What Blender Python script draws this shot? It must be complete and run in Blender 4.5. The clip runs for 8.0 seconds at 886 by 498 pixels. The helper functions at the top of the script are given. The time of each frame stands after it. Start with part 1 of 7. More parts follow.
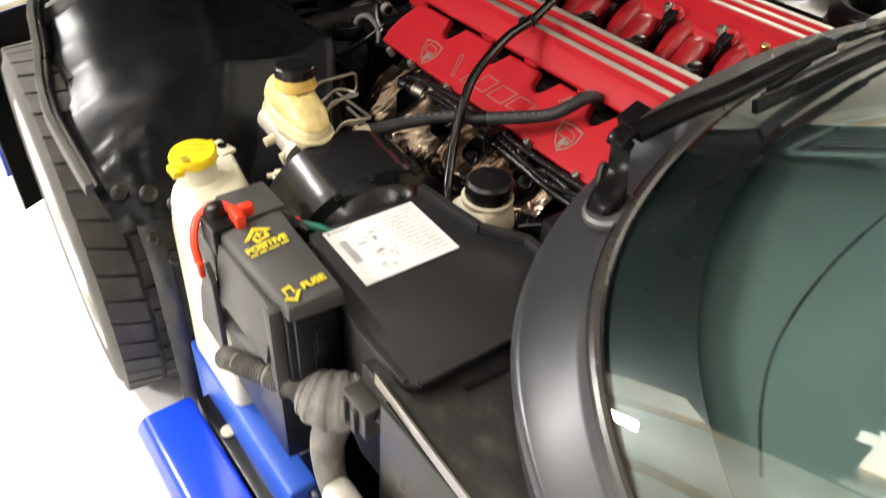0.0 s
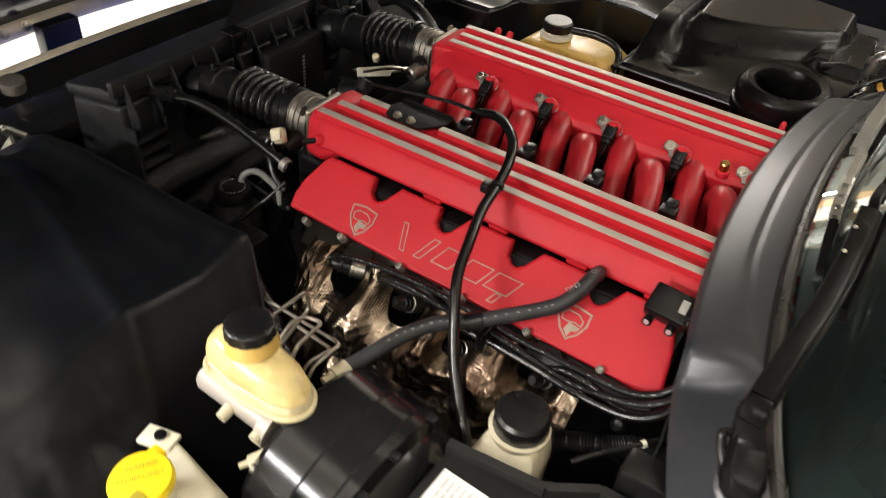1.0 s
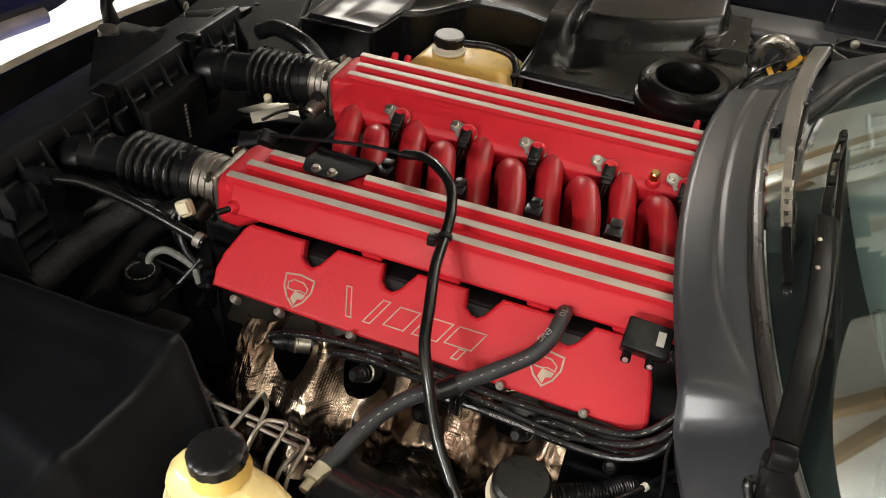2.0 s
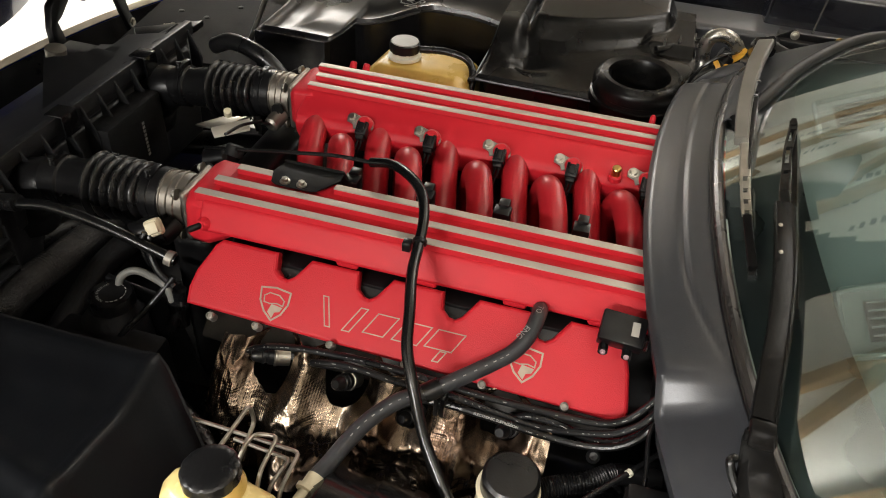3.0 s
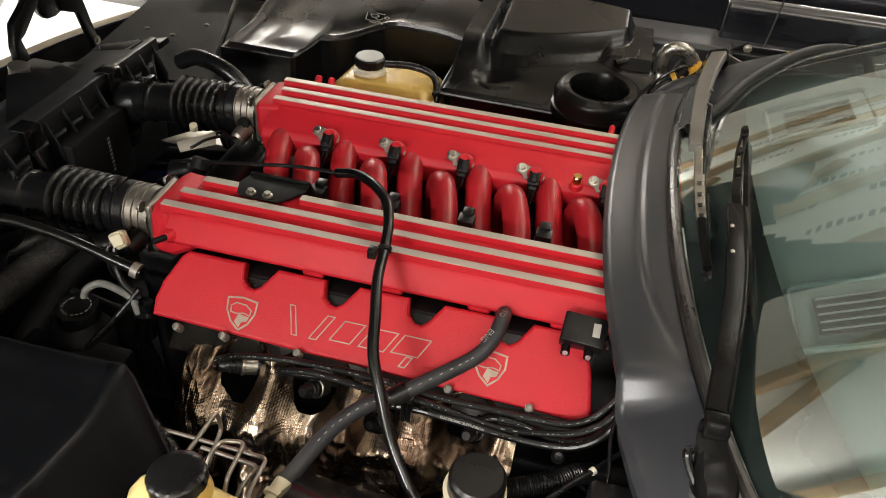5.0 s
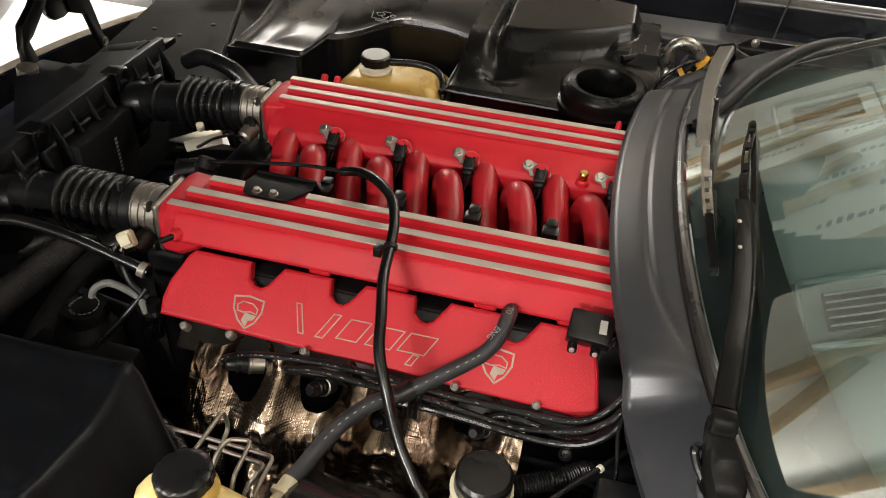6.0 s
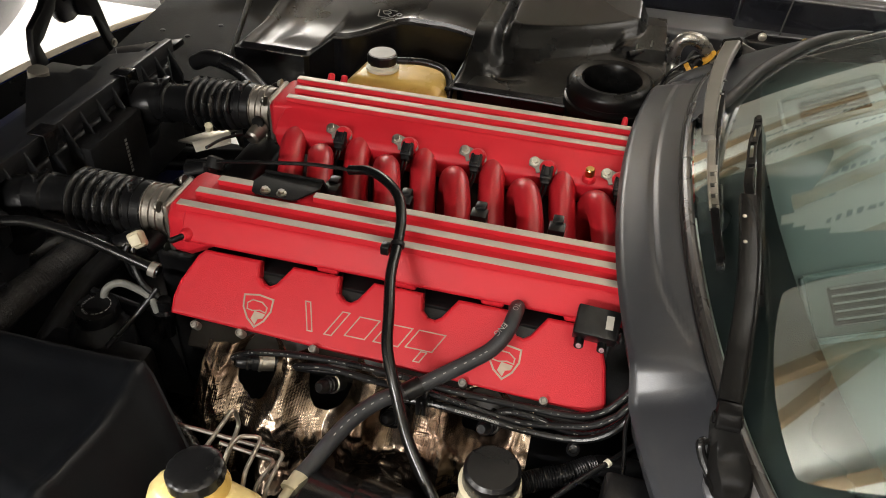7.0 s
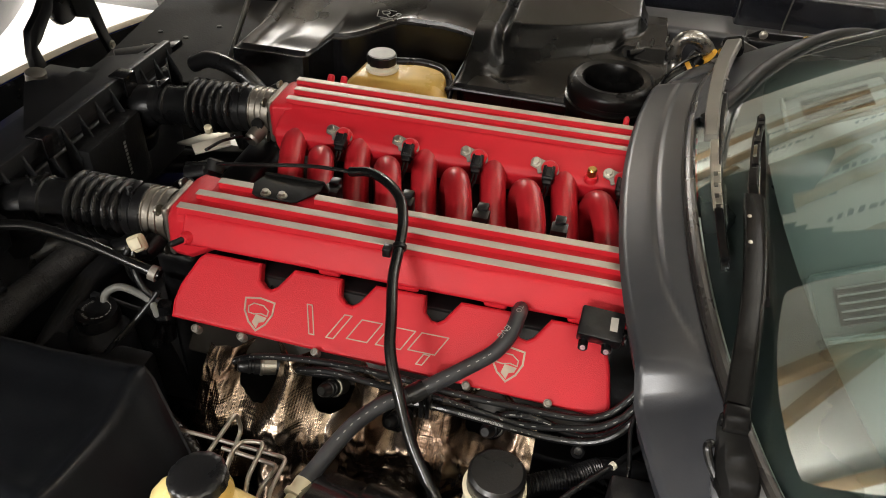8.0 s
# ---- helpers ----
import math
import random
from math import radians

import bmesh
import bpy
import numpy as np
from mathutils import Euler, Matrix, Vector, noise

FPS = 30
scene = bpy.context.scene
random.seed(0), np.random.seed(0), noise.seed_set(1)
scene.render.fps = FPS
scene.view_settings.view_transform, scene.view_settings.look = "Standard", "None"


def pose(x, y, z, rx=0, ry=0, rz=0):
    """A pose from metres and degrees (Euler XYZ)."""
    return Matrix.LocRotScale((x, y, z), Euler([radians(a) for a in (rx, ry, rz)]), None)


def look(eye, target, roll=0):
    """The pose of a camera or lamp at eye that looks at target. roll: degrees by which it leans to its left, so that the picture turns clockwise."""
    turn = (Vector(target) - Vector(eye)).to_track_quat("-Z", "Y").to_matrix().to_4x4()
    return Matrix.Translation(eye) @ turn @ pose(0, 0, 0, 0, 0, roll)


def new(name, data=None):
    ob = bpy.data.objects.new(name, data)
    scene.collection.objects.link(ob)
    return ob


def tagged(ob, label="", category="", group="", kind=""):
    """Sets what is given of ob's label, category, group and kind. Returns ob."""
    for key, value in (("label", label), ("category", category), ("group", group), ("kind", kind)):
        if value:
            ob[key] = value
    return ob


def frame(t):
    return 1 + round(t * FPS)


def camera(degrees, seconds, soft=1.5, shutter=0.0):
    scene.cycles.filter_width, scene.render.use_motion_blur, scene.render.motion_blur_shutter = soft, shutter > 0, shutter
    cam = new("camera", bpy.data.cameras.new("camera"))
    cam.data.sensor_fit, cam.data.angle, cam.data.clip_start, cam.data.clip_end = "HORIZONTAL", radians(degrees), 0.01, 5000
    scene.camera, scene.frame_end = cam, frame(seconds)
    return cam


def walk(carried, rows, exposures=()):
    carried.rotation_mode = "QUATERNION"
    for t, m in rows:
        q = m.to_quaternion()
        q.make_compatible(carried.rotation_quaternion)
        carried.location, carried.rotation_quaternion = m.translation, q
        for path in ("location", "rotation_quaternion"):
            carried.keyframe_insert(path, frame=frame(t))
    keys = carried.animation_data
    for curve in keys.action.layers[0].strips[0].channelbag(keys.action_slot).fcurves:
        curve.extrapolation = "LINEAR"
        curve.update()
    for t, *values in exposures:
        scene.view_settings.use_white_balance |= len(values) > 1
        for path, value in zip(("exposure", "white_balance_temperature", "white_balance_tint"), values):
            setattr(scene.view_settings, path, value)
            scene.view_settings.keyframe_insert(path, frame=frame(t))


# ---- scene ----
from mathutils.bvhtree import BVHTree

cam = camera(60.7, 8.0, soft=1.0, shutter=0.35)
PATH = [
    (0, (0.784, -1.004, 1.248), (-0.425, -0.036, -0.017), 3.4),
    (0.2, (0.689, -1.021, 1.284), (-0.424, 0.049, 0.012), 4.8),
    (0.5, (0.545, -1.011, 1.319), (-0.416, 0.187, 0.038), 6.0),
    (0.8, (0.407, -0.971, 1.351), (-0.432, 0.316, 0.071), 5.8),
    (1, (0.331, -0.951, 1.358), (-0.443, 0.378, 0.08), 5.3),
    (1.2, (0.268, -0.942, 1.358), (-0.432, 0.429, 0.081), 5.2),
    (1.5, (0.214, -0.923, 1.368), (-0.322, 0.5, 0.07), 6.4),
    (1.7, (0.196, -0.909, 1.369), (-0.302, 0.531, 0.073), 5.7),
    (2, (0.191, -0.9, 1.38), (-0.276, 0.56, 0.095), 4.5),
    (2.2, (0.181, -0.9, 1.385), (-0.262, 0.568, 0.101), 4.1),
    (3.3, (0.166, -0.928, 1.39), (-0.158, 0.586, 0.124), 4.6),
    (3.5, (0.164, -0.933, 1.391), (-0.143, 0.588, 0.129), 4.9),
    (4, (0.172, -0.935, 1.393), (-0.12, 0.601, 0.146), 5.1),
    (4.5, (0.176, -0.938, 1.391), (-0.105, 0.611, 0.157), 5.3),
    (4.7, (0.179, -0.939, 1.389), (-0.105, 0.614, 0.161), 5.2),
    (5.8, (0.19, -0.933, 1.388), (-0.122, 0.609, 0.154), 4.1),
    (6, (0.188, -0.936, 1.387), (-0.127, 0.606, 0.153), 4.0),
    (6.5, (0.194, -0.939, 1.39), (-0.138, 0.596, 0.152), 3.3),
    (7, (0.193, -0.94, 1.392), (-0.146, 0.591, 0.15), 2.9),
    (7.5, (0.189, -0.938, 1.39), (-0.151, 0.592, 0.148), 2.7),
    (8, (0.187, -0.934, 1.39), (-0.149, 0.597, 0.147), 2.6),
]
walk(cam, [(t, look(eye, target, roll)) for t, eye, target, roll in PATH])

# ---- light ----
world = bpy.data.worlds.new("garage_world")
scene.world = world
world.use_nodes = True
world.node_tree.nodes["Background"].inputs[0].default_value = (0.9, 0.95, 1.0, 1)
world.node_tree.nodes["Background"].inputs[1].default_value = 0.02
scene.view_settings.exposure = -0.12

CY = 0.03  # the car's centre line


def node_mat(name):
    m = bpy.data.materials.new(name)
    m.use_nodes = True
    t = m.node_tree
    return m, t, t.nodes["Principled BSDF"], t.nodes.new, t.links.new


def mat(name, base, rough=0.5, metal=0.0, var=0.25, scale=9.0, grain=260.0, bump=0.05, coat=0.0, dust=0.0, rvar=0.05, spec=0.5, trans=0.0):
    """A surface with large uneven tone, fine grain and relief, and optional pale dust."""
    m, t, b, node, link = node_mat(name)
    co = node("ShaderNodeTexCoord")
    big, fine = node("ShaderNodeTexNoise"), node("ShaderNodeTexNoise")
    big.inputs["Scale"].default_value, big.inputs["Detail"].default_value = scale, 5
    fine.inputs["Scale"].default_value, fine.inputs["Detail"].default_value = grain, 3
    for n in (big, fine):
        link(co.outputs["Object"], n.inputs["Vector"])
    ramp = node("ShaderNodeMapRange")
    ramp.inputs[1].default_value, ramp.inputs[2].default_value = 0.3, 0.7
    ramp.inputs[3].default_value, ramp.inputs[4].default_value = 1 - var, 1 + var
    link(big.outputs["Fac"], ramp.inputs[0])
    mul = node("ShaderNodeVectorMath")
    mul.operation = "SCALE"
    mul.inputs[0].default_value = base
    link(ramp.outputs[0], mul.inputs["Scale"])
    out = mul.outputs[0]
    if dust:
        dn = node("ShaderNodeTexNoise")
        dn.inputs["Scale"].default_value, dn.inputs["Detail"].default_value = 30, 8
        link(co.outputs["Object"], dn.inputs["Vector"])
        dr = node("ShaderNodeMapRange")
        dr.inputs[1].default_value, dr.inputs[2].default_value, dr.inputs[4].default_value = 0.5, 0.75, dust
        link(dn.outputs["Fac"], dr.inputs[0])
        mix = node("ShaderNodeMix")
        mix.data_type = "RGBA"
        link(dr.outputs[0], mix.inputs["Factor"])
        link(out, mix.inputs["A"])
        mix.inputs["B"].default_value = (0.3, 0.27, 0.23, 1)
        out = mix.outputs["Result"]
    link(out, b.inputs["Base Color"])
    rr = node("ShaderNodeMapRange")
    rr.inputs[1].default_value, rr.inputs[2].default_value = 0.3, 0.7
    rr.inputs[3].default_value, rr.inputs[4].default_value = max(rough - rvar, 0.02), min(rough + rvar, 1)
    link(big.outputs["Fac"], rr.inputs[0])
    link(rr.outputs[0], b.inputs["Roughness"])
    b.inputs["Metallic"].default_value = metal
    b.inputs["Coat Weight"].default_value = coat
    b.inputs["Specular IOR Level"].default_value = spec
    b.inputs["Transmission Weight"].default_value = trans
    if bump:
        bp = node("ShaderNodeBump")
        bp.inputs["Strength"].default_value, bp.inputs["Distance"].default_value = bump, 0.002
        link(fine.outputs["Fac"], bp.inputs["Height"])
        link(bp.outputs[0], b.inputs["Normal"])
    return m


RED = mat("red_crackle_paint", (0.54, 0.017, 0.028), 0.42, 0, 0.06, 6, 900, 0.24, spec=0.27)
# Darker, smoother copy of the red paint: shade on the runners put into colour.
RED_SHADED = mat("satin_red_shaded", (0.37, 0.013, 0.020), 0.34, 0, 0.10, 9, 500, 0.10, spec=0.42)
STRIP = mat("bare_aluminium_strip", (0.46, 0.41, 0.35), 0.48, 0.55, 0.08, 12, 500, 0.1)
PLASTIC = mat("black_plastic", (0.0065, 0.0065, 0.0070), 0.31, 0, 0.3, 7, 400, 0.12, dust=0.005, spec=0.34)
GLOSS = mat("glossy_black_plastic", (0.006, 0.006, 0.0065), 0.20, 0, 0.3, 5, 300, 0.05)
RUBBER = mat("black_rubber", (0.007, 0.007, 0.0074), 0.29, 0, 0.25, 12, 350, 0.1, dust=0.006, spec=0.40)
TUBE = mat("shiny_black_tube", (0.006, 0.006, 0.006), 0.22, 0, 0.2, 10, 300, 0.03)
HOSE = mat("grey_black_hose", (0.028, 0.029, 0.032), 0.5, 0, 0.25, 30, 500, 0.15, dust=0.02)
COWLM = mat("dark_grey_satin_cowl", (0.034, 0.036, 0.041), 0.31, 0.12, 0.10, 4, 500, 0.06, dust=0.025, spec=0.5)
LINER = mat("black_moulded_liner", (0.0055, 0.0062, 0.0075), 0.33, 0, 0.3, 4, 150, 0.10, dust=0.004, spec=0.14)
FOIL = None
ALU = mat("cast_aluminium", (0.30, 0.275, 0.24), 0.42, 0.85, 0.2, 25, 300, 0.25)
STEEL = mat("zinc_steel", (0.44, 0.42, 0.37), 0.36, 1.0, 0.15, 40, 300, 0.1)
PIPE = mat("dull_steel_pipe", (0.34, 0.31, 0.26), 0.38, 0.8, 0.2, 50, 300, 0.08)
BRASS = mat("gold_plated_metal", (0.75, 0.52, 0.18), 0.3, 1.0, 0.1, 40, 300, 0.05)
CREAM = mat("cream_plastic", (0.62, 0.56, 0.40), 0.45, 0, 0.12, 20, 300, 0.05)
MILK = mat("milky_white_plastic", (0.72, 0.69, 0.55), 0.4, 0, 0.08, 10, 250, 0.06)
AMBER = mat("yellowed_tank_plastic", (0.68, 0.455, 0.12), 0.3, 0, 0.18, 14, 200, 0.08)
YELLOW = mat("yellow_plastic", (0.85, 0.62, 0.01), 0.42, 0, 0.08, 20, 250, 0.06)
YPRINT = mat("yellow_print", (0.75, 0.58, 0.02), 0.5, 0, 0.15, 60, 250, 0.03)
REDP = mat("bright_red_plastic", (0.80, 0.045, 0.012), 0.4, 0, 0.08, 30, 250, 0.05)
GREYB = mat("charcoal_plastic_lid", (0.055, 0.054, 0.052), 0.5, 0, 0.12, 12, 400, 0.2)
PAPER = mat("white_paper_label", (0.78, 0.78, 0.76), 0.55, 0, 0.05, 20, 300, 0.03)
INK = mat("dark_print", (0.10, 0.10, 0.10), 0.6, 0, 0.2, 60, 300, 0.0)
PALE = mat("pale_print", (0.27, 0.265, 0.25), 0.6, 0, 0.3, 90, 300, 0.0)
BLUE = mat("gloss_blue_paint", (0.006, 0.05, 0.62), 0.25, 0, 0.1, 4, 300, 0.03, coat=0.6)
GREEN = mat("green_wire_sleeve", (0.01, 0.16, 0.10), 0.4, 0, 0.1, 30, 300, 0.03)
TYRE = mat("tyre_rubber", (0.040, 0.037, 0.034), 0.65, 0, 0.25, 12, 200, 0.3, dust=0.10)
RIM = mat("polished_alloy", (0.75, 0.74, 0.72), 0.2, 1.0, 0.05, 10, 200, 0.04)
FLOORM = mat("pale_epoxy_floor", (0.74, 0.73, 0.70), 0.35, 0, 0.06, 3, 60, 0.08)
WALLM = mat("white_wall", (0.55, 0.54, 0.51), 0.7, 0, 0.05, 3, 120, 0.1)
WRAP = mat("white_ceiling_wrap", (0.72, 0.70, 0.64), 0.5, 0, 0.08, 3, 20, 0.08)
WOOD = mat("bare_pine_joist", (0.36, 0.23, 0.11), 0.6, 0, 0.25, 6, 40, 0.3)
BODY = mat("dark_blue_black_body", (0.012, 0.013, 0.018), 0.16, 0, 0.1, 3, 200, 0.02, coat=0.7)
BEIGE = mat("beige_raw_composite", (0.52, 0.46, 0.36), 0.6, 0, 0.15, 20, 200, 0.15)
DASH = mat("grey_green_dashboard", (0.080, 0.106, 0.098), 0.42, 0, 0.1, 8, 500, 0.04)

origin = {}


def thing(name, at, label, category, group="", kind=""):
    ob = new(name)
    ob.empty_display_size = 0.05
    ob.location = at
    origin[ob] = Vector(at)
    return tagged(ob, label, category, group, kind)


def mesh_of(name, bm, material, off=Vector((0, 0, 0)), angle=35):
    bmesh.ops.recalc_face_normals(bm, faces=bm.faces)
    for v in bm.verts:
        v.co -= off
    me = bpy.data.meshes.new(name)
    bm.to_mesh(me)
    bm.free()
    me.shade_smooth()
    me.set_sharp_from_angle(angle=radians(angle))
    me.materials.append(material)
    return me


def part(name, bm, material, parent, label="", angle=35, kind=""):
    off = origin[parent]
    ob = new(name, mesh_of(name, bm, material, off, angle))
    ob.parent = parent
    origin[ob] = off
    return tagged(ob, label, kind=kind)


def single(name, bm, material, label, category, group="", kind="", angle=35):
    """A thing that is one mesh, with its origin at the middle of its base."""
    co = [v.co for v in bm.verts]
    off = Vector(((min(c.x for c in co) + max(c.x for c in co)) / 2, (min(c.y for c in co) + max(c.y for c in co)) / 2, min(c.z for c in co)))
    ob = new(name, mesh_of(name, bm, material, off, angle))
    ob.location = off
    origin[ob] = off
    return tagged(ob, label, category, group, kind)


def join(*bms):
    out = bmesh.new()
    for b in bms:
        me = bpy.data.meshes.new("tmp")
        b.to_mesh(me)
        b.free()
        out.from_mesh(me)
        bpy.data.meshes.remove(me)
    return out


def bevel_all(bm, w, seg=2, angle=30):
    edges = [e for e in bm.edges if len(e.link_faces) == 2 and e.calc_face_angle(0) > radians(angle)]
    bmesh.ops.bevel(bm, geom=edges, offset=w, segments=seg, profile=0.5, affect="EDGES", clamp_overlap=True)
    return bm


def box(x0, x1, y0, y1, z0, z1, w=0.003, seg=2):
    bm = bmesh.new()
    bmesh.ops.create_cube(bm, size=1.0)
    bm.transform(Matrix.Translation(((x0 + x1) / 2, (y0 + y1) / 2, (z0 + z1) / 2)) @ Matrix.Diagonal((x1 - x0, y1 - y0, z1 - z0, 1)))
    return bevel_all(bm, w, seg) if w else bm


def prism(poly, axis, a, b, w=0.003, seg=2):
    """A polygon swept along one axis. axis x: (y, z) pairs; y: (x, z); z: (x, y)."""
    bm = bmesh.new()
    put = {"x": lambda p, q: (q, p[0], p[1]), "y": lambda p, q: (p[0], q, p[1]), "z": lambda p, q: (p[0], p[1], q)}[axis]
    lo, hi = [bm.verts.new(put(p, a)) for p in poly], [bm.verts.new(put(p, b)) for p in poly]
    bm.faces.new(lo)
    bm.faces.new(hi[::-1])
    n = len(poly)
    for i in range(n):
        bm.faces.new((lo[i], lo[(i + 1) % n], hi[(i + 1) % n], hi[i]))
    bmesh.ops.recalc_face_normals(bm, faces=bm.faces)
    return bevel_all(bm, w, seg) if w else bm


def loft(rings, close=True, caps=True):
    """Skin over rings of equal length."""
    bm = bmesh.new()
    vs = [[bm.verts.new(p) for p in r] for r in rings]
    n = len(vs[0])
    for a, b in zip(vs, vs[1:]):
        for i in range(n if close else n - 1):
            bm.faces.new((a[i], a[(i + 1) % n], b[(i + 1) % n], b[i]))
    if caps and close:
        bm.faces.new(vs[0][::-1])
        bm.faces.new(vs[-1])
    bmesh.ops.recalc_face_normals(bm, faces=bm.faces)
    return bm


def lathe(profile, base, axis=(0, 0, 1), seg=28, caps=True, flute=0, depth=0.0):
    """(distance along the axis, radius) pairs, turned about the axis from base."""
    ax = Vector(axis).normalized()
    u = ax.orthogonal().normalized()
    v = ax.cross(u)
    rings = []
    for s, r in profile:
        ring = []
        for i in range(seg):
            a = 2 * math.pi * i / seg
            rr = r * (1 - (depth if flute and i % flute == 0 else 0))
            ring.append(Vector(base) + ax * s + (u * math.cos(a) + v * math.sin(a)) * rr)
        rings.append(ring)
    return loft(rings, True, caps)


def smooth_path(pts, steps=8):
    pts = [Vector(p) for p in pts]
    if len(pts) < 3:
        return pts
    out = []
    ext = [pts[0] * 2 - pts[1]] + pts + [pts[-1] * 2 - pts[-2]]
    for i in range(1, len(ext) - 2):
        p0, p1, p2, p3 = ext[i - 1:i + 3]
        for k in range(steps):
            t = k / steps
            out.append(0.5 * ((2 * p1) + (p2 - p0) * t + (2 * p0 - 5 * p1 + 4 * p2 - p3) * t * t + (3 * p1 - p0 - 3 * p2 + p3) * t ** 3))
    out.append(pts[-1])
    return out


def tube(pts, r, seg=12, steps=8, rib=None, flat=1.0):
    """A tube along a smooth path. r: radius, or a function of 0..1 along it."""
    path = smooth_path(pts, steps)
    n = len(path)
    rad = r if callable(r) else (lambda s: r)
    rings, side = [], None
    for i, p in enumerate(path):
        d = (path[min(i + 1, n - 1)] - path[max(i - 1, 0)]).normalized()
        side = d.orthogonal().normalized() if side is None else (side - d * side.dot(d)).normalized()
        up = d.cross(side)
        rr = rad(i / (n - 1))
        rings.append([p + (side * math.cos(2 * math.pi * k / seg) + up * math.sin(2 * math.pi * k / seg) * flat) * rr for k in range(seg)])
    return loft(rings)


def sheet(f, nu, nv, thick=0.003):
    """A surface f(u, v) over the unit square, with thickness."""
    bm = bmesh.new()
    g = [[bm.verts.new(f(i / nu, j / nv)) for j in range(nv + 1)] for i in range(nu + 1)]
    for i in range(nu):
        for j in range(nv):
            bm.faces.new((g[i][j], g[i + 1][j], g[i + 1][j + 1], g[i][j + 1]))
    bmesh.ops.recalc_face_normals(bm, faces=bm.faces)
    if thick:
        bmesh.ops.solidify(bm, geom=bm.faces[:], thickness=thick)
    return bm


def bolt(base, axis=(0, 0, 1), r=0.006, h=0.005):
    return join(lathe([(0, r * 1.45), (h * 0.25, r * 1.45), (h * 0.3, r * 1.2)], base, axis, 16), lathe([(h * 0.25, r), (h * 0.9, r), (h, r * 0.85)], base, axis, 6))


def rise(a, b, x):
    """0 below a, 1 above b, smooth between."""
    k = min(max((x - a) / (b - a), 0), 1)
    return k * k * (3 - 2 * k)


def flat_bar(pts, w, h, side=(1, 0, 0.3), taper=1.0, bev=0.0015):
    """A bar of rectangular section along a path; w across, h high."""
    path = smooth_path(pts, 6)
    rings = []
    for i, p in enumerate(path):
        d = (path[min(i + 1, len(path) - 1)] - path[max(i - 1, 0)]).normalized()
        s = (Vector(side) - d * Vector(side).dot(d)).normalized()
        n = s.cross(d).normalized()
        if n.z < 0:
            n = -n
        k = 1 + (taper - 1) * i / (len(path) - 1)
        a, b = s * w * k / 2, n * h / 2
        rings.append([p - a - b, p + a - b, p + a + b * 0.6, p + a * 0.8 + b, p - a * 0.8 + b, p - a + b * 0.6])
    return loft(rings)


# ---- the garage ----
single("floor", box(-6, 5, -5, 6, -0.1, 0.045, 0), FLOORM, "pale glossy epoxy garage floor", "floor", kind="structure")
single("wall_front", box(-6.15, -6, -5, 6, -0.1, 2.9, 0), WALLM, "white painted garage wall", "wall", kind="structure")
single("wall_back", box(5, 5.15, -5, 6, -0.1, 2.9, 0), WALLM, "white painted garage wall", "wall", kind="structure")
single("wall_left", box(-6.15, 5.15, -5.15, -5, -0.1, 2.9, 0), WALLM, "white painted garage wall", "wall", kind="structure")
single("wall_right", box(-6.15, 5.15, 6, 6.15, -0.1, 2.9, 0), WALLM, "white painted garage wall", "wall", kind="structure")
single("ceiling", box(-6.15, 5.15, -5.15, 6.15, 2.9, 3.0, 0), WRAP, "white insulation wrap over the garage ceiling", "ceiling", kind="structure")
turn = Matrix.Rotation(math.radians(14), 4, "Z")
for i in range(11):
    bm = box(-5.6, 5.0, -0.045, 0.045, 2.77, 2.897, 0.003)
    bmesh.ops.transform(bm, matrix=Matrix.Translation((0, -4.0 + i * 0.92, 0)) @ turn, verts=bm.verts)
    single("ceiling_joist", bm, WOOD, "bare pine joist across the ceiling", "joist", "ceiling joists", "structure")
for x, y in ((-0.35, 2.62), (-0.62, 0.10), (0.55, 1.5), (-1.3, 3.4), (0.75, 3.9)):
    bm = box(-0.04, 0.04, -0.60, 0.60, 2.81, 2.892, 0.003)
    bmesh.ops.transform(bm, matrix=Matrix.Translation((x, y, 0)) @ Matrix.Rotation(math.radians(-48), 4, "Z"), verts=bm.verts)
    single("ceiling_batten", bm, WOOD, "slanting pine brace between the joists", "brace", "ceiling braces", "structure")

# rows of printed marks on the ceiling wrap
rnd = random.Random(8)
marks = []
for r in range(9):
    for c in range(11):
        x0, y0 = -4.4 + c * 0.82 + 0.41 * (r % 2), 1.9 + r * 0.40
        for k in range(9):
            w, h = rnd.uniform(0.026, 0.044), rnd.uniform(0.06, 0.095)
            marks.append(prism([(x0 + k * 0.058, y0), (x0 + k * 0.058 + w, y0), (x0 + k * 0.058 + w + 0.02, y0 + h), (x0 + k * 0.058 + 0.02, y0 + h)], "z", 2.897, 2.8985, 0))
single("ceiling_print", join(*marks), INK, "rows of dark unreadable print on the ceiling wrap", "print", kind="stuff")


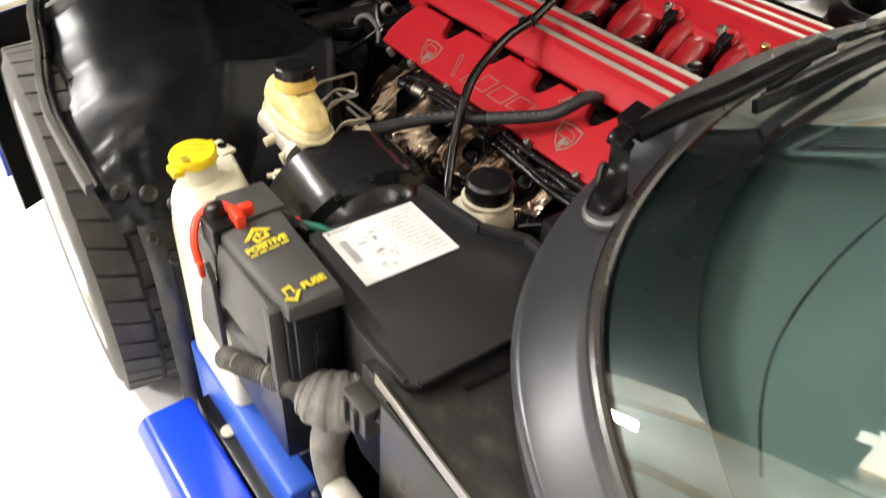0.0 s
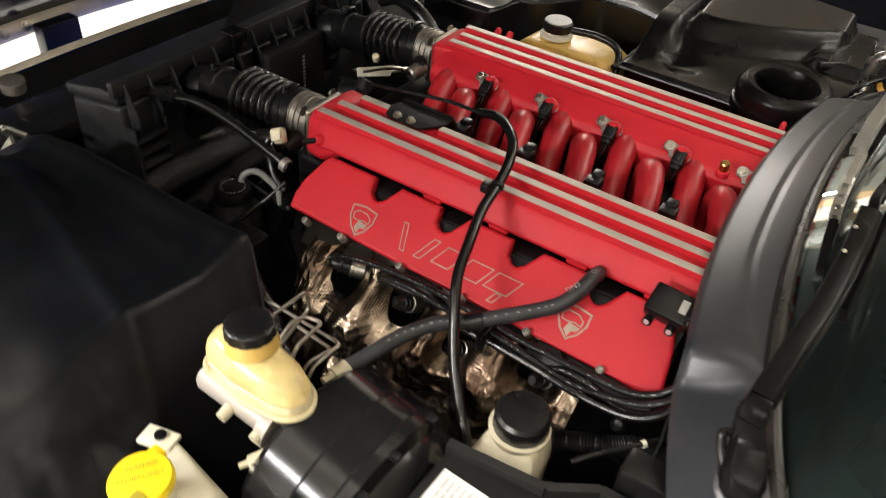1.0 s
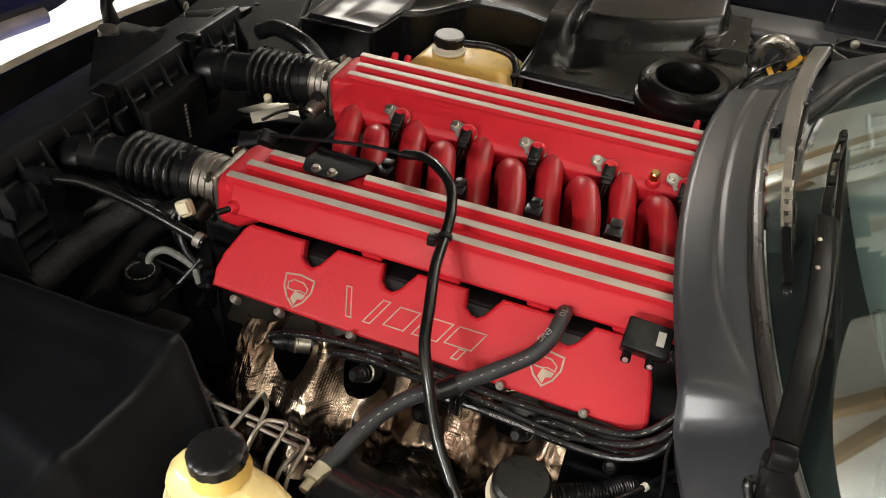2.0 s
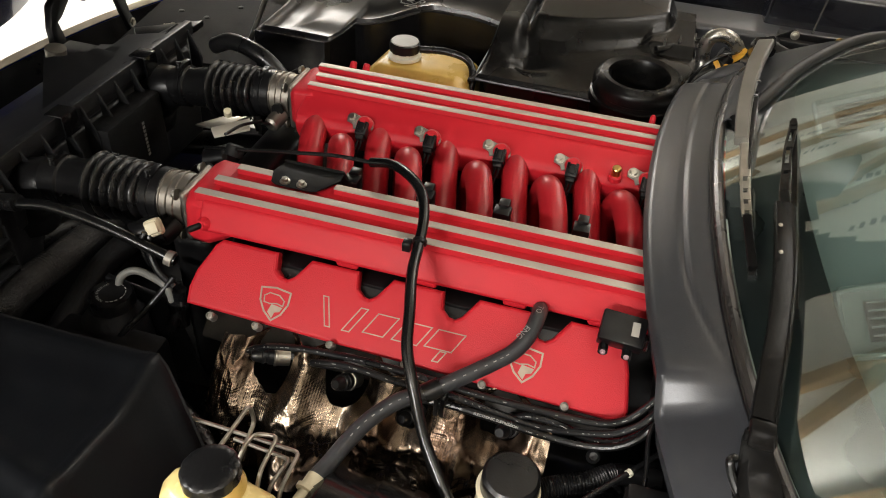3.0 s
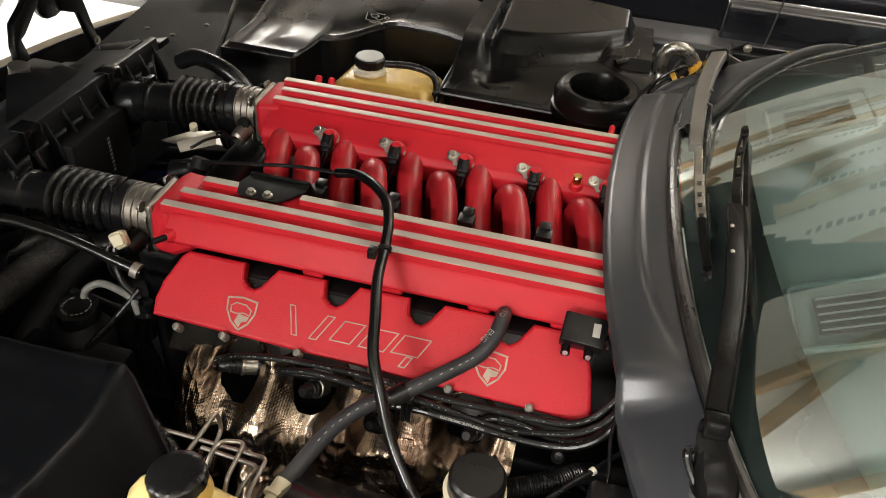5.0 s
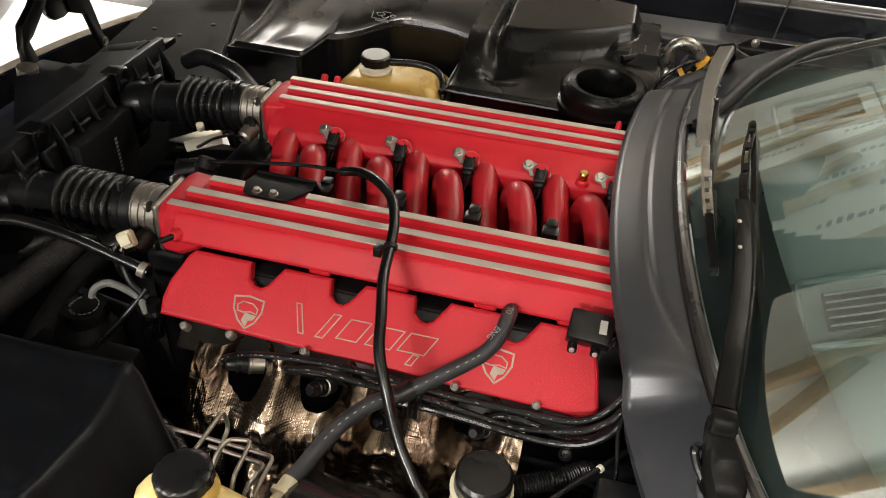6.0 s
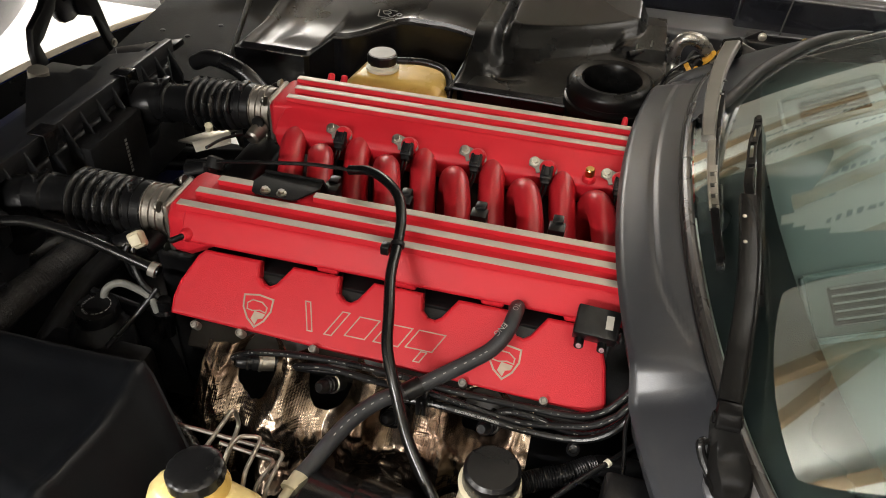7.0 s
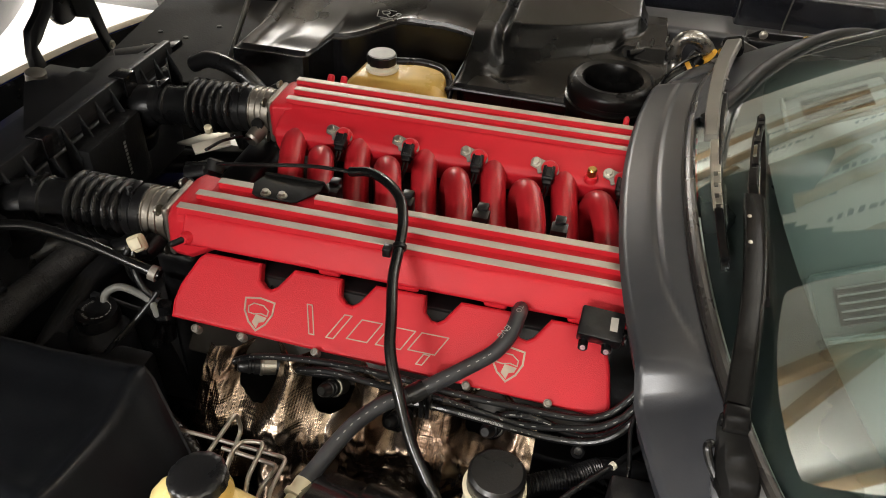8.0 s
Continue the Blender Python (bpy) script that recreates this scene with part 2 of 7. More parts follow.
def assumed_lamp(x, y, down, up=0.0, length=1.2):
    """An assumed linear tube lamp, out of view, hung to shine down and up."""
    f = thing("assumed_tube_lamp", (x, y, 2.45), "assumed white tube lamp hung under the joists, out of view", "lamp", "tube lamps")
    a, b = length / 2, 0.06
    part("housing", box(x - a, x + a, y - b, y + b, 2.45, 2.49, 0.006), WALLM, f)
    for s in (-0.4, 0.4):
        part("hanger", box(x + s - 0.004, x + s + 0.004, y - 0.004, y + 0.004, 2.49, 2.90, 0), STEEL, f)
    for power, z, turn in ((down, 2.445, 0), (up, 2.495, math.pi)):
        if power:
            li = bpy.data.lights.new("assumed_tube_light", "AREA")
            li.shape, li.size, li.size_y, li.energy, li.color = "RECTANGLE", 2 * a, 2 * b, power, LAMP
            lo = new("assumed_tube_light", li)
            lo.location, lo.rotation_euler = (x, y, z), (turn, 0, 0)


LAMP = (1.0, 0.97, 0.93)
# unseen; placed by the shadows and highlights on the near side
assumed_lamp(-1.0, -3.7, 228)
assumed_lamp(-2.5, -1.9, 180)
# added lamp, unseen: brightens the ceiling that the windscreen reflects
assumed_lamp(-1.2, -0.8, 6, 300)
# unseen; placed by the bright band on the cowl
assumed_lamp(0.8, -1.9, 11, 26)
# three more added out of view to lift ceiling, far wall and dashboard
assumed_lamp(1.7, 1.3, 8, 54)
assumed_lamp(1.6, 3.9, 60, 72)
assumed_lamp(-2.0, 4.2, 90, 105)
# added beyond the nose to whiten the floor there
assumed_lamp(-3.6, 1.2, 150, 20)


# ---- engine ----
def foil_material():
    """Crinkled embossed heat foil with scorched brown patches."""
    m, t, b, node, link = node_mat("embossed_heat_foil")
    co = node("ShaderNodeTexCoord")
    n = node("ShaderNodeTexNoise")
    n.inputs["Scale"].default_value, n.inputs["Detail"].default_value = 14, 6
    link(co.outputs["Object"], n.inputs["Vector"])
    r = node("ShaderNodeValToRGB")
    r.color_ramp.elements[0].position, r.color_ramp.elements[0].color = 0.38, (0.085, 0.056, 0.039, 1)
    r.color_ramp.elements[1].position, r.color_ramp.elements[1].color = 0.74, (0.50, 0.41, 0.315, 1)
    link(n.outputs["Fac"], r.inputs[0])
    link(r.outputs[0], b.inputs["Base Color"])
    b.inputs["Metallic"].default_value = 1.0
    b.inputs["Roughness"].default_value = 0.26
    weave = node("ShaderNodeTexWave")
    weave.bands_direction = "X"
    weave.inputs["Scale"].default_value, weave.inputs["Distortion"].default_value, weave.inputs["Detail"].default_value = 105, 1.0, 1
    weave2 = node("ShaderNodeTexWave")
    weave2.bands_direction = "Z"
    weave2.inputs["Scale"].default_value, weave2.inputs["Distortion"].default_value, weave2.inputs["Detail"].default_value = 105, 1.0, 1
    crumple = node("ShaderNodeTexVoronoi")
    crumple.inputs["Scale"].default_value = 55
    for k in (weave, weave2, crumple):
        link(co.outputs["Object"], k.inputs["Vector"])
    add = node("ShaderNodeMath")
    add.operation = "ADD"
    link(weave.outputs["Fac"], add.inputs[0])
    link(weave2.outputs["Fac"], add.inputs[1])
    add2 = node("ShaderNodeMath")
    add2.operation = "ADD"
    patch_noise = node("ShaderNodeTexNoise")
    patch_noise.inputs["Scale"].default_value = 11
    link(co.outputs["Object"], patch_noise.inputs["Vector"])
    worn = node("ShaderNodeMapRange")
    worn.inputs[1].default_value, worn.inputs[2].default_value, worn.inputs[3].default_value, worn.inputs[4].default_value = 0.45, 0.65, 0.0, 0.42
    link(patch_noise.outputs["Fac"], worn.inputs[0])
    part_weave = node("ShaderNodeMath")
    part_weave.operation = "MULTIPLY"
    link(add.outputs[0], part_weave.inputs[0])
    link(worn.outputs[0], part_weave.inputs[1])
    link(part_weave.outputs[0], add2.inputs[0])
    link(crumple.outputs["Distance"], add2.inputs[1])
    bp = node("ShaderNodeBump")
    bp.inputs["Strength"].default_value, bp.inputs["Distance"].default_value = 0.34, 0.0015
    link(add2.outputs[0], bp.inputs["Height"])
    link(bp.outputs[0], b.inputs["Normal"])
    return m


FOIL = foil_material()

# block and heads, mostly hidden below
engine = thing("engine_block", (0, CY, 0.25), "dark cast engine block under the red covers", "engine")
part("block", prism([(-0.20, 0.25), (0.26, 0.25), (0.26, 0.42), (0.13, 0.60), (-0.07, 0.60), (-0.20, 0.42)], "x", -0.36, 0.36, 0.01), PLASTIC, engine)
for sgn in (-1, 1):
    part("cylinder_head", prism([(CY + sgn * 0.07, 0.56), (CY + sgn * 0.20, 0.47), (CY + sgn * 0.305, 0.585), (CY + sgn * 0.17, 0.69)], "x", -0.33, 0.26, 0.006), mat("dark_cast_head", (0.045, 0.042, 0.038), 0.5, 0.4, 0.3, 25, 300, 0.25), engine)

# intake manifold
manifold = thing("intake_manifold", (0, CY, 0.6), "red crackle-painted ten-cylinder intake manifold with bare metal fins", "intake manifold")


def plenum(sgn, xf):
    """One plenum box. sgn -1: the near bank."""
    Y = lambda d: CY + sgn * d
    body = prism([(Y(0.125), 0.762), (Y(0.216), 0.762), (Y(0.222), 0.755), (Y(0.240), 0.728), (Y(0.232), 0.720), (Y(0.12), 0.690), (Y(0.082), 0.690), (Y(0.070), 0.712), (Y(0.066), 0.732), (Y(0.074), 0.744), (Y(0.090), 0.750), (Y(0.118), 0.757)]
                 if sgn > 0 else
                 [(Y(0.125), 0.762), (Y(0.216), 0.762), (Y(0.222), 0.755), (Y(0.240), 0.728), (Y(0.232), 0.720), (Y(0.13), 0.690), (Y(0.118), 0.700), (Y(0.118), 0.756)], "x", xf + 0.03, 0.36, 0.004, 3)
    p = part("plenum", body, RED, manifold)
    # front end: deeper nose that meets the throttle body
    rings = []
    for x, top, low, out, inn in ((xf + 0.085, 0.757, 0.722, 0.236, 0.130), (xf + 0.060, 0.758, 0.705, 0.234, 0.122), (xf + 0.035, 0.763, 0.690, 0.232, 0.115), (xf + 0.010, 0.763, 0.688, 0.228, 0.112), (xf, 0.758, 0.692, 0.222, 0.118)):
        rings.append([(x, Y(inn), top - 0.004), (x, Y(inn + 0.012), top), (x, Y(out - 0.020), top), (x, Y(out - 0.008), top - 0.012), (x, Y(out), low + 0.012), (x, Y(out - 0.008), low), (x, Y(inn + 0.010), low), (x, Y(inn), low + 0.010)])
    part("front_nose", bevel_all(loft(rings), 0.003, 2, 40), RED, p)
    for d in (0.136, 0.172, 0.208):
        if sgn < 0 and d == 0.136:
            spans = ((xf + 0.045, -0.275), (-0.185, 0.36))
        else:
            spans = ((xf + (0.028 if d < 0.2 else 0.018), 0.36),)
        for a, b in spans:
            part("fin", prism([(Y(d - 0.0078), 0.757), (Y(d + 0.0078), 0.757), (Y(d + 0.0062), 0.7700), (Y(d - 0.0062), 0.7700)], "x", a, b, 0.0008, 1), RED, p)
            part("fin_face", prism([(Y(d - 0.0062), 0.7690), (Y(d + 0.0062), 0.7690), (Y(d + 0.0060), 0.7708), (Y(d - 0.0060), 0.7708)], "x", a + 0.0004, b - 0.0004, 0.0003, 1), STRIP, p, "bare machined metal fin top")
    return p


plenum(-1, -0.378)
plenum(1, -0.372)
# stud on the near nose
part("stud_boss", lathe([(0, 0.012), (0.010, 0.009), (0.014, 0.006)], (-0.338, -0.199, 0.732), (-0.2, -0.9, 0.35), 18), RED, manifold)
part("stud", lathe([(0, 0.0045), (0.022, 0.0045), (0.026, 0.003)], (-0.339, -0.206, 0.735), (-0.45, -0.85, 0.1), 12), RUBBER, manifold, "black rubber vacuum cap")
# clearance lugs along the near lower edge
for x in (-0.13, -0.02, 0.10, 0.21):
    part("lug", box(x - 0.016, x + 0.016, -0.206, -0.180, 0.714, 0.728, 0.005, 3), RED, manifold)

runner_pts = lambda x: [(x - 0.004, CY + 0.108, 0.712), (x - 0.001, CY + 0.080, 0.724), (x + 0.004, CY + 0.045, 0.716), (x + 0.016, CY - 0.002, 0.680), (x + 0.028, CY - 0.04, 0.63), (x + 0.034, CY - 0.08, 0.56)]
for i in range(5):
    xa = -0.305 + i * 0.1145
    part("runner", tube(runner_pts(xa), lambda s: 0.0215 + 0.012 * max(0, 1 - s / 0.26) ** 2, 22), RED_SHADED, manifold)
for i in range(5):
    xb = -0.243 + i * 0.1132
    pts = [(xb + 0.036, CY - 0.120, 0.660), (xb + 0.031, CY - 0.080, 0.692), (xb + 0.023, CY - 0.040, 0.715), (xb + 0.013, CY - 0.006, 0.730), (xb + 0.003, CY + 0.022, 0.731), (xb - 0.005, CY + 0.043, 0.712), (xb - 0.010, CY + 0.056, 0.67), (xb - 0.012, CY + 0.06, 0.58)]
    part("runner", tube(pts, lambda s: 0.0200 + 0.0025 * s, 22), RED_SHADED, manifold)


CLAMP = mat("dull_clamp_metal", (0.27, 0.25, 0.22), 0.5, 0.45, 0.12, 60, 300, 0.1)


def injector(x, y, z):
    """Clamp bracket, bolt, red cup and black plug of one injector, tilted to the middle of the engine."""
    inj = thing("fuel_injector", (x, y, z), "fuel injector with metal clamp bracket and black electrical plug", "fuel injector", "fuel injectors")
    m = Matrix.Translation((x, y, z)) @ Matrix.Rotation(radians(34), 4, "X")

    def put(bm):
        bm.transform(m)
        return bm

    part("clamp", put(prism([(-0.009, -0.006), (-0.010, 0.003), (-0.005, 0.009), (0.004, 0.009), (0.013, 0.006), (0.024, 0.008), (0.034, 0.002), (0.038, -0.010), (0.035, -0.016), (0.032, -0.004), (0.022, 0.001), (0.013, -0.004), (0.011, -0.016), (0.005, -0.018), (0.002, -0.010)], "z", 0.0, 0.0028, 0.0008, 1)), CLAMP, inj, "dull metal clamp")
    part("bolt", put(bolt((-0.001, 0.001, 0.0032), (0, 0, 1), 0.0058, 0.006)), STEEL, inj)
    part("cup", put(lathe([(-0.010, 0.0150), (0.002, 0.0140), (0.007, 0.0125), (0.010, 0.009)], (0.022, -0.006, 0.0), (0, 0, 1), 22)), RED, inj)
    plug = part("plug", put(join(box(0.0125, 0.0315, -0.030, -0.006, -0.004, 0.0150, 0.0025), box(0.0150, 0.0290, -0.037, -0.029, -0.002, 0.012, 0.002), box(0.0170, 0.0270, -0.026, -0.010, 0.0145, 0.0180, 0.001))), PLASTIC, inj)
    part("red_lock", put(box(0.0175, 0.0265, -0.011, -0.006, 0.0135, 0.0172, 0.001)), RED, plug, "dark red lock tab")
    for k in (-0.003, 0.003):
        part("wire", tube([(x + 0.022 + k, y - 0.029, z - 0.014), (x + 0.021 + k, y - 0.038, z - 0.026), (x + 0.016 + k, y - 0.044, z - 0.044), (x + 0.013 + k, y - 0.046, z - 0.10)], 0.0022, 8), RUBBER, inj)


for i in range(5):
    injector(-0.240 + i * 0.1150, 0.108, 0.752)
for i in range(4):
    x = -0.205 + i * 0.1148
    inj = thing("fuel_injector", (x, -0.04, 0.72), "fuel injector with black upright plug beside the runners", "fuel injector", "fuel injectors")
    part("body", lathe([(0, 0.010), (0.02, 0.010), (0.024, 0.008)], (x + 0.022, -0.046, 0.700), (0, 0.2, 1), 16), RED, inj)
    pl = join(box(x + 0.010, x + 0.034, -0.058, -0.034, 0.722, 0.748, 0.002), box(x + 0.014, x + 0.030, -0.040, -0.022, 0.730, 0.752, 0.002))
    part("plug", pl, PLASTIC, inj)
    part("wire", tube([(x + 0.022, -0.024, 0.744), (x + 0.020, -0.008, 0.735), (x + 0.012, 0.0, 0.70), (x + 0.010, 0.002, 0.64)], 0.003, 8), RUBBER, inj)

sensor = thing("temperature_sensor", (0.193, 0.100, 0.745), "small gold-capped sensor screwed into the manifold", "sensor")
part("base", lathe([(0, 0.011), (0.008, 0.010), (0.010, 0.008)], (0.193, 0.100, 0.742), (0, -0.2, 1), 18), RED, sensor)
part("cap", lathe([(0, 0.0075), (0.012, 0.0075), (0.014, 0.006)], (0.193, 0.099, 0.752), (0, -0.2, 1), 18), BRASS, sensor)
# vacuum nipples at the far edge of the far plenum
for x in (-0.30, -0.275):
    part("nipple", lathe([(0, 0.007), (0.018, 0.006), (0.02, 0.004)], (x, CY + 0.226, 0.756), (0, 0.6, 0.8), 12), RED, manifold)
part("nipple", lathe([(0, 0.006), (0.018, 0.005), (0.022, 0.0025)], (0.235, CY + 0.226, 0.756), (0, 0.3, 0.9), 12), RED, manifold)


# throttle bodies
def throttle(sgn, x0):
    y, z = CY + sgn * 0.171, 0.718
    tb = thing("throttle_body", (x0 - 0.03, y, 0.66), "cast aluminium throttle body on the end of the plenum", "throttle body", "throttle bodies")
    part("flange", box(x0 - 0.012, x0, y - 0.041, y + 0.041, z - 0.043, z + 0.041, 0.012, 3), ALU, tb)
    part("barrel", lathe([(0, 0.039), (0.012, 0.039), (0.013, 0.041), (0.017, 0.041), (0.018, 0.0375), (0.024, 0.0375), (0.025, 0.040), (0.029, 0.040), (0.030, 0.037), (0.036, 0.037), (0.037, 0.0395), (0.041, 0.0395), (0.043, 0.037), (0.05, 0.037)], (x0 - 0.014, y, z), (-1, 0, 0), 32), ALU, tb)
    for dy, dz in ((-0.036, 0.034), (-0.036, -0.036), (0.036, 0.034)):
        part("bolt", bolt((x0 - 0.016, y + dy, z + dz), (-1, 0, 0), 0.006, 0.007), STEEL, tb)
    part("boss", lathe([(0, 0.016), (0.030, 0.014), (0.034, 0.010)], (x0 - 0.03, y - 0.035, z - 0.022), (-0.2, -1, -0.25), 18), PLASTIC if sgn < 0 else ALU, tb)
    motor = sgn < 0 and part("idle_motor", lathe([(0, 0.020), (0.022, 0.020), (0.026, 0.018), (0.040, 0.018), (0.044, 0.012)], (x0 - 0.034, y - 0.062, z - 0.012), (-0.75, -0.6, -0.05), 24), PLASTIC, tb, "black idle motor")
    if sgn < 0:
        cb = box(-0.0125, 0.0125, -0.010, 0.010, -0.002, 0.020, 0.005, 3)
        cb.transform(Matrix.Translation((-0.418, -0.222, 0.716)) @ Matrix.Rotation(radians(-70), 4, Vector((0.5, -0.8, 0.1))))
        lug = box(-0.008, 0.009, -0.015, -0.009, 0.002, 0.018, 0.002)
        lug.transform(Matrix.Translation((-0.418, -0.222, 0.716)) @ Matrix.Rotation(radians(-70), 4, Vector((0.5, -0.8, 0.1))))
        cb = join(cb, lug)
        part("wire", tube([(-0.414, -0.235, 0.722), (-0.418, -0.24, 0.71), (-0.421, -0.235, 0.674), (-0.417, -0.225, 0.637), (-0.407, -0.21, 0.612)], 0.0042, 10), RUBBER, motor)
        part("connector", cb, CREAM, motor, "cream electrical connector")
    if sgn > 0:
        part("lever", join(flat_bar([(x0 - 0.030, y - 0.046, z - 0.010), (x0 - 0.034, y - 0.064, z - 0.026), (x0 - 0.046, y - 0.078, z - 0.020)], 0.010, 0.004), lathe([(0, 0.011), (0.006, 0.011)], (x0 - 0.030, y - 0.042, z - 0.006), (0, -1, 0), 16), tube([(x0 - 0.046, y - 0.078, z - 0.016), (x0 - 0.06, y - 0.12, z - 0.004), (x0 - 0.05, y - 0.19, z + 0.02)], 0.0028, 8)), PLASTIC, tb, "black throttle lever with cable")
    part("linkage", join(tube([(x0 - 0.03, y + 0.045, z), (x0 - 0.03, y + 0.07, z + 0.01), (x0 - 0.05, y + 0.075, z - 0.02)], 0.008, 10), lathe([(0, 0.024), (0.004, 0.024)], (x0 - 0.03, y + 0.056, z), (0, 1, 0), 24)), PLASTIC, tb)


throttle(-1, -0.378)
throttle(1, -0.372)


# air ducts to the box in front
def air_duct(sgn, x0):
    y, z = CY + sgn * 0.171, 0.716
    d = thing("air_duct", (x0 - 0.1, y, 0.66), "black ribbed rubber intake duct", "air duct", "air ducts")
    n = 6
    prof = [(0, 0.041), (0.024, 0.041), (0.026, 0.038)]
    for i in range(n):
        s = 0.026 + i * 0.0152
        r = 0.045 + 0.0012 * i
        for k in range(7):
            a = math.pi * k / 6
            prof.append((s + 0.0142 * k / 6, 0.0395 + (r - 0.0385) * math.sin(a) ** 0.8))
    prof += [(0.121, 0.038), (0.165, 0.035), (0.168, 0.038), (0.185, 0.038), (0.187, 0.035), (0.20, 0.035)]
    part("bellows", lathe(prof, (x0 - 0.06, y, z), (-1, 0, -0.10 - 0.02 * sgn), 40), RUBBER, d)
    part("cuff", lathe([(0, 0.0405), (0.002, 0.042), (0.016, 0.042), (0.018, 0.040)], (x0 - 0.052, y, z), (-1, 0, 0), 36), RUBBER, d)
    for s in (0.013, 0.176):
        q = Vector((x0 - 0.06 - s, y, z - 0.10 * s))
        c = part("hose_clamp", join(lathe([(0, 0.0425 if s < 0.1 else 0.039), (0.009, 0.0425 if s < 0.1 else 0.039)], q + Vector((0.0045, 0, 0)), (-1, 0, -0.1), 36), box(q.x - 0.006, q.x + 0.006, y - 0.018, y + 0.014, q.z + 0.037, q.z + 0.046, 0.002)), PLASTIC, d)
        part("clamp_screw", lathe([(0, 0.003), (0.006, 0.003), (0.007, 0.005), (0.011, 0.005)], (q.x, y - 0.018, q.z + 0.042), (0, 0.3, 1), 10), PLASTIC, c)
    part("elbow", tube([(x0 - 0.255, y, z - 0.026), (x0 - 0.285, y, z - 0.034), (x0 - 0.320, y, z - 0.06), (x0 - 0.34, y, z - 0.10)], lambda s: 0.036 + 0.022 * s, 24), PLASTIC, d)


air_duct(-1, -0.378)
air_duct(1, -0.372)


# ---- near valve cover ----
def cover_point(x, s, lift=0.0):
    """A place on the near valve cover: s metres up its slope from the lower edge."""
    ang = radians(42)
    h = lift + 0.0012
    return Vector((x, -0.298 + s * math.cos(ang) - h * math.sin(ang), 0.643 + s * math.sin(ang) + h * math.cos(ang)))


def valve_cover():
    vc = thing("valve_cover", (-0.04, -0.26, 0.60), "red crackle-painted valve cover with four notches along its top edge", "valve cover")
    x0, x1, top = -0.338, 0.264, 0.117
    notches = (-0.207, -0.091, 0.026, 0.145)
    edge = [(x0 + 0.003, 0.021), (x1 - 0.001, 0.008), (x1 + 0.002, 0.024), (x1 - 0.006, 0.070), (x1 - 0.022, top)]
    for nx in reversed(notches):
        edge += [(nx + 0.030, top), (nx + 0.012, 0.090), (nx + 0.004, 0.0845), (nx - 0.005, 0.086), (nx - 0.014, 0.094), (nx - 0.018, top)]
    edge += [(x0 + 0.030, top), (x0 + 0.021, 0.108), (x0 + 0.004, 0.068), (x0, 0.044)]
    bm = bmesh.new()
    hi = [bm.verts.new(cover_point(x, s)) for x, s in edge]
    lo = [bm.verts.new(cover_point(x, s, -0.016)) for x, s in edge]
    n = len(edge)
    bm.faces.new(hi)
    bm.faces.new(lo[::-1])
    for i in range(n):
        bm.faces.new((hi[i], lo[i], lo[(i + 1) % n], hi[(i + 1) % n]))
    bmesh.ops.recalc_face_normals(bm, faces=bm.faces)
    rim = [e for e in bm.edges if all(v in hi for v in e.verts)]
    bmesh.ops.bevel(bm, geom=rim, offset=0.0055, segments=3, profile=0.5, affect="EDGES", clamp_overlap=True)
    body = part("cover", bm, RED, vc, angle=9)
    # base flange with its bolts below the lower edge
    fl = bmesh.new()
    ring = [(x0 + 0.012, 0.026), (x1 - 0.012, 0.018), (x1 - 0.006, 0.10), (x0 + 0.03, 0.10)]
    a = [fl.verts.new(cover_point(x, s, -0.016)) for x, s in ring]
    b = [fl.verts.new(cover_point(x, s, -0.046)) for x, s in ring]
    fl.faces.new(a)
    fl.faces.new(b[::-1])
    for i in range(4):
        fl.faces.new((a[i], b[i], b[(i + 1) % 4], a[(i + 1) % 4]))
    part("flange", fl, PLASTIC, vc, "dark cast base under the cover")
    return vc, body


cover, cover_body = valve_cover()
ENGR = mat("bare_engraved_metal", (0.36, 0.285, 0.225), 0.5, 0.5, 0.15, 60, 400, 0.1)


def band(points, w, lift=0.0006, closed=True):
    """A thin raised line on the cover, along (x, slope) points."""
    bm = bmesh.new()
    n = len(points)
    for i in range(n if closed else n - 1):
        p, q = Vector(points[i]), Vector(points[(i + 1) % n])
        d = (q - p).normalized() * w / 2
        s = Vector((-d.y, d.x))
        quad = [p - d + s, q + d + s, q + d - s, p - d - s]
        vs = [bm.verts.new(cover_point(c.x, c.y, lift)) for c in quad]
        vs2 = [bm.verts.new(cover_point(c.x, c.y, -0.001)) for c in quad]
        bm.faces.new(vs)
        for k in range(4):
            bm.faces.new((vs[k], vs2[k], vs2[(k + 1) % 4], vs[(k + 1) % 4]))
    return bm


def patch(points, lift=0.0006):
    bm = bmesh.new()
    a = [bm.verts.new(cover_point(x, s, lift)) for x, s in points]
    b = [bm.verts.new(cover_point(x, s, -0.001)) for x, s in points]
    bm.faces.new(a)
    for k in range(len(points)):
        bm.faces.new((a[k], b[k], b[(k + 1) % len(points)], a[(k + 1) % len(points)]))
    return bm


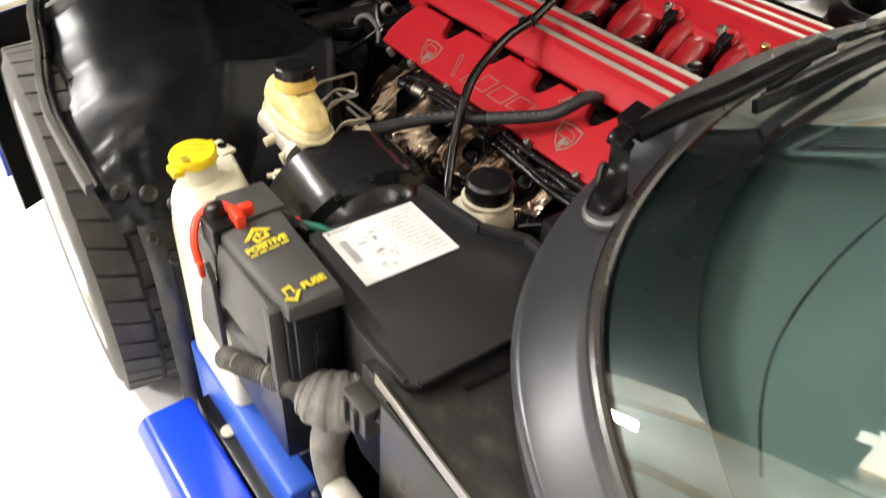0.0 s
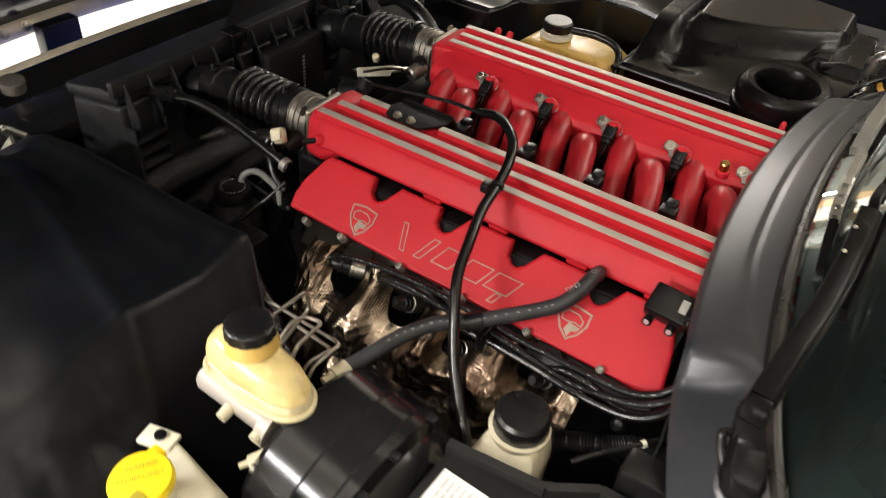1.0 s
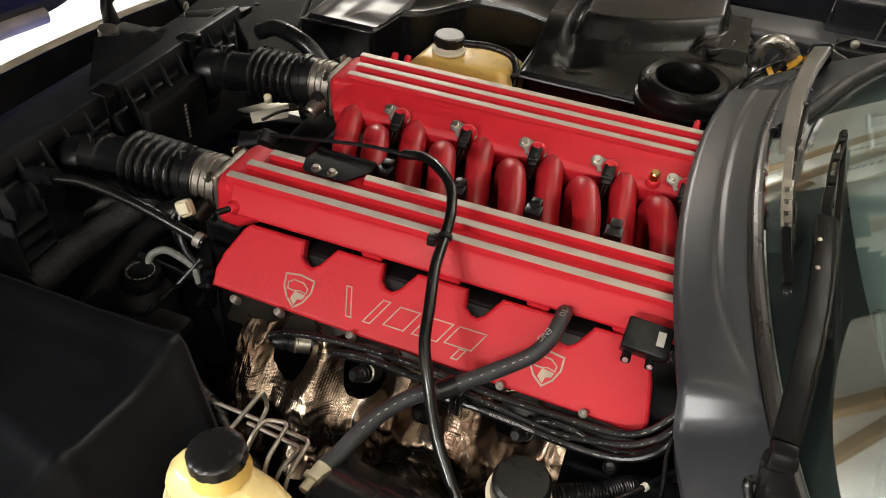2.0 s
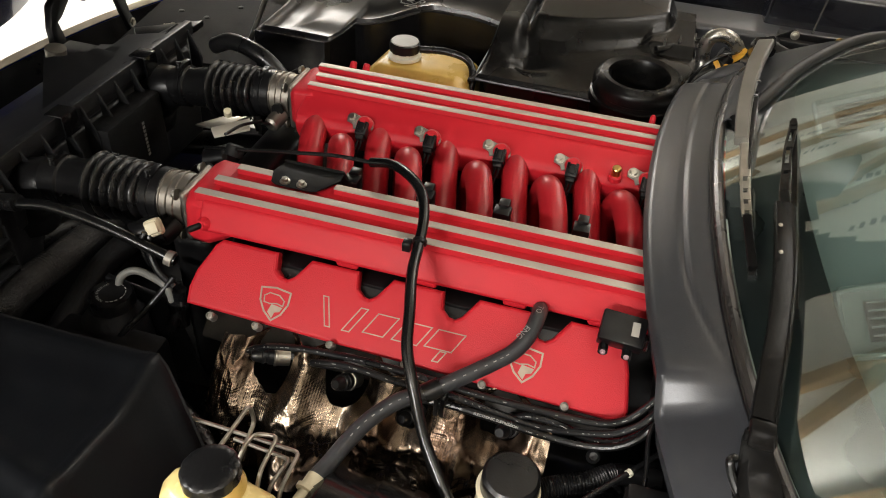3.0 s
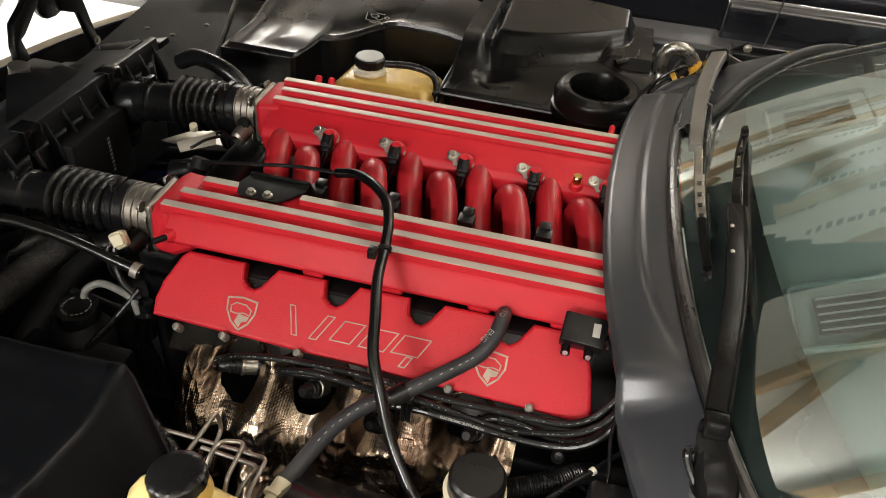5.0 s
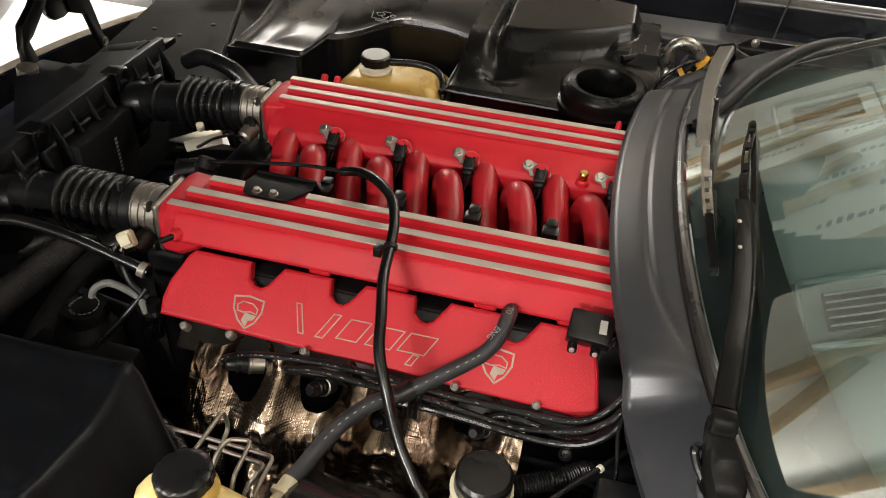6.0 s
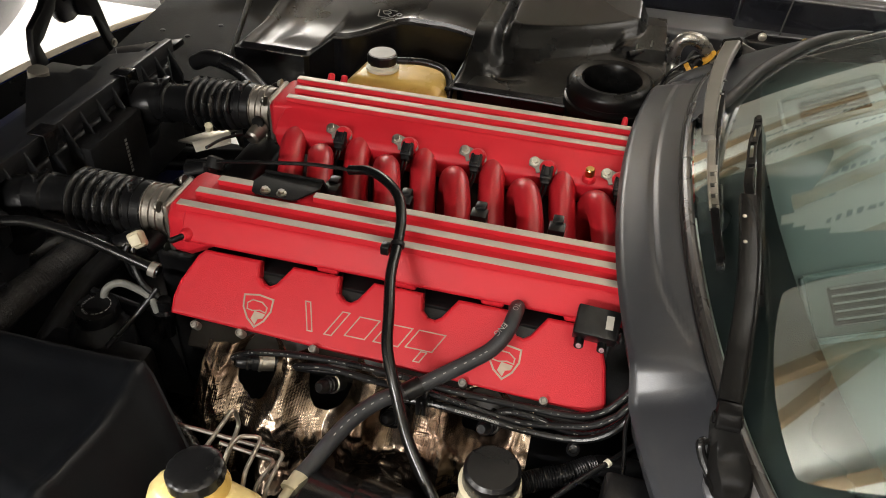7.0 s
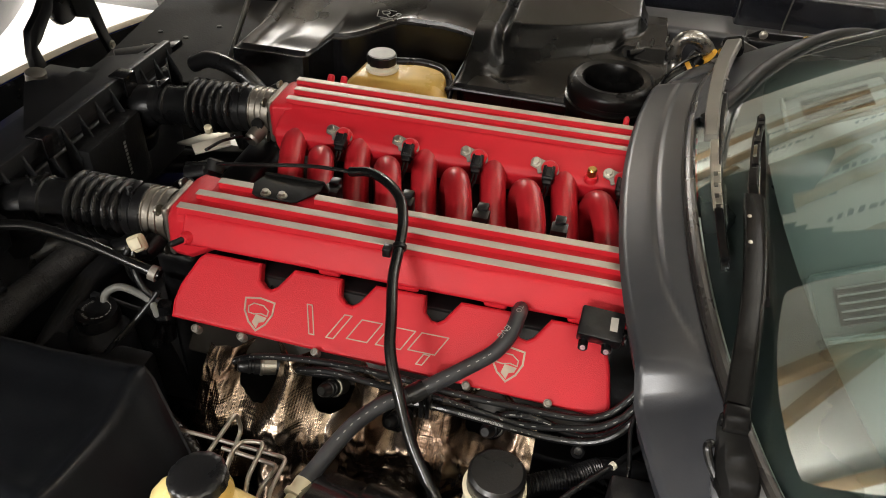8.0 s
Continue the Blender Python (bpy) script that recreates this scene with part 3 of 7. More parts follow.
def shield(cx, cs):
    """A plain engraved shield badge."""
    sh = [(-0.021, 0.018), (0.0, 0.021), (0.021, 0.018), (0.020, 0.002), (0.012, -0.012), (0.0, -0.022), (-0.012, -0.012), (-0.020, 0.002)]
    sl = -0.08
    f = lambda q: (cx + q[0] + sl * q[1], cs + q[1] * 1.02)
    inner = [(-0.015, 0.008), (-0.008, 0.013), (0.006, 0.012), (0.014, 0.006), (0.013, -0.001), (0.004, 0.001), (-0.006, -0.001), (-0.014, 0.000)]
    solid = [(-0.003, -0.001), (0.013, -0.003), (0.010, -0.009), (0.003, -0.011), (0.000, -0.019), (-0.007, -0.012)]
    part("badge_outline", band([f(q) for q in sh], 0.0024), ENGR, cover_body, "plain engraved shield outline", kind="stuff")
    part("badge_line", band([f(q) for q in inner], 0.0016), ENGR, cover_body)
    part("badge_patch", patch([f(q) for q in solid]), ENGR, cover_body)


shield(-0.212, 0.048)
shield(0.130, 0.050)
# a row of plain slanted outline bars between the badges
for k, (x, w, low, high) in enumerate(((-0.136, 0.007, 0.036, 0.074), (-0.112, 0.010, 0.036, 0.070), (-0.084, 0.028, 0.040, 0.068), (-0.044, 0.034, 0.040, 0.067), (0.000, 0.036, 0.042, 0.067), (0.014, 0.008, 0.026, 0.040))):
    sl = 0.55 if k else -0.30
    h = high - low
    part("engraved_outline", band([(x, low), (x + w, low), (x + w + sl * h, high), (x + sl * h, high)], 0.0015), ENGR, cover_body, "plain engraved outline bar")

# far valve cover, seen only as red between other things
single("valve_cover", prism([(CY + 0.22, 0.70), (CY + 0.325, 0.62), (CY + 0.31, 0.60), (CY + 0.20, 0.68)], "x", -0.33, 0.26, 0.004), RED, "red valve cover on the far bank below the plenum", "valve cover")
# gasket shadow made as a dark strip between cover and plenum, with round caps
single("gap_strip", join(*[lathe([(0, 0.013), (0.012, 0.013), (0.014, 0.010)], (-0.24 + i * 0.117, -0.196, 0.700), (0, -0.3, 1), 16) for i in range(5)], box(-0.31, 0.25, -0.212, -0.17, 0.682, 0.702, 0.004)), PLASTIC, "black round caps on a dark strip that stands in for shade between cover and plenum", "rail")

for x, z in [(-0.292, 0.667), (-0.225, 0.67), (-0.12, 0.67), (-0.018, 0.669), (0.084, 0.668), (0.189, 0.667)]:
    part("cover_bolt", join(lathe([(0, 0.0047), (0.003, 0.0047), (0.0035, 0.0036), (0.0010, 0.0030), (0.001, 0.0005)], (x, -0.2945, z - 0.010), (0, -0.55, 0.83), 16), lathe([(-0.014, 0.0056), (0, 0.0054)], (x, -0.2945, z - 0.010), (0, -0.55, 0.83), 16)), CLAMP, cover_body, "small bright cover bolt")


# ---- heat shield, plugs and leads ----
def heat_shield():
    hs = thing("exhaust_heat_shield", (-0.03, -0.33, 0.50), "crinkled scorched foil heat shield with openings round the plugs", "heat shield")
    holes = [(-0.193, 0.624), (-0.093, 0.634), (0.003, 0.612), (0.118, 0.626)]
    sizes = [(0.026, 0.031), (0.033, 0.043), (0.019, 0.020), (0.027, 0.022)]

    def f(x, v):
        z = 0.648 + 0.012 * noise.noise((x * 14, 0, 5)) - 0.141 * v
        dent = 0.0
        for (hx, hz), (a, b) in zip(holes, sizes):
            q = math.sqrt(((x - hx) / (a * 1.5)) ** 2 + ((z - hz) / (b * 1.45)) ** 2)
            dent = max(dent, 1 - min(max((q - 0.45) / 0.75, 0), 1))
        dent = dent * dent * (3 - 2 * dent)
        ridge = 0.010 * math.cos((x + 0.145) * 2 * math.pi / 0.1035) * min(1, 1.6 * v)
        y = -0.303 - 0.026 * math.sin(math.pi * min(v * 1.3, 1)) - 0.112 * v ** 1.2 - ridge + 0.030 * dent
        k = noise.noise((x * 20, z * 20, 0)) * 0.008 + noise.noise((x * 60, z * 45, 3)) * 0.005 + abs(noise.noise((x * 30 + 4, z * 90, 7))) * 0.0025 + abs(noise.noise((x * 120, z * 70, 9))) * 0.0035
        return (x, y + k, z)

    spans = [-0.262, -0.225, -0.143, -0.045, 0.062, 0.178]
    for s in range(5):
        a, b = spans[s] - 0.004, spans[s + 1] + 0.004
        bm = sheet(lambda u, v: Vector(f(a + (b - a) * u, v)) + Vector((0, -0.0015 * (s % 2), 0)), 44, 80, 0)
        gone = []
        for face in bm.faces:
            c = face.calc_center_median()
            for i, (hx, hz) in enumerate(holes):
                p, q = c.x - hx, c.z - hz
                wob = 1 + 0.13 * noise.noise((math.atan2(q, p) * 1.3, i, 0))
                if (p / sizes[i][0]) ** 2 + (q / sizes[i][1]) ** 2 < wob:
                    gone.append(face)
                    break
        bmesh.ops.delete(bm, geom=gone, context="FACES")
        rims = [v for v in bm.verts if v.is_boundary and a + 0.002 < v.co.x < b - 0.002 and v.co.z < 0.672]
        for _ in range(4):
            moved = [(v, sum((e.other_vert(v).co for e in v.link_edges if e.is_boundary), Vector()) / 2) for v in rims]
            for v, c in moved:
                v.co = v.co.lerp(c, 0.6)
        bmesh.ops.solidify(bm, geom=bm.faces[:], thickness=0.002)
        part("foil_wrap", bm, FOIL, hs, angle=60)
    return holes


holes = heat_shield()
seats = [(-0.191, -0.306, 0.625), (-0.089, -0.306, 0.614), (0.000, -0.306, 0.579), (0.128, -0.306, 0.605)]
for i, (hx, hz) in enumerate(holes):
    b = thing("spark_plug_boot", (hx, -0.30, hz), "black rubber spark plug boot with a metal collar", "plug boot", "spark plug boots")
    c, d = Vector(seats[i]), Vector((-0.80, -0.42, 0.20)) if i == 0 else Vector((-0.20, -0.62, 0.42))
    part("collar", lathe([(-0.016, 0.0125), (0, 0.0125), (0.001, 0.0135), (0.004, 0.0135), (0.005, 0.012)], c, d, 22), STEEL, b)
    part("boot", lathe([(0.003, 0.0115), (0.012, 0.0115), (0.013, 0.0098), (0.016, 0.0098), (0.017, 0.0112), (0.020, 0.0112), (0.021, 0.0095), (0.030, 0.0085), (0.034, 0.0055)], c, d, 22), RUBBER, b)


dice = random.Random(5)


def words_along(text, size, path, start, parent):
    """Printed words wrapped along a lead, from the place where its x passes start."""
    cu = bpy.data.curves.new("lettering", "FONT")
    cu.body, cu.size, cu.align_y, cu.offset = text, size, "CENTER", 0.00012
    ob = new("lettering", cu)
    me = bpy.data.meshes.new_from_object(ob.evaluated_get(bpy.context.evaluated_depsgraph_get()))
    bpy.data.objects.remove(ob)
    bpy.data.curves.remove(cu)
    i0 = next(i for i, p in enumerate(path) if i > 6 and p.x > start)
    reach = [0.0]
    for p, q in zip(path[i0:], path[i0 + 1:]):
        reach.append(reach[-1] + (q - p).length)
    for v in me.vertices:
        k = next((j for j in range(len(reach) - 1) if reach[j + 1] >= v.co.x), len(reach) - 2)
        p, q = path[i0 + k], path[i0 + k + 1]
        d = (q - p).normalized()
        n = Vector((0, -0.75, 0.66))
        n = (n - d * n.dot(d)).normalized()
        v.co = p + d * (v.co.x - reach[k]) + n.cross(d) * v.co.y + n * 0.0050 - origin[parent]
    me.materials.clear()
    me.materials.append(PALE)
    o = new("lettering", me)
    o.parent = parent
    origin[o] = origin[parent]


def lead(pts, label="black ignition lead with white printed marks", words=None):
    w = thing("ignition_lead", pts[len(pts) // 2], label, "ignition lead", "ignition leads")
    part("sheath", tube(pts, 0.0047, 10), RUBBER, w)
    path = smooth_path(pts, 8)
    marks = []
    for i in range(3, len(path) - 3):
        if dice.random() > 0.36 or words and words - 0.006 < path[i].x < words + 0.066:
            continue
        p, d = path[i], (path[i + 1] - path[i - 1]).normalized()
        n = Vector((0, -0.75, 0.66))
        n = (n - d * n.dot(d)).normalized()
        s = d.cross(n)
        bm = bmesh.new()
        L = (0.0022, 0.0009, 0.0016, 0.0007, 0.0028, 0.0012)[dice.randrange(6)]
        quad = [p + n * 0.0049 + d * a * L + s * b * 0.0005 for a, b in ((-1, -1), (1, -1), (1, 1), (-1, 1))]
        bm.faces.new([bm.verts.new(q) for q in quad])
        marks.append(bm)
    if marks:
        part("print_bar", join(*marks), PALE, w, "pale printed bars", kind="stuff")
    if words:
        words_along("ELECTRONIC SUPPRESSION", 0.0046, smooth_path(pts, 30), words, w)


lead([(-0.195, -0.300, 0.632), (-0.230, -0.313, 0.628), (-0.203, -0.311, 0.644), (-0.147, -0.309, 0.656), (-0.069, -0.309, 0.663), (0.006, -0.309, 0.661), (0.081, -0.309, 0.655), (0.154, -0.309, 0.655), (0.225, -0.309, 0.658), (0.257, -0.305, 0.668), (0.277, -0.297, 0.685), (0.305, -0.275, 0.72)])
lead([(-0.085, -0.302, 0.632), (-0.134, -0.319, 0.646), (-0.096, -0.321, 0.659), (-0.065, -0.321, 0.659), (-0.027, -0.321, 0.655), (0.010, -0.321, 0.654), (0.055, -0.321, 0.655), (0.121, -0.321, 0.643), (0.158, -0.321, 0.639), (0.200, -0.321, 0.645), (0.247, -0.319, 0.658), (0.274, -0.313, 0.674), (0.287, -0.307, 0.689), (0.31, -0.28, 0.71)])
lead([(0.012, -0.302, 0.620), (0.011, -0.328, 0.643), (0.058, -0.330, 0.647), (0.087, -0.330, 0.645), (0.123, -0.330, 0.642), (0.160, -0.330, 0.637), (0.196, -0.330, 0.636), (0.230, -0.329, 0.638), (0.256, -0.327, 0.646), (0.277, -0.322, 0.661), (0.292, -0.314, 0.682), (0.315, -0.285, 0.71)], words=0.083)
lead([(0.13, -0.302, 0.625), (0.130, -0.315, 0.633), (0.149, -0.316, 0.648), (0.185, -0.317, 0.649), (0.229, -0.317, 0.636), (0.259, -0.317, 0.645), (0.282, -0.313, 0.666), (0.318, -0.29, 0.70)])
clip = thing("lead_clip", (0.03, -0.35, 0.64), "black plastic comb clip that holds the leads", "clip")
part("comb", join(*[box(0.034 + k * 0.008, 0.040 + k * 0.008, -0.338, -0.300, 0.628, 0.664, 0.002) for k in range(2)]), PLASTIC, clip)

# ---- tubes and hoses over the engine ----
vac = thing("vacuum_tube", (-0.03, -0.2, 0.78), "glossy black vacuum tube tied to the plenum", "tube")
part("tube", tube([(-0.150, -0.052, 0.786), (-0.118, -0.062, 0.797), (-0.084, -0.092, 0.808), (-0.053, -0.128, 0.810), (-0.037, -0.165, 0.801), (-0.031, -0.202, 0.786), (-0.025, -0.25, 0.776), (-0.012, -0.300, 0.758), (-0.003, -0.335, 0.737), (0.014, -0.365, 0.712), (0.040, -0.400, 0.668), (0.065, -0.425, 0.641), (0.087, -0.445, 0.622), (0.105, -0.458, 0.595)], 0.0072, 16), TUBE, vac)
part("cable", tube([(-0.415, -0.06, 0.756), (-0.348, -0.06, 0.767), (-0.282, -0.06, 0.778), (-0.21, -0.052, 0.784), (-0.150, -0.052, 0.786)], 0.0030, 10), TUBE, vac)
tie = part("cable_tie", lathe([(0, 0.0095), (0.005, 0.0095)], (-0.031, -0.200, 0.787), (0.1, -0.85, -0.3), 20), PLASTIC, vac)
part("tie_head", box(-0.052, -0.040, -0.212, -0.198, 0.772, 0.786, 0.002), PLASTIC, tie)

heater = thing("breather_hose", (0.04, -0.35, 0.70), "dark grey rubber breather hose with pale print", "hose")
hpts = [(0.130, -0.196, 0.712), (0.1345, -0.213, 0.730), (0.134, -0.238, 0.738), (0.129, -0.262, 0.729), (0.116, -0.281, 0.716), (0.096, -0.298, 0.707), (0.062, -0.326, 0.697), (0.028, -0.352, 0.687), (0.000, -0.372, 0.684), (-0.025, -0.402, 0.676), (-0.040, -0.437, 0.671), (-0.049, -0.466, 0.668), (-0.056, -0.487, 0.667)]
part("hose", tube(hpts, 0.0098, 18), HOSE, heater)
part("joiner", lathe([(0, 0.0118), (0.022, 0.0118)], (0.042, -0.341, 0.691), (-0.72, -0.55, -0.25), 20), RUBBER, heater)
hp = smooth_path(hpts, 10)
marks = []
for i in range(44, len(hp) - 20, 3):
    p, d = hp[i], (hp[i + 1] - hp[i - 1]).normalized()
    n = Vector((0, -0.65, 0.76))
    n = (n - d * n.dot(d)).normalized()
    s = d.cross(n)
    bm = bmesh.new()
    L = 0.0012 + 0.0016 * ((i * 5) % 3) / 2
    bm.faces.new([bm.verts.new(p + n * 0.0101 + d * a * L + s * b * 0.0006) for a, b in ((-1, -1), (1, -1), (1, 1), (-1, 1))])
    marks.append(bm)
part("print_bar", join(*marks), PALE, heater, "pale printed bars", kind="stuff")


def lettering(text, size, m, parent, name="lettering", material=PALE, bold=0.0):
    """Flat printed words at the pose m."""
    cu = bpy.data.curves.new(name, "FONT")
    cu.body, cu.size, cu.align_x, cu.align_y, cu.offset = text, size, "CENTER", "CENTER", bold
    ob = new(name, cu)
    dg = bpy.context.evaluated_depsgraph_get()
    me = bpy.data.meshes.new_from_object(ob.evaluated_get(dg))
    bpy.data.objects.remove(ob)
    bpy.data.curves.remove(cu)
    me.transform(Matrix.Translation(-origin[parent]) @ m)
    me.materials.clear()
    me.materials.append(material)
    o = new(name, me)
    o.parent = parent
    origin[o] = origin[parent]
    return o


def facing(p, right, normal):
    """A pose at p whose x runs along right and whose z is the normal."""
    z = Vector(normal).normalized()
    x = (Vector(right) - z * Vector(right).dot(z)).normalized()
    y = z.cross(x)
    m = Matrix((x, y, z)).transposed().to_4x4()
    m.translation = p
    return m


lettering("TO", 0.010, facing((0.1342, -0.232, 0.7478), (-0.15, -0.98, 0.05), (0, 0.05, 1)), heater)
lettering("ENG", 0.010, facing((0.1215, -0.2665, 0.7376), (-0.50, -0.78, -0.38), (-0.04, -0.44, 0.90)), heater)
# white elbow at the booster end
elbow = thing("vacuum_check_valve", (-0.055, -0.50, 0.67), "cream plastic check valve between hose and booster", "valve")
part("body", lathe([(0, 0.011), (0.014, 0.011), (0.015, 0.014), (0.020, 0.014), (0.021, 0.009), (0.034, 0.009)], (-0.055, -0.486, 0.667), (-0.2, -0.9, -0.15), 20), CREAM, elbow)

# black sensor block by the cowl
mod = thing("pressure_sensor", (0.245, -0.225, 0.735), "small black sensor block with a paper label", "sensor")
bk = box(-0.027, 0.027, -0.020, 0.020, 0, 0.022, 0.003)
bk.transform(Matrix.Translation((0.236, -0.232, 0.738)) @ Matrix.Rotation(radians(24), 4, "X") @ Matrix.Rotation(radians(-3), 4, "Z"))
part("housing", bk, PLASTIC, mod)
lb = box(0.010, 0.019, -0.008, 0.010, 0.022, 0.0226, 0)
lb.transform(Matrix.Translation((0.236, -0.232, 0.738)) @ Matrix.Rotation(radians(24), 4, "X"))
part("label", lb, mat("grey_label", (0.42, 0.40, 0.36), 0.5), mod, "grey printed label")
for x in (0.218, 0.246):
    part("foot", lathe([(0, 0.006), (0.010, 0.006)], (x, -0.252, 0.733), (0, -0.9, -0.1), 14), PLASTIC, mod)
    part("screw", lathe([(0, 0.0034), (0.001, 0.0034), (0.0012, 0.0016), (0.0004, 0.0004)], (x, -0.2625, 0.733), (0, -0.9, 0.3), 12), mat("pinkish_screw", (0.34, 0.22, 0.24), 0.4, 0.6), mod)

# throttle cable bracket on the near plenum
DULL = mat("dull_black_steel", (0.006, 0.006, 0.006), 0.6, 0, 0.2, 20, 300, 0.1, spec=0.25)
br = thing("cable_bracket", (-0.23, -0.12, 0.762), "black steel throttle cable bracket held by two bolts", "bracket")
part("plate", prism([(-0.282, -0.100), (-0.274, -0.124), (-0.266, -0.129), (-0.212, -0.129), (-0.204, -0.126), (-0.182, -0.092), (-0.184, -0.075), (-0.275, -0.075)], "z", 0.7685, 0.7715, 0.001), DULL, br)
part("turned_edge", prism([(-0.078, 0.775), (-0.072, 0.775), (-0.045, 0.735), (-0.050, 0.732)], "x", -0.275, -0.184, 0.001), DULL, br)
for x in (-0.254, -0.229):
    part("bolt", bolt((x, -0.121, 0.7715), (0, 0, 1), 0.0052, 0.007), STEEL, br)
part("cable_drum", lathe([(0, 0.014), (0.016, 0.014), (0.019, 0.010)], (-0.37, -0.06, 0.750), (0.1, 0.6, 0.7), 24), DULL, br)


# ---- cowl, windscreen and wipers ----
def cowl_front(y):
    d = abs(y - CY)
    k = min(max((d - 0.350) / 0.034, 0), 1)
    k = 0.55 * k * k * (3 - 2 * k) + 0.45 * k
    return 0.237 + 0.27 * d ** 2 + 0.25 * d ** 4 + 2.4 * d ** 10.6, 0.793 - 0.05 * d * d - 0.038 * k - 0.10 * max(d - 0.42, 0) ** 1.2


def glass_base(y):
    d = abs(y - CY)
    return 0.326 + 0.26 * d ** 2 + 0.25 * d ** 4 + 2.0 * d ** 8.7, 0.822 - 0.16 * d * d


def cowl_at(y, u):
    (xf, zf), (xg, zg) = cowl_front(y), glass_base(y)
    x = xf + (xg - xf) * u
    d = abs(y - CY)
    flat = 0.793 - 0.05 * d * d - 0.04 * max(d - 0.42, 0)
    fade = min(max((u - 0.80) / 0.20, 0), 1)
    fade = fade * fade * (3 - 2 * fade)
    fold = min(max((d - 0.350) / 0.034, 0), 1)
    fold = 0.038 * (0.55 * fold * fold * (3 - 2 * fold) + 0.45 * fold)
    front = zf + fold + (flat - zf - fold) * fade
    s = u ** 1.5
    z = front * (1 - s) + zg * s + 0.006 * math.sin(math.pi * u) - fold * (1 - s ** 1.35) * (1 - fade)
    bend = min(max((-0.14 - y) / 0.20, 0), 1) ** 2.2
    z -= 0.0024 * math.exp(-((u - 0.52 - 0.50 * bend) / 0.032) ** 2) + 0.006 * max(0, 0.06 - u) / 0.06
    return Vector((x, y, z))


cowl = thing("cowl_panel", (0.3, CY, 0.75), "dark grey satin cowl panel that curves round the windscreen base", "cowl panel")
ys = [-0.725 + 1.51 * i / 120 for i in range(121)]
part("panel", sheet(lambda u, v: cowl_at(-0.725 + 1.51 * v, u), 26, 150, 0.003), COWLM, cowl, angle=60)
part("front_lip", sheet(lambda u, v: cowl_at(-0.725 + 1.51 * v, 0.0) + Vector((0.006 * u + 0.003, 0, -0.034 * u + 0.0015)), 4, 120, 0.0025), COWLM, cowl)
for y in (-0.27, 0.28):
    c = cowl_at(y, 0)
    part("push_rivet", lathe([(0, 0.007), (0.002, 0.007), (0.004, 0.004)], (c.x + 0.001, y, c.z - 0.018), (-1, 0, 0.1), 14), GLOSS, cowl)
seal = thing("windscreen_seal", (0.33, CY, 0.80), "black rubber seal round the windscreen base", "seal")
part("strip", tube([(*glass_base(y)[:1], y, glass_base(y)[1] + 0.003) for y in ys[::3]], 0.0075, 10, 3), mat("satin_seal_rubber", (0.030, 0.028, 0.026), 0.28, 0, 0.15, 10, 300, 0.04), seal)

part("edge_lip", tube([(glass_base(y)[0] - 0.0085, y, glass_base(y)[1] + 0.0005) for y in ys[::3]], 0.0028, 8, 3), PLASTIC, seal)


def glass_at(y, u):
    x, z = glass_base(y)
    d = abs(y - CY)
    run = 0.62 * u
    yy = CY + (y - CY) * (1 - 0.16 * u)
    return Vector((x + run - 0.25 * d ** 6 * u, yy, z + 0.004 + run * 0.50 - 0.06 * u * u - 0.02 * u * d * d))


def glass_material(name, tint, rough=0.0):
    m, t, b, node, link = node_mat(name)
    b.inputs["Base Color"].default_value = (*tint, 1)
    b.inputs["Roughness"].default_value = rough
    b.inputs["IOR"].default_value = 1.7
    b.inputs["Transmission Weight"].default_value = 1.0
    return m


GLASS = glass_material("green_tinted_glass", (0.70, 0.82, 0.78))
screen = thing("windscreen", (0.6, CY, 0.82), "green-tinted curved windscreen that reflects the ceiling", "windscreen")
pane = part("pane", sheet(lambda u, v: glass_at(-0.71 + 1.48 * v, u), 24, 90, 0.005), GLASS, screen, angle=80)
pane.visible_shadow = False
FRIT = mat("black_ceramic_frit", (0.006, 0.008, 0.008), 0.3, 0, 0.1, 5, 200, 0.0)
part("frit_band", sheet(lambda u, v: glass_at(-0.71 + 1.48 * v, 0.015 + 0.135 * u) + Vector((0.002, 0, -0.008)), 4, 80, 0.0015), FRIT, screen, "black ceramic edge band")

# far corner: the scuttle runs out over the glass edge to a thick black seal
CORNER = ((0.17, 0.338), (0.242, 0.385), (0.357, 0.439), (0.497, 0.527), (0.634, 0.635), (0.72, 0.719), (0.77, 0.770))
glass_tree = BVHTree.FromBMesh(sheet(lambda u, v: glass_at(-0.71 + 1.48 * v, u), 24, 90, 0))


def on_glass(x, y, lift):
    q = glass_tree.ray_cast(Vector((x, y, 2)), Vector((0, 0, -1)))[0]
    return Vector((x, y, (q.z if q else glass_base(y)[1]) + lift))


def corner_x(y):
    for (a, xa), (b, xb) in zip(CORNER, CORNER[1:]):
        if y <= b:
            return xa + (xb - xa) * (y - a) / (b - a)
    return CORNER[-1][1]


def corner_at(u, v):
    y = 0.18 + 0.58 * v
    x0 = glass_base(y)[0] - 0.004
    return on_glass(x0 + (max(corner_x(y), x0 + 0.006) - x0) * u, y, 0.007 + 0.004 * math.sin(math.pi * u))


corner = thing("scuttle_corner", (0.5, 0.5, 0.80), "dark grey scuttle corner with a thick black rubber seal", "scuttle corner")
part("panel", sheet(corner_at, 14, 60, 0.002), COWLM, corner, angle=60)
part("seal", tube([corner_at(1.0, k / 14) + Vector((0.004, -0.003, 0.0)) for k in range(15)], 0.0105, 12, 4), mat("matt_seal_rubber", (0.010, 0.0095, 0.009), 0.55, 0, 0.2, 20, 300, 0.1, spec=0.25), corner, "thick black rubber seal")

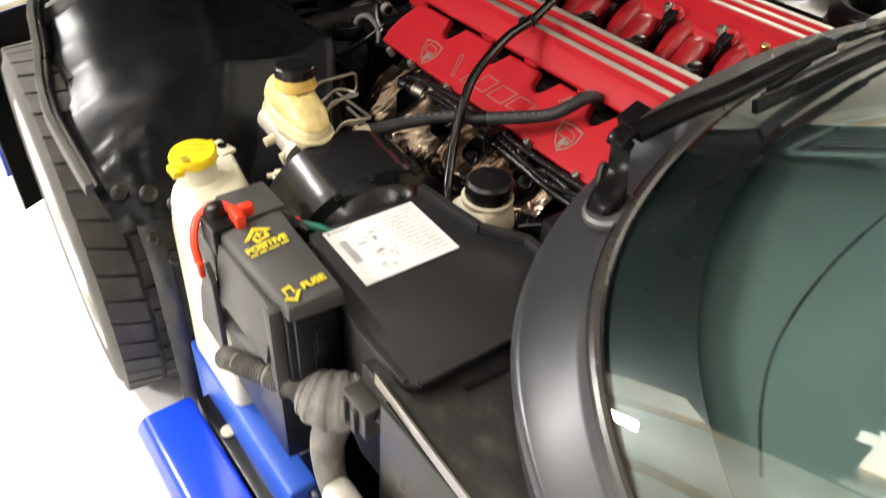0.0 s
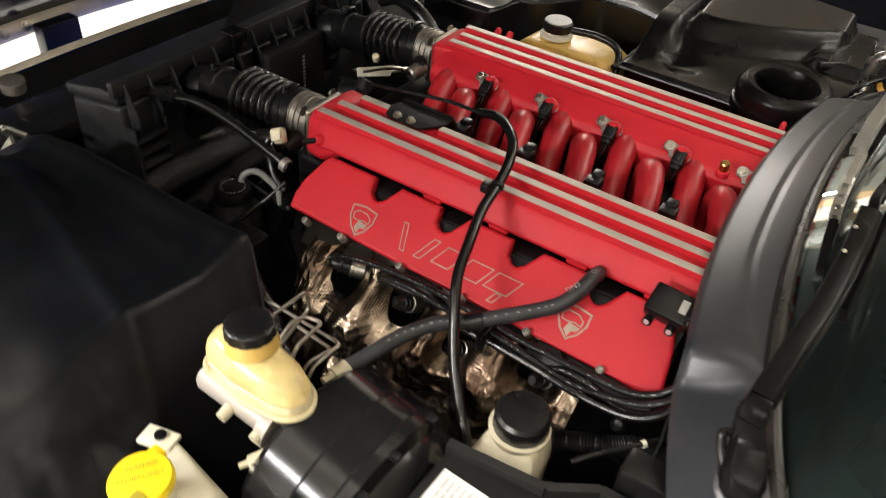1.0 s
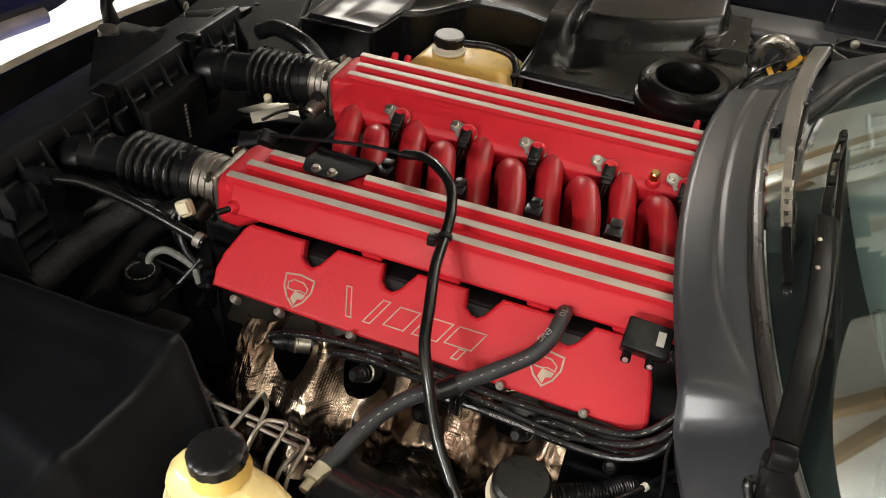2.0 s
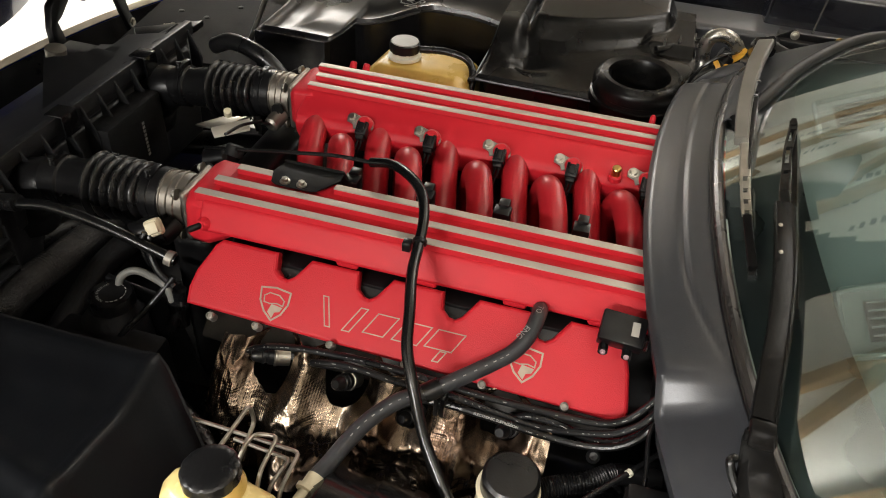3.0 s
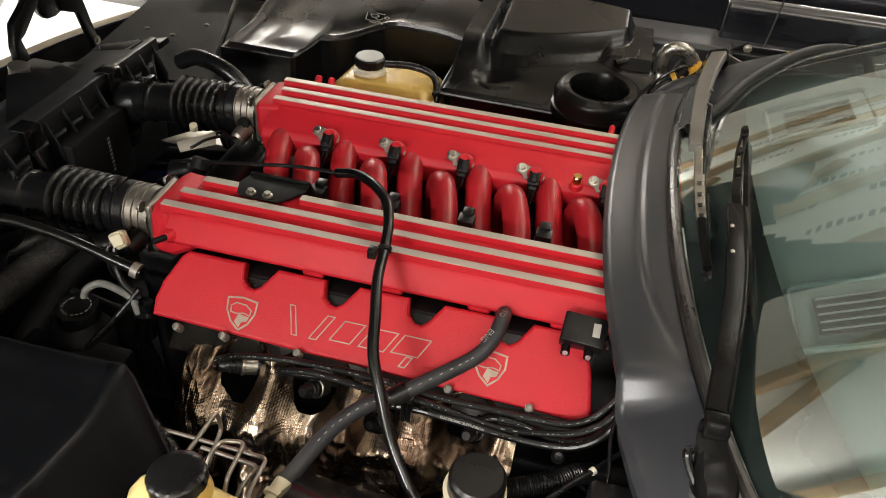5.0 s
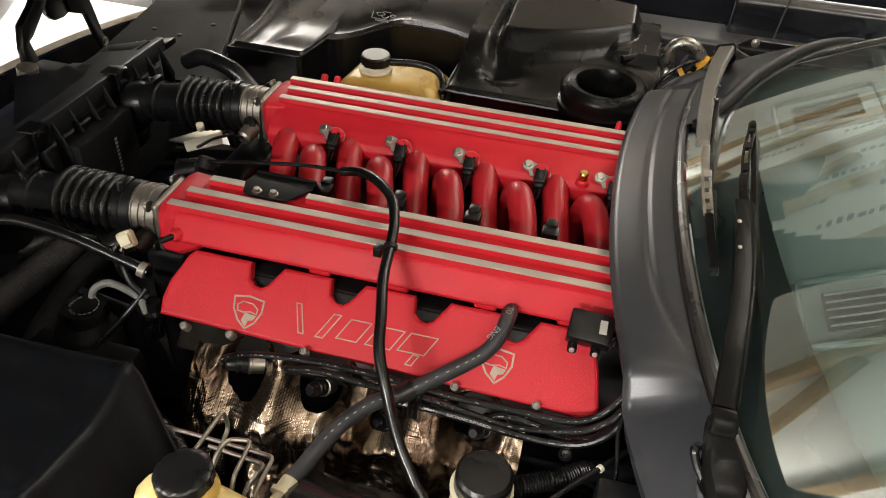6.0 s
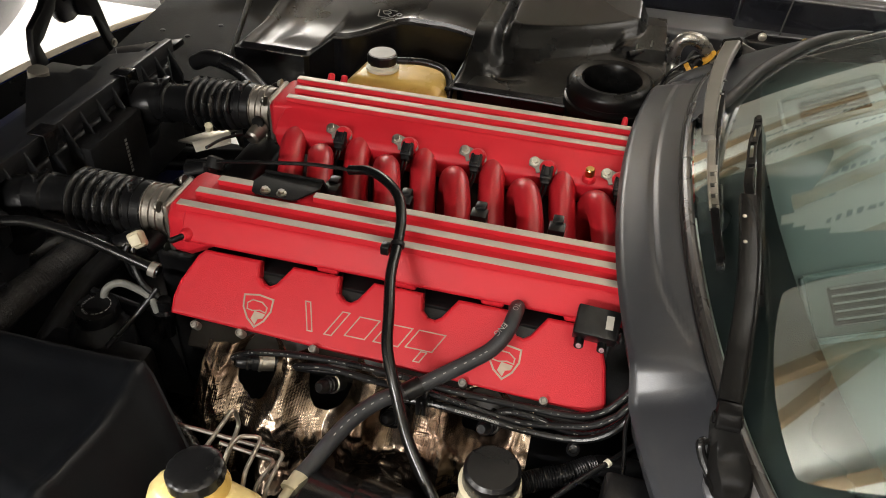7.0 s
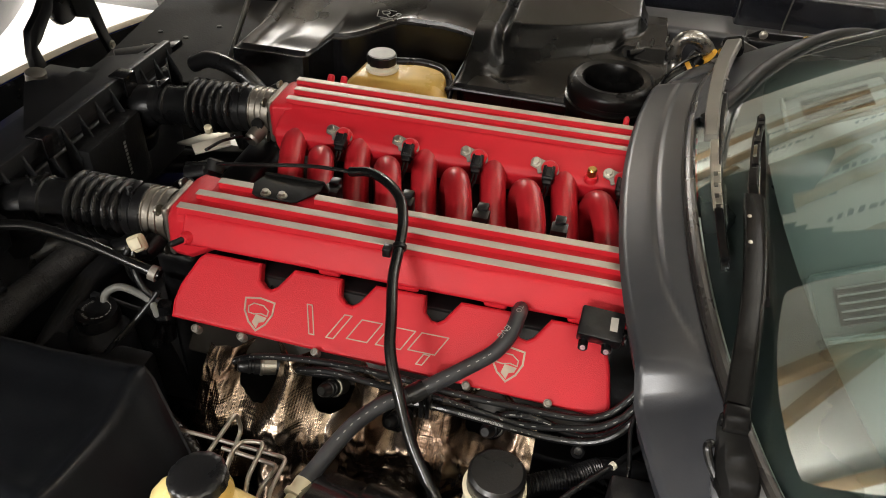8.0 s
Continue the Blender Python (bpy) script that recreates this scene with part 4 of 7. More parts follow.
SLAT = mat("grey_slat_plastic", (0.055, 0.065, 0.062), 0.5, 0, 0.1, 30)
dash = thing("dashboard", (0.75, CY, 0.7), "dark grey-green moulded dashboard behind the windscreen", "dashboard")
dash_top = sheet(lambda u, v: glass_at(-0.70 + 1.46 * v, 0.10 + 0.80 * u) + Vector((0, 0, -0.035 - 0.16 * u ** 1.2 + 0.05 * math.exp(-(((0.10 + 0.80 * u) - 0.55) / 0.18) ** 2) * math.exp(-((-0.70 + 1.46 * v + 0.33) / 0.16) ** 2))), 20, 40, 0.006)
dash_tree = BVHTree.FromBMesh(dash_top)
part("top", dash_top, DASH, dash)
seam = []
for x, y in ((0.66, -0.12), (0.62, -0.17), (0.597, -0.24), (0.588, -0.33), (0.592, -0.42), (0.610, -0.50), (0.640, -0.557), (0.675, -0.600)):
    q = dash_tree.ray_cast(Vector((x, y, 2)), Vector((0, 0, -1)))[0]
    if q:
        seam.append(q + Vector((0, 0, 0.0005)))
part("pad_seam", tube(seam, 0.0010, 8, 6), FRIT, dash, "dark curved seam round the raised pad")
for y, x in ((-0.232, 0.520), (0.205, 0.530)):
    def vent_point(a, b, lift=0.0):
        px, py = x + a, y + b
        return Vector((px, py, glass_at(y, 0).z + 0.5 * (px - glass_at(y, 0).x) - 0.044 + lift))

    loop = []
    for cx, cy, a0 in ((1, 1, 0), (-1, 1, 90), (-1, -1, 180), (1, -1, 270)):
        for k in range(4):
            a = radians(a0 + 30 * k)
            loop.append(vent_point(cx * 0.052 + 0.012 * math.cos(a), cy * 0.042 + 0.012 * math.sin(a), 0.002))
    vent = part("vent_frame", tube(loop + loop[:1], 0.004, 8, 2), DASH, dash, "raised vent frame")
    part("vent_well", sheet(lambda u, v: vent_point(-0.042 + 0.084 * u, -0.032 + 0.064 * v, 0.001), 2, 2, 0.001), FRIT, vent, "dark vent opening")
    for k in range(5):
        b = -0.026 + k * 0.013
        part("slat", tube([vent_point(-0.040, b, 0.004), vent_point(0.040, b, 0.004)], 0.0015, 6, 2), SLAT, vent, "grey demister slat")


WIPER = mat("satin_black_wiper", (0.006, 0.0058, 0.0057), 0.20, 0.0, 0.1, 20, 400, 0.03, spec=0.07)


def bridged_bar(pts, w, h):
    """A blade bridge with square windows through it."""
    path = smooth_path(pts, 2)
    pieces = [flat_bar([Vector(p) + Vector((s * w * 0.36, 0, 0)) for p in pts], w * 0.28, h) for s in (-1, 1)]
    n = len(path)
    for k in range(5):
        i = min(int(k * (n - 1) / 4), n - 2)
        pieces.append(flat_bar([path[i], path[i].lerp(path[i + 1], 0.6)], w, h))
    return join(*pieces)


def pressed_arm(pts, w, h):
    """A pressed arm: flat top with a broad rolled flank on its rear side."""
    path = smooth_path(pts, 6)
    rings = []
    for i, p in enumerate(path):
        d = (path[min(i + 1, len(path) - 1)] - path[max(i - 1, 0)]).normalized()
        s = (Vector((1, 0, 0.1)) - d * d.x).normalized()
        n = s.cross(d).normalized()
        if n.z < 0:
            n = -n
        a, b = s * w / 2, n * h / 2
        rings.append([p - a - b, p + a - b, p + a - b * 0.2, p + a * 0.82 + b * 0.5, p + a * 0.35 + b, p - a * 0.88 + b, p - a + b * 0.8])
    return loft(rings)


def wiper_near():
    w = thing("wiper", (0.38, -0.45, 0.78), "satin black windscreen wiper arm with bridged blade", "wiper", "wipers")
    part("pivot_seat", lathe([(-0.004, 0.030), (0.003, 0.030), (0.006, 0.026), (0.005, 0.022)], (0.382, -0.458, 0.780), (-0.15, -0.25, 1), 32), mat("satin_grey_ring", (0.10, 0.10, 0.105), 0.3, 0.4), w, "grey pivot ring")
    rings = []
    for x, y, z, a, h in ((0.381, -0.478, 0.778, 0.012, 0.010), (0.380, -0.472, 0.777, 0.020, 0.018), (0.378, -0.460, 0.777, 0.0245, 0.026), (0.375, -0.449, 0.780, 0.0235, 0.030), (0.371, -0.442, 0.790, 0.0190, 0.029), (0.367, -0.437, 0.806, 0.0160, 0.025), (0.363, -0.434, 0.822, 0.0150, 0.020), (0.360, -0.432, 0.838, 0.0148, 0.016)):
        a *= 0.84
        x -= 0.004
        rings.append([(x - a, y, z), (x + a, y, z), (x + a, y + 0.002, z + h * 0.55), (x + a * 0.78, y + 0.004, z + h), (x - a * 0.70, y + 0.004, z + h), (x - a * 0.97, y + 0.002, z + h * 0.6)])
    part("head", bevel_all(loft(rings), 0.003, 2, 25), WIPER, w, angle=50)
    for x in (0.3475, 0.3685):
        part("hinge_lug", lathe([(-0.003, 0.0058), (0.003, 0.0058)], (x, -0.434, 0.845), (1, 0, 0.05), 16), WIPER, w)
    part("hinge_pin", lathe([(-0.0120, 0.0026), (0.0120, 0.0026)], (0.358, -0.432, 0.848), (1, 0, 0.05), 14), STEEL, w, "worn bright hinge pin")
    part("hinge_cap", bevel_all(loft([[(0.358 + sx * 0.0125, y, z) for sx in (-1, 1)] + [(0.358 + sx * 0.011, y, z + 0.007) for sx in (1, -1)] for y, z in ((-0.445, 0.840), (-0.436, 0.849), (-0.424, 0.852))]), 0.002, 2, 25), WIPER, w)
    part("arm", pressed_arm([(0.360, -0.419, 0.850), (0.368, -0.357, 0.862), (0.376, -0.296, 0.870), (0.381, -0.230, 0.880), (0.383, -0.175, 0.887), (0.384, -0.120, 0.892)], 0.0245, 0.012), WIPER, w)
    part("link", flat_bar([(0.385, -0.118, 0.890), (0.384, -0.092, 0.892), (0.388, -0.057, 0.892)], 0.012, 0.010), WIPER, w)
    blade = part("blade", flat_bar([(0.397, -0.262, 0.853), (0.400, -0.199, 0.858), (0.404, -0.090, 0.865), (0.411, 0.015, 0.870), (0.418, 0.131, 0.872)], 0.008, 0.016), WIPER, w)
    part("bridge", bridged_bar([(0.387, -0.088, 0.890), (0.390, -0.041, 0.891), (0.397, 0.021, 0.890), (0.408, 0.080, 0.886), (0.413, 0.113, 0.882)], 0.011, 0.005), WIPER, blade)
    for p in [(0.374, -0.169, 0.897), (0.373, -0.214, 0.893)]:
        part("rivet", lathe([(0, 0.0026), (0.0012, 0.0022), (0.0018, 0.0006)], p, (0, -0.1, 1), 12), STEEL, w)
    part("washer_hose", tube([(0.348, -0.430, 0.806), (0.343, -0.436, 0.806), (0.348, -0.444, 0.795), (0.357, -0.454, 0.785), (0.367, -0.464, 0.780), (0.379, -0.469, 0.775)], 0.0045, 10), RUBBER, w)


def wiper_far():
    w = thing("wiper", (0.40, 0.56, 0.79), "satin wiper arm with a bridged blade on the far pivot", "wiper", "wipers")
    part("pivot_seat", lathe([(0, 0.024), (0.006, 0.024), (0.010, 0.018)], (0.405, 0.54, 0.775), (-0.1, 0.2, 1), 24), COWLM, w)
    part("head", flat_bar([(0.408, 0.55, 0.795), (0.402, 0.47, 0.835), (0.396, 0.43, 0.862)], 0.034, 0.024), WIPER, w)
    part("arm", flat_bar([(0.396, 0.43, 0.864), (0.369, 0.30, 0.872), (0.353, 0.18, 0.870), (0.347, 0.070, 0.862)], 0.027, 0.012, taper=0.7), mat("worn_grey_wiper", (0.16, 0.155, 0.14), 0.35, 0.5, 0.15, 20), w)
    part("link", flat_bar([(0.354, 0.085, 0.856), (0.353, 0.03, 0.852), (0.353, -0.01, 0.848)], 0.011, 0.012), STEEL, w)
    blade = part("blade", flat_bar([(0.376, 0.24, 0.852), (0.361, 0.05, 0.842), (0.360, -0.06, 0.836), (0.365, -0.185, 0.826)], 0.010, 0.016), RUBBER, w)
    part("bridge", bridged_bar([(0.352, 0.0, 0.858), (0.352, -0.05, 0.854), (0.355, -0.09, 0.848)], 0.013, 0.005), STEEL, blade, "bright worn bridge")
    part("bridge", flat_bar([(0.355, -0.09, 0.848), (0.358, -0.13, 0.842), (0.363, -0.175, 0.836)], 0.010, 0.006), WIPER, blade)
    for p in ((0.372, 0.24, 0.8765), (0.366, 0.19, 0.876)):
        part("rivet", lathe([(0, 0.004), (0.0015, 0.0035), (0.002, 0.001)], p, (0, 0, 1), 12), RUBBER, w)


wiper_near()
wiper_far()

# ---- car body round the bay ----
body = thing("car_body", (0.6, CY, 0.1), "dark car body with open engine bay and blue painted inner panels", "car")
part("firewall", sheet(lambda u, v: Vector((0.30 + 0.27 * (-0.58 + 1.22 * v - CY) ** 2 + 0.04 * u, -0.58 + 1.22 * v, 0.735 - 0.06 * abs(-0.58 + 1.22 * v - CY) - 0.5 * u)), 4, 30, 0.01), PLASTIC, body)
part("bay_floor", box(-1.35, 0.5, -0.66, 0.93, 0.12, 0.14, 0.004), PLASTIC, body)
part("door_panel", prism([(0.95, 0.25), (0.97, 0.55), (0.955, 0.74), (0.93, 0.80), (0.90, 0.83), (0.86, 0.82), (0.86, 0.25)], "x", 0.45, 2.2, 0.01, 3), BODY, body)
part("door_panel", prism([(-0.89, 0.25), (-0.91, 0.55), (-0.895, 0.74), (-0.87, 0.78), (-0.80, 0.78), (-0.80, 0.25)], "x", 0.95, 2.2, 0.01, 3), BODY, body)
part("hinge_pillar", prism([(0.78, 0.25), (0.97, 0.25), (0.97, 0.69), (0.93, 0.735), (0.78, 0.745)], "x", -0.04, 0.95, 0.014, 3), COWLM, body)
part("wing_lip", prism([(0.93, 0.60), (0.955, 0.60), (0.955, 0.70), (0.94, 0.715)], "x", -0.9, 0.0, 0.006), GLOSS, body)
part("sill", prism([(-0.93, 0.10), (-0.915, 0.262), (-0.90, 0.28), (-0.822, 0.28), (-0.815, 0.10)], "x", -0.07, 0.9, 0.008, 3), BLUE, body, "blue painted sill end")
part("sill_channel", prism([(-0.815, 0.10), (-0.815, 0.262), (-0.768, 0.262), (-0.768, 0.10)], "x", -0.07, 0.9, 0.003), PLASTIC, body)
for x in (0.02, 0.10, 0.16):
    part("fixing", lathe([(0, 0.012), (0.004, 0.012), (0.006, 0.007)], (x, -0.80 + 0.02 * (x > 0.05), 0.262), (0, 0, 1), 16), CREAM if x < 0.05 else PIPE, body)
part("cross_tube", tube([(-0.85, -0.36, 0.40), (-0.4, -0.42, 0.42), (0.25, -0.45, 0.42)], 0.03, 14), PLASTIC, body)
part("cross_tube", tube([(-0.85, 0.42, 0.40), (-0.4, 0.48, 0.42), (0.25, 0.51, 0.42)], 0.03, 14), PLASTIC, body)


# wheel arch liners
DARKWALL = mat("rough_black_moulding", (0.006, 0.006, 0.0065), 0.6, 0, 0.2, 8, 200, 0.2, spec=0.2)


SATIN = mat("satin_black_liner", (0.008, 0.008, 0.0085), 0.29, 0, 0.3, 5, 300, 0.05)


EDGE = ((-1.0, 0.80, 0.49), (-0.85, 0.80, 0.61), (-0.70, 0.805, 0.705), (-0.62, 0.815, 0.732), (-0.54, 0.838, 0.734), (-0.46, 0.856, 0.710), (-0.41, 0.873, 0.686), (-0.33, 0.887, 0.671), (-0.256, 0.887, 0.650), (-0.18, 0.885, 0.628), (-0.10, 0.875, 0.590))


def near_edge(x):
    """The outer edge of the near liner: distance from the centre line, and height."""
    for (a, d0, z0), (b, d1, z1) in zip(EDGE, EDGE[1:]):
        if x <= b:
            k = (x - a) / (b - a)
            return d0 + (d1 - d0) * k, z0 + (z1 - z0) * k
    return EDGE[-1][1:]


def liner(sgn):
    li = thing("wheel_arch_liner", (-0.55, CY + sgn * 0.6, 0.3), "black moulded wheel arch liner with a rolled inner edge", "arch liner", "arch liners")

    def inner(x):
        if sgn < 0:
            return 0.450 + 0.70 * max(x + 0.275, 0) + 0.10 * max(-x - 0.62, 0)
        return 0.449 + 0.115 * rise(-0.445, -0.425, x) + 0.10 * rise(-0.42, -0.27, x)

    def f(u, v):
        x = -0.98 + 0.86 * u if sgn < 0 else -0.610 + 0.64 * u
        arch = 0.370 + math.sqrt(max(0.385 ** 2 - min(abs(x + 0.475), 0.36) ** 2, 0))
        zin = 0.697 - (1.45 if sgn < 0 else 0.9) * max(x + 0.28, 0) ** (1.05 if sgn < 0 else 1.15) - 0.9 * max(-x - 0.70, 0) ** 1.2
        out = min(arch, 0.70)
        far_d = 0.845
        if sgn < 0:
            far_d, out = near_edge(x)
        d = inner(x) + (far_d - inner(x)) * v
        s = v * v * (3 - 2 * v)
        z = zin * (1 - s) + out * s
        rough = 0.006 * noise.noise((x * 5, d * 5, 2 + sgn)) + 0.003 * noise.noise((x * 17, d * 17, 5))
        if sgn < 0:
            mud = rise(-0.30, -0.20, x) * rise(0.66, 0.74, d)
            rough += mud * (0.005 * noise.noise((x * 40, d * 40, 8)) + 0.003 * noise.noise((x * 95, d * 95, 3)))
            z -= 0.014 * rise(0.80, 1.0, v)
            w = rise(-0.95, -0.75, x) * (1 - rise(-0.30, -0.14, x))
            z += 0.035 * w * math.sin(math.pi * min(max((v - 0.18) / 0.82, 0), 1)) ** 1.3
            z += 0.005 * math.exp(-((x + 0.286) / 0.007) ** 2) * (1 - rise(0.62, 0.74, d))
            z += 0.006 * math.exp(-((v - 0.30 - 0.5 * (x + 0.55)) / 0.035) ** 2)
            return Vector((x, CY + sgn * d, z + 0.012 * math.exp(-((v - 0.02) / 0.05) ** 2) + rough))
        # the far one: a rolled rim, a shallow dish inside it, then a rising dome
        rim = min(d - inner(x), (x + 0.610) * 1.0)
        dome = 0.052 * rise(0.02, 0.30, d - 0.55) - 0.05 * rise(-0.20, 0.05, x)
        z = 0.694 + 0.010 * math.exp(-((rim - 0.012) / 0.010) ** 2) - 0.012 * math.exp(-max(0.012 - rim, 0) / 0.006) * (rim < 0.012) - 0.010 * math.exp(-((rim - 0.055) / 0.035) ** 2) + dome
        return Vector((x, CY + d, z + rough * 0.5))

    part("shell", sheet(f, 150, 60, 0.003), LINER if sgn < 0 else SATIN, li, angle=60)

    def wall(u, v):
        p = f(u, 0)
        return Vector((p.x, p.y - sgn * 0.02 * v, p.z - 0.30 * v))

    part("inner_wall", sheet(wall, 80, 8, 0.003), DARKWALL if sgn < 0 else GLOSS, li)
    if sgn > 0:
        part("front_wall", sheet(lambda u, v: f(0, u) + Vector((-0.012 * v, 0, -0.30 * v)), 30, 8, 0.003), GLOSS, li)
        baffle = part("front_baffle", sheet(lambda u, v: Vector((-1.0 + 0.39 * u, CY + 0.44 + 0.40 * v, 0.575 + 0.03 * u + 0.05 * v)), 8, 8, 0.003), DARKWALL, li, "black baffle with small fixings")
        for bx, by in ((-0.90, 0.62), (-0.82, 0.60), (-0.76, 0.66)):
            part("fixing", lathe([(0, 0.007), (0.003, 0.006), (0.004, 0.003)], (bx, CY + by, 0.592 + 0.125 * (by - 0.44) + 0.077 * (bx + 1.0)), (0, 0, 1), 12), PLASTIC, baffle)
    # rubber strip on the outer edge
    if sgn < 0:
        rim = [Vector((x, CY - near_edge(x)[0], near_edge(x)[1])) for x in (-0.66, -0.60, -0.54, -0.50, -0.46, -0.43, -0.40, -0.36, -0.32, -0.28, -0.24, -0.20, -0.175)]
        part("edge_flange", flat_bar([p + Vector((0, -0.008, 0.006)) for p in rim], 0.011, 0.022, (0, 1, 0)), mat("grey_worn_flange", (0.055, 0.053, 0.050), 0.5, 0, 0.3, 20, 200, 0.2), li, "worn grey edge flange")
        part("edge_seal", tube([p + Vector((0, 0.003, 0.004)) for p in rim], 0.007, 10, 3), RUBBER, li, "black rubber seal")
        return li
    part("edge_strip", tube([(-0.84, CY + sgn * 0.852, 0.63), (-0.70, CY + sgn * 0.862, 0.715), (-0.52, CY + sgn * 0.866, 0.735), (-0.38, CY + sgn * 0.868, 0.70), (-0.29, CY + sgn * 0.868, 0.63)], 0.011, 10), RUBBER, li, "black rubber edge strip")
    return li


liner(-1)
liner(1)


splash = thing("splash_shield", (-0.235, -0.76, 0.15), "mud-flecked black splash shield behind the front wheel", "splash shield")
MUD = mat("muddy_black_plastic", (0.010, 0.010, 0.010), 0.4, 0, 0.3, 14, 200, 0.3, dust=0.03)
def shield_at(u, v):
    """Bowed round the back of the tyre, with a turned outer flange."""
    z = 0.09 + 0.51 * v
    x = -0.122 - 0.16 * (z - 0.40) ** 2 - 0.020 * rise(0.50, 0.56, z)
    flange = max(0, 0.22 - u) / 0.22
    return Vector((x - 0.016 * flange ** 2 + 0.004 * noise.noise((u * 6, v * 9, 1)) + 0.002 * noise.noise((u * 22, v * 40, 4)), -0.818 + 0.125 * u, z))


part("sheet", sheet(shield_at, 24, 60, 0.004), MUD, splash)
part("flange_strip", flat_bar([shield_at(0.30, v) + Vector((0.006, 0, 0)) for v in (0.0, 0.3, 0.6, 0.85)], 0.020, 0.003, (0, 1, 0)), PLASTIC, splash)
for x, y, z, r in ((-0.166, -0.827, 0.620, 0.009), (-0.147, -0.794, 0.616, 0.010), (-0.128, -0.768, 0.600, 0.008), (-0.130, -0.806, 0.552, 0.007), (-0.127, -0.784, 0.505, 0.008)):
    part("fixing", lathe([(-0.004, r * 1.3), (0.002, r * 1.25), (0.004, r), (0.0045, r * 0.6), (0.002, r * 0.5), (0.002, 0.0005)], (x, y, z), (0.75, 0, 0.65), 18), MUD, splash)


# front wheels
def wheel(sgn):
    yo, yi = CY + sgn * 0.915, CY + sgn * 0.67
    c = Vector((-0.475, yi, 0.370))
    W = abs(yo - yi)
    steer = 0.055
    ax = (-steer if sgn < 0 else steer, sgn, 0)
    tyre = part("front_wheel", lathe([(0.012, 0.235), (0.0, 0.262), (0.003, 0.295), (0.014, 0.3150), (0.032, 0.3195), (0.122, 0.3205), (W - 0.032, 0.3195), (W - 0.014, 0.3150), (W - 0.003, 0.295), (W, 0.262), (W - 0.012, 0.235)], c, ax, 96, False), TYRE, body, "dusty black road tyre")
    blocks = bmesh.new()
    N, skew = 46, lambda s: 0.085 * ((s - W / 2) / (W / 2)) ** 2
    radius = lambda s: 0.3215 - 0.0075 * max(0, abs(s - W / 2) / (W / 2) - 0.62) ** 1.5 / 0.25
    for k in range(N):
        for s0, s1 in ((0.012, 0.070), (0.078, 0.121), (0.128, 0.168), (0.176, 0.233)):
            shift = 0.5 * (s0 > 0.07 and s0 < 0.17)
            ring = []
            for up in (0, 1):
                for s, da in ((s0, 0.07), (s1, 0.07), (s1, 0.93), (s0, 0.93)):
                    a = 2 * math.pi * (k + shift + da) / N + skew(s)
                    r = radius(s) + (0.0062 - 0.0005 * ((k * 7 + int(s0 * 100)) % 3) if up else -0.004)
                    ring.append(blocks.verts.new((c.x + r * math.cos(a), c.y + sgn * s, c.z + r * math.sin(a))))
            blocks.faces.new(ring[4:])
            for i in range(4):
                blocks.faces.new((ring[i], ring[(i + 1) % 4], ring[4 + (i + 1) % 4], ring[4 + i]))
    blocks.transform(Matrix.Translation(c) @ Matrix.Rotation(-steer, 4, "Z") @ Matrix.Translation(-c))
    part("tread_block", blocks, TYRE, tyre, kind="stuff")
    part("rim", lathe([(W - 0.20, 0.20), (W - 0.03, 0.215), (W - 0.012, 0.236), (W - 0.004, 0.238), (W - 0.006, 0.228), (W - 0.04, 0.205), (W - 0.06, 0.05), (W - 0.05, 0.0001)], c, ax, 64, False), RIM, tyre, "polished alloy rim")


wheel(-1)
wheel(1)

# a dark car parked on the far side
parked = thing("parked_car", (0.6, 1.9, 0.045), "glossy black car parked beside", "car")
part("side_panel", sheet(lambda u, v: Vector((-2.0 + 4.6 * u, 1.50 + 0.10 * (v - 0.55) ** 2 * 4 - 0.02 * math.sin(u * 3), 0.25 + 0.62 * v)), 30, 14, 0.01), BODY, parked)
part("shoulder", sheet(lambda u, v: Vector((-2.0 + 4.6 * u, 1.58 + 0.16 * v, 0.87 + 0.03 * math.sin(v * 1.57))), 30, 6, 0.01), BODY, parked)
part("belt_moulding", box(-1.4, 2.4, 1.555, 1.575, 0.868, 0.884, 0.003), STEEL, parked, "bright belt moulding")
part("side_glass", sheet(lambda u, v: Vector((-0.4 + 2.2 * u, 1.74 + 0.18 * v, 0.90 + 0.34 * v)), 8, 6, 0.005), FRIT, parked)
part("roof", sheet(lambda u, v: Vector((-0.1 + 1.7 * u, 1.92 + 0.8 * v, 1.24 + 0.05 * math.sin(v * 3.1))), 8, 8, 0.01), BODY, parked)
for x in (-1.2, 1.5):
    part("wheel", lathe([(0, 0.2), (0.01, 0.30), (0.05, 0.33), (0.2, 0.33)], (x, 1.52, 0.375), (0, 1, 0), 40), TYRE, parked)


# ---- front of the bay ----
AIRBOX = mat("dusty_black_moulding", (0.014, 0.0145, 0.016), 0.42, 0, 0.3, 9, 300, 0.15, dust=0.03, spec=0.4)

airbox = thing("air_cleaner_box", (-0.74, 0.03, 0.5), "long black air cleaner box with a ribbed rear edge", "air cleaner box")
part("lower_shell", prism([(-0.83, 0.50), (-0.685, 0.50), (-0.680, 0.60), (-0.688, 0.70), (-0.82, 0.68)], "y", -0.30, 0.345, 0.008, 3), AIRBOX, airbox)
part("lid", prism([(-0.83, 0.680), (-0.690, 0.702), (-0.690, 0.722), (-0.73, 0.722), (-0.83, 0.700)], "y", -0.30, 0.345, 0.004, 3), AIRBOX, airbox)
part("rear_rail", box(-0.694, -0.680, -0.31, 0.355, 0.722, 0.750, 0.002), AIRBOX, airbox)
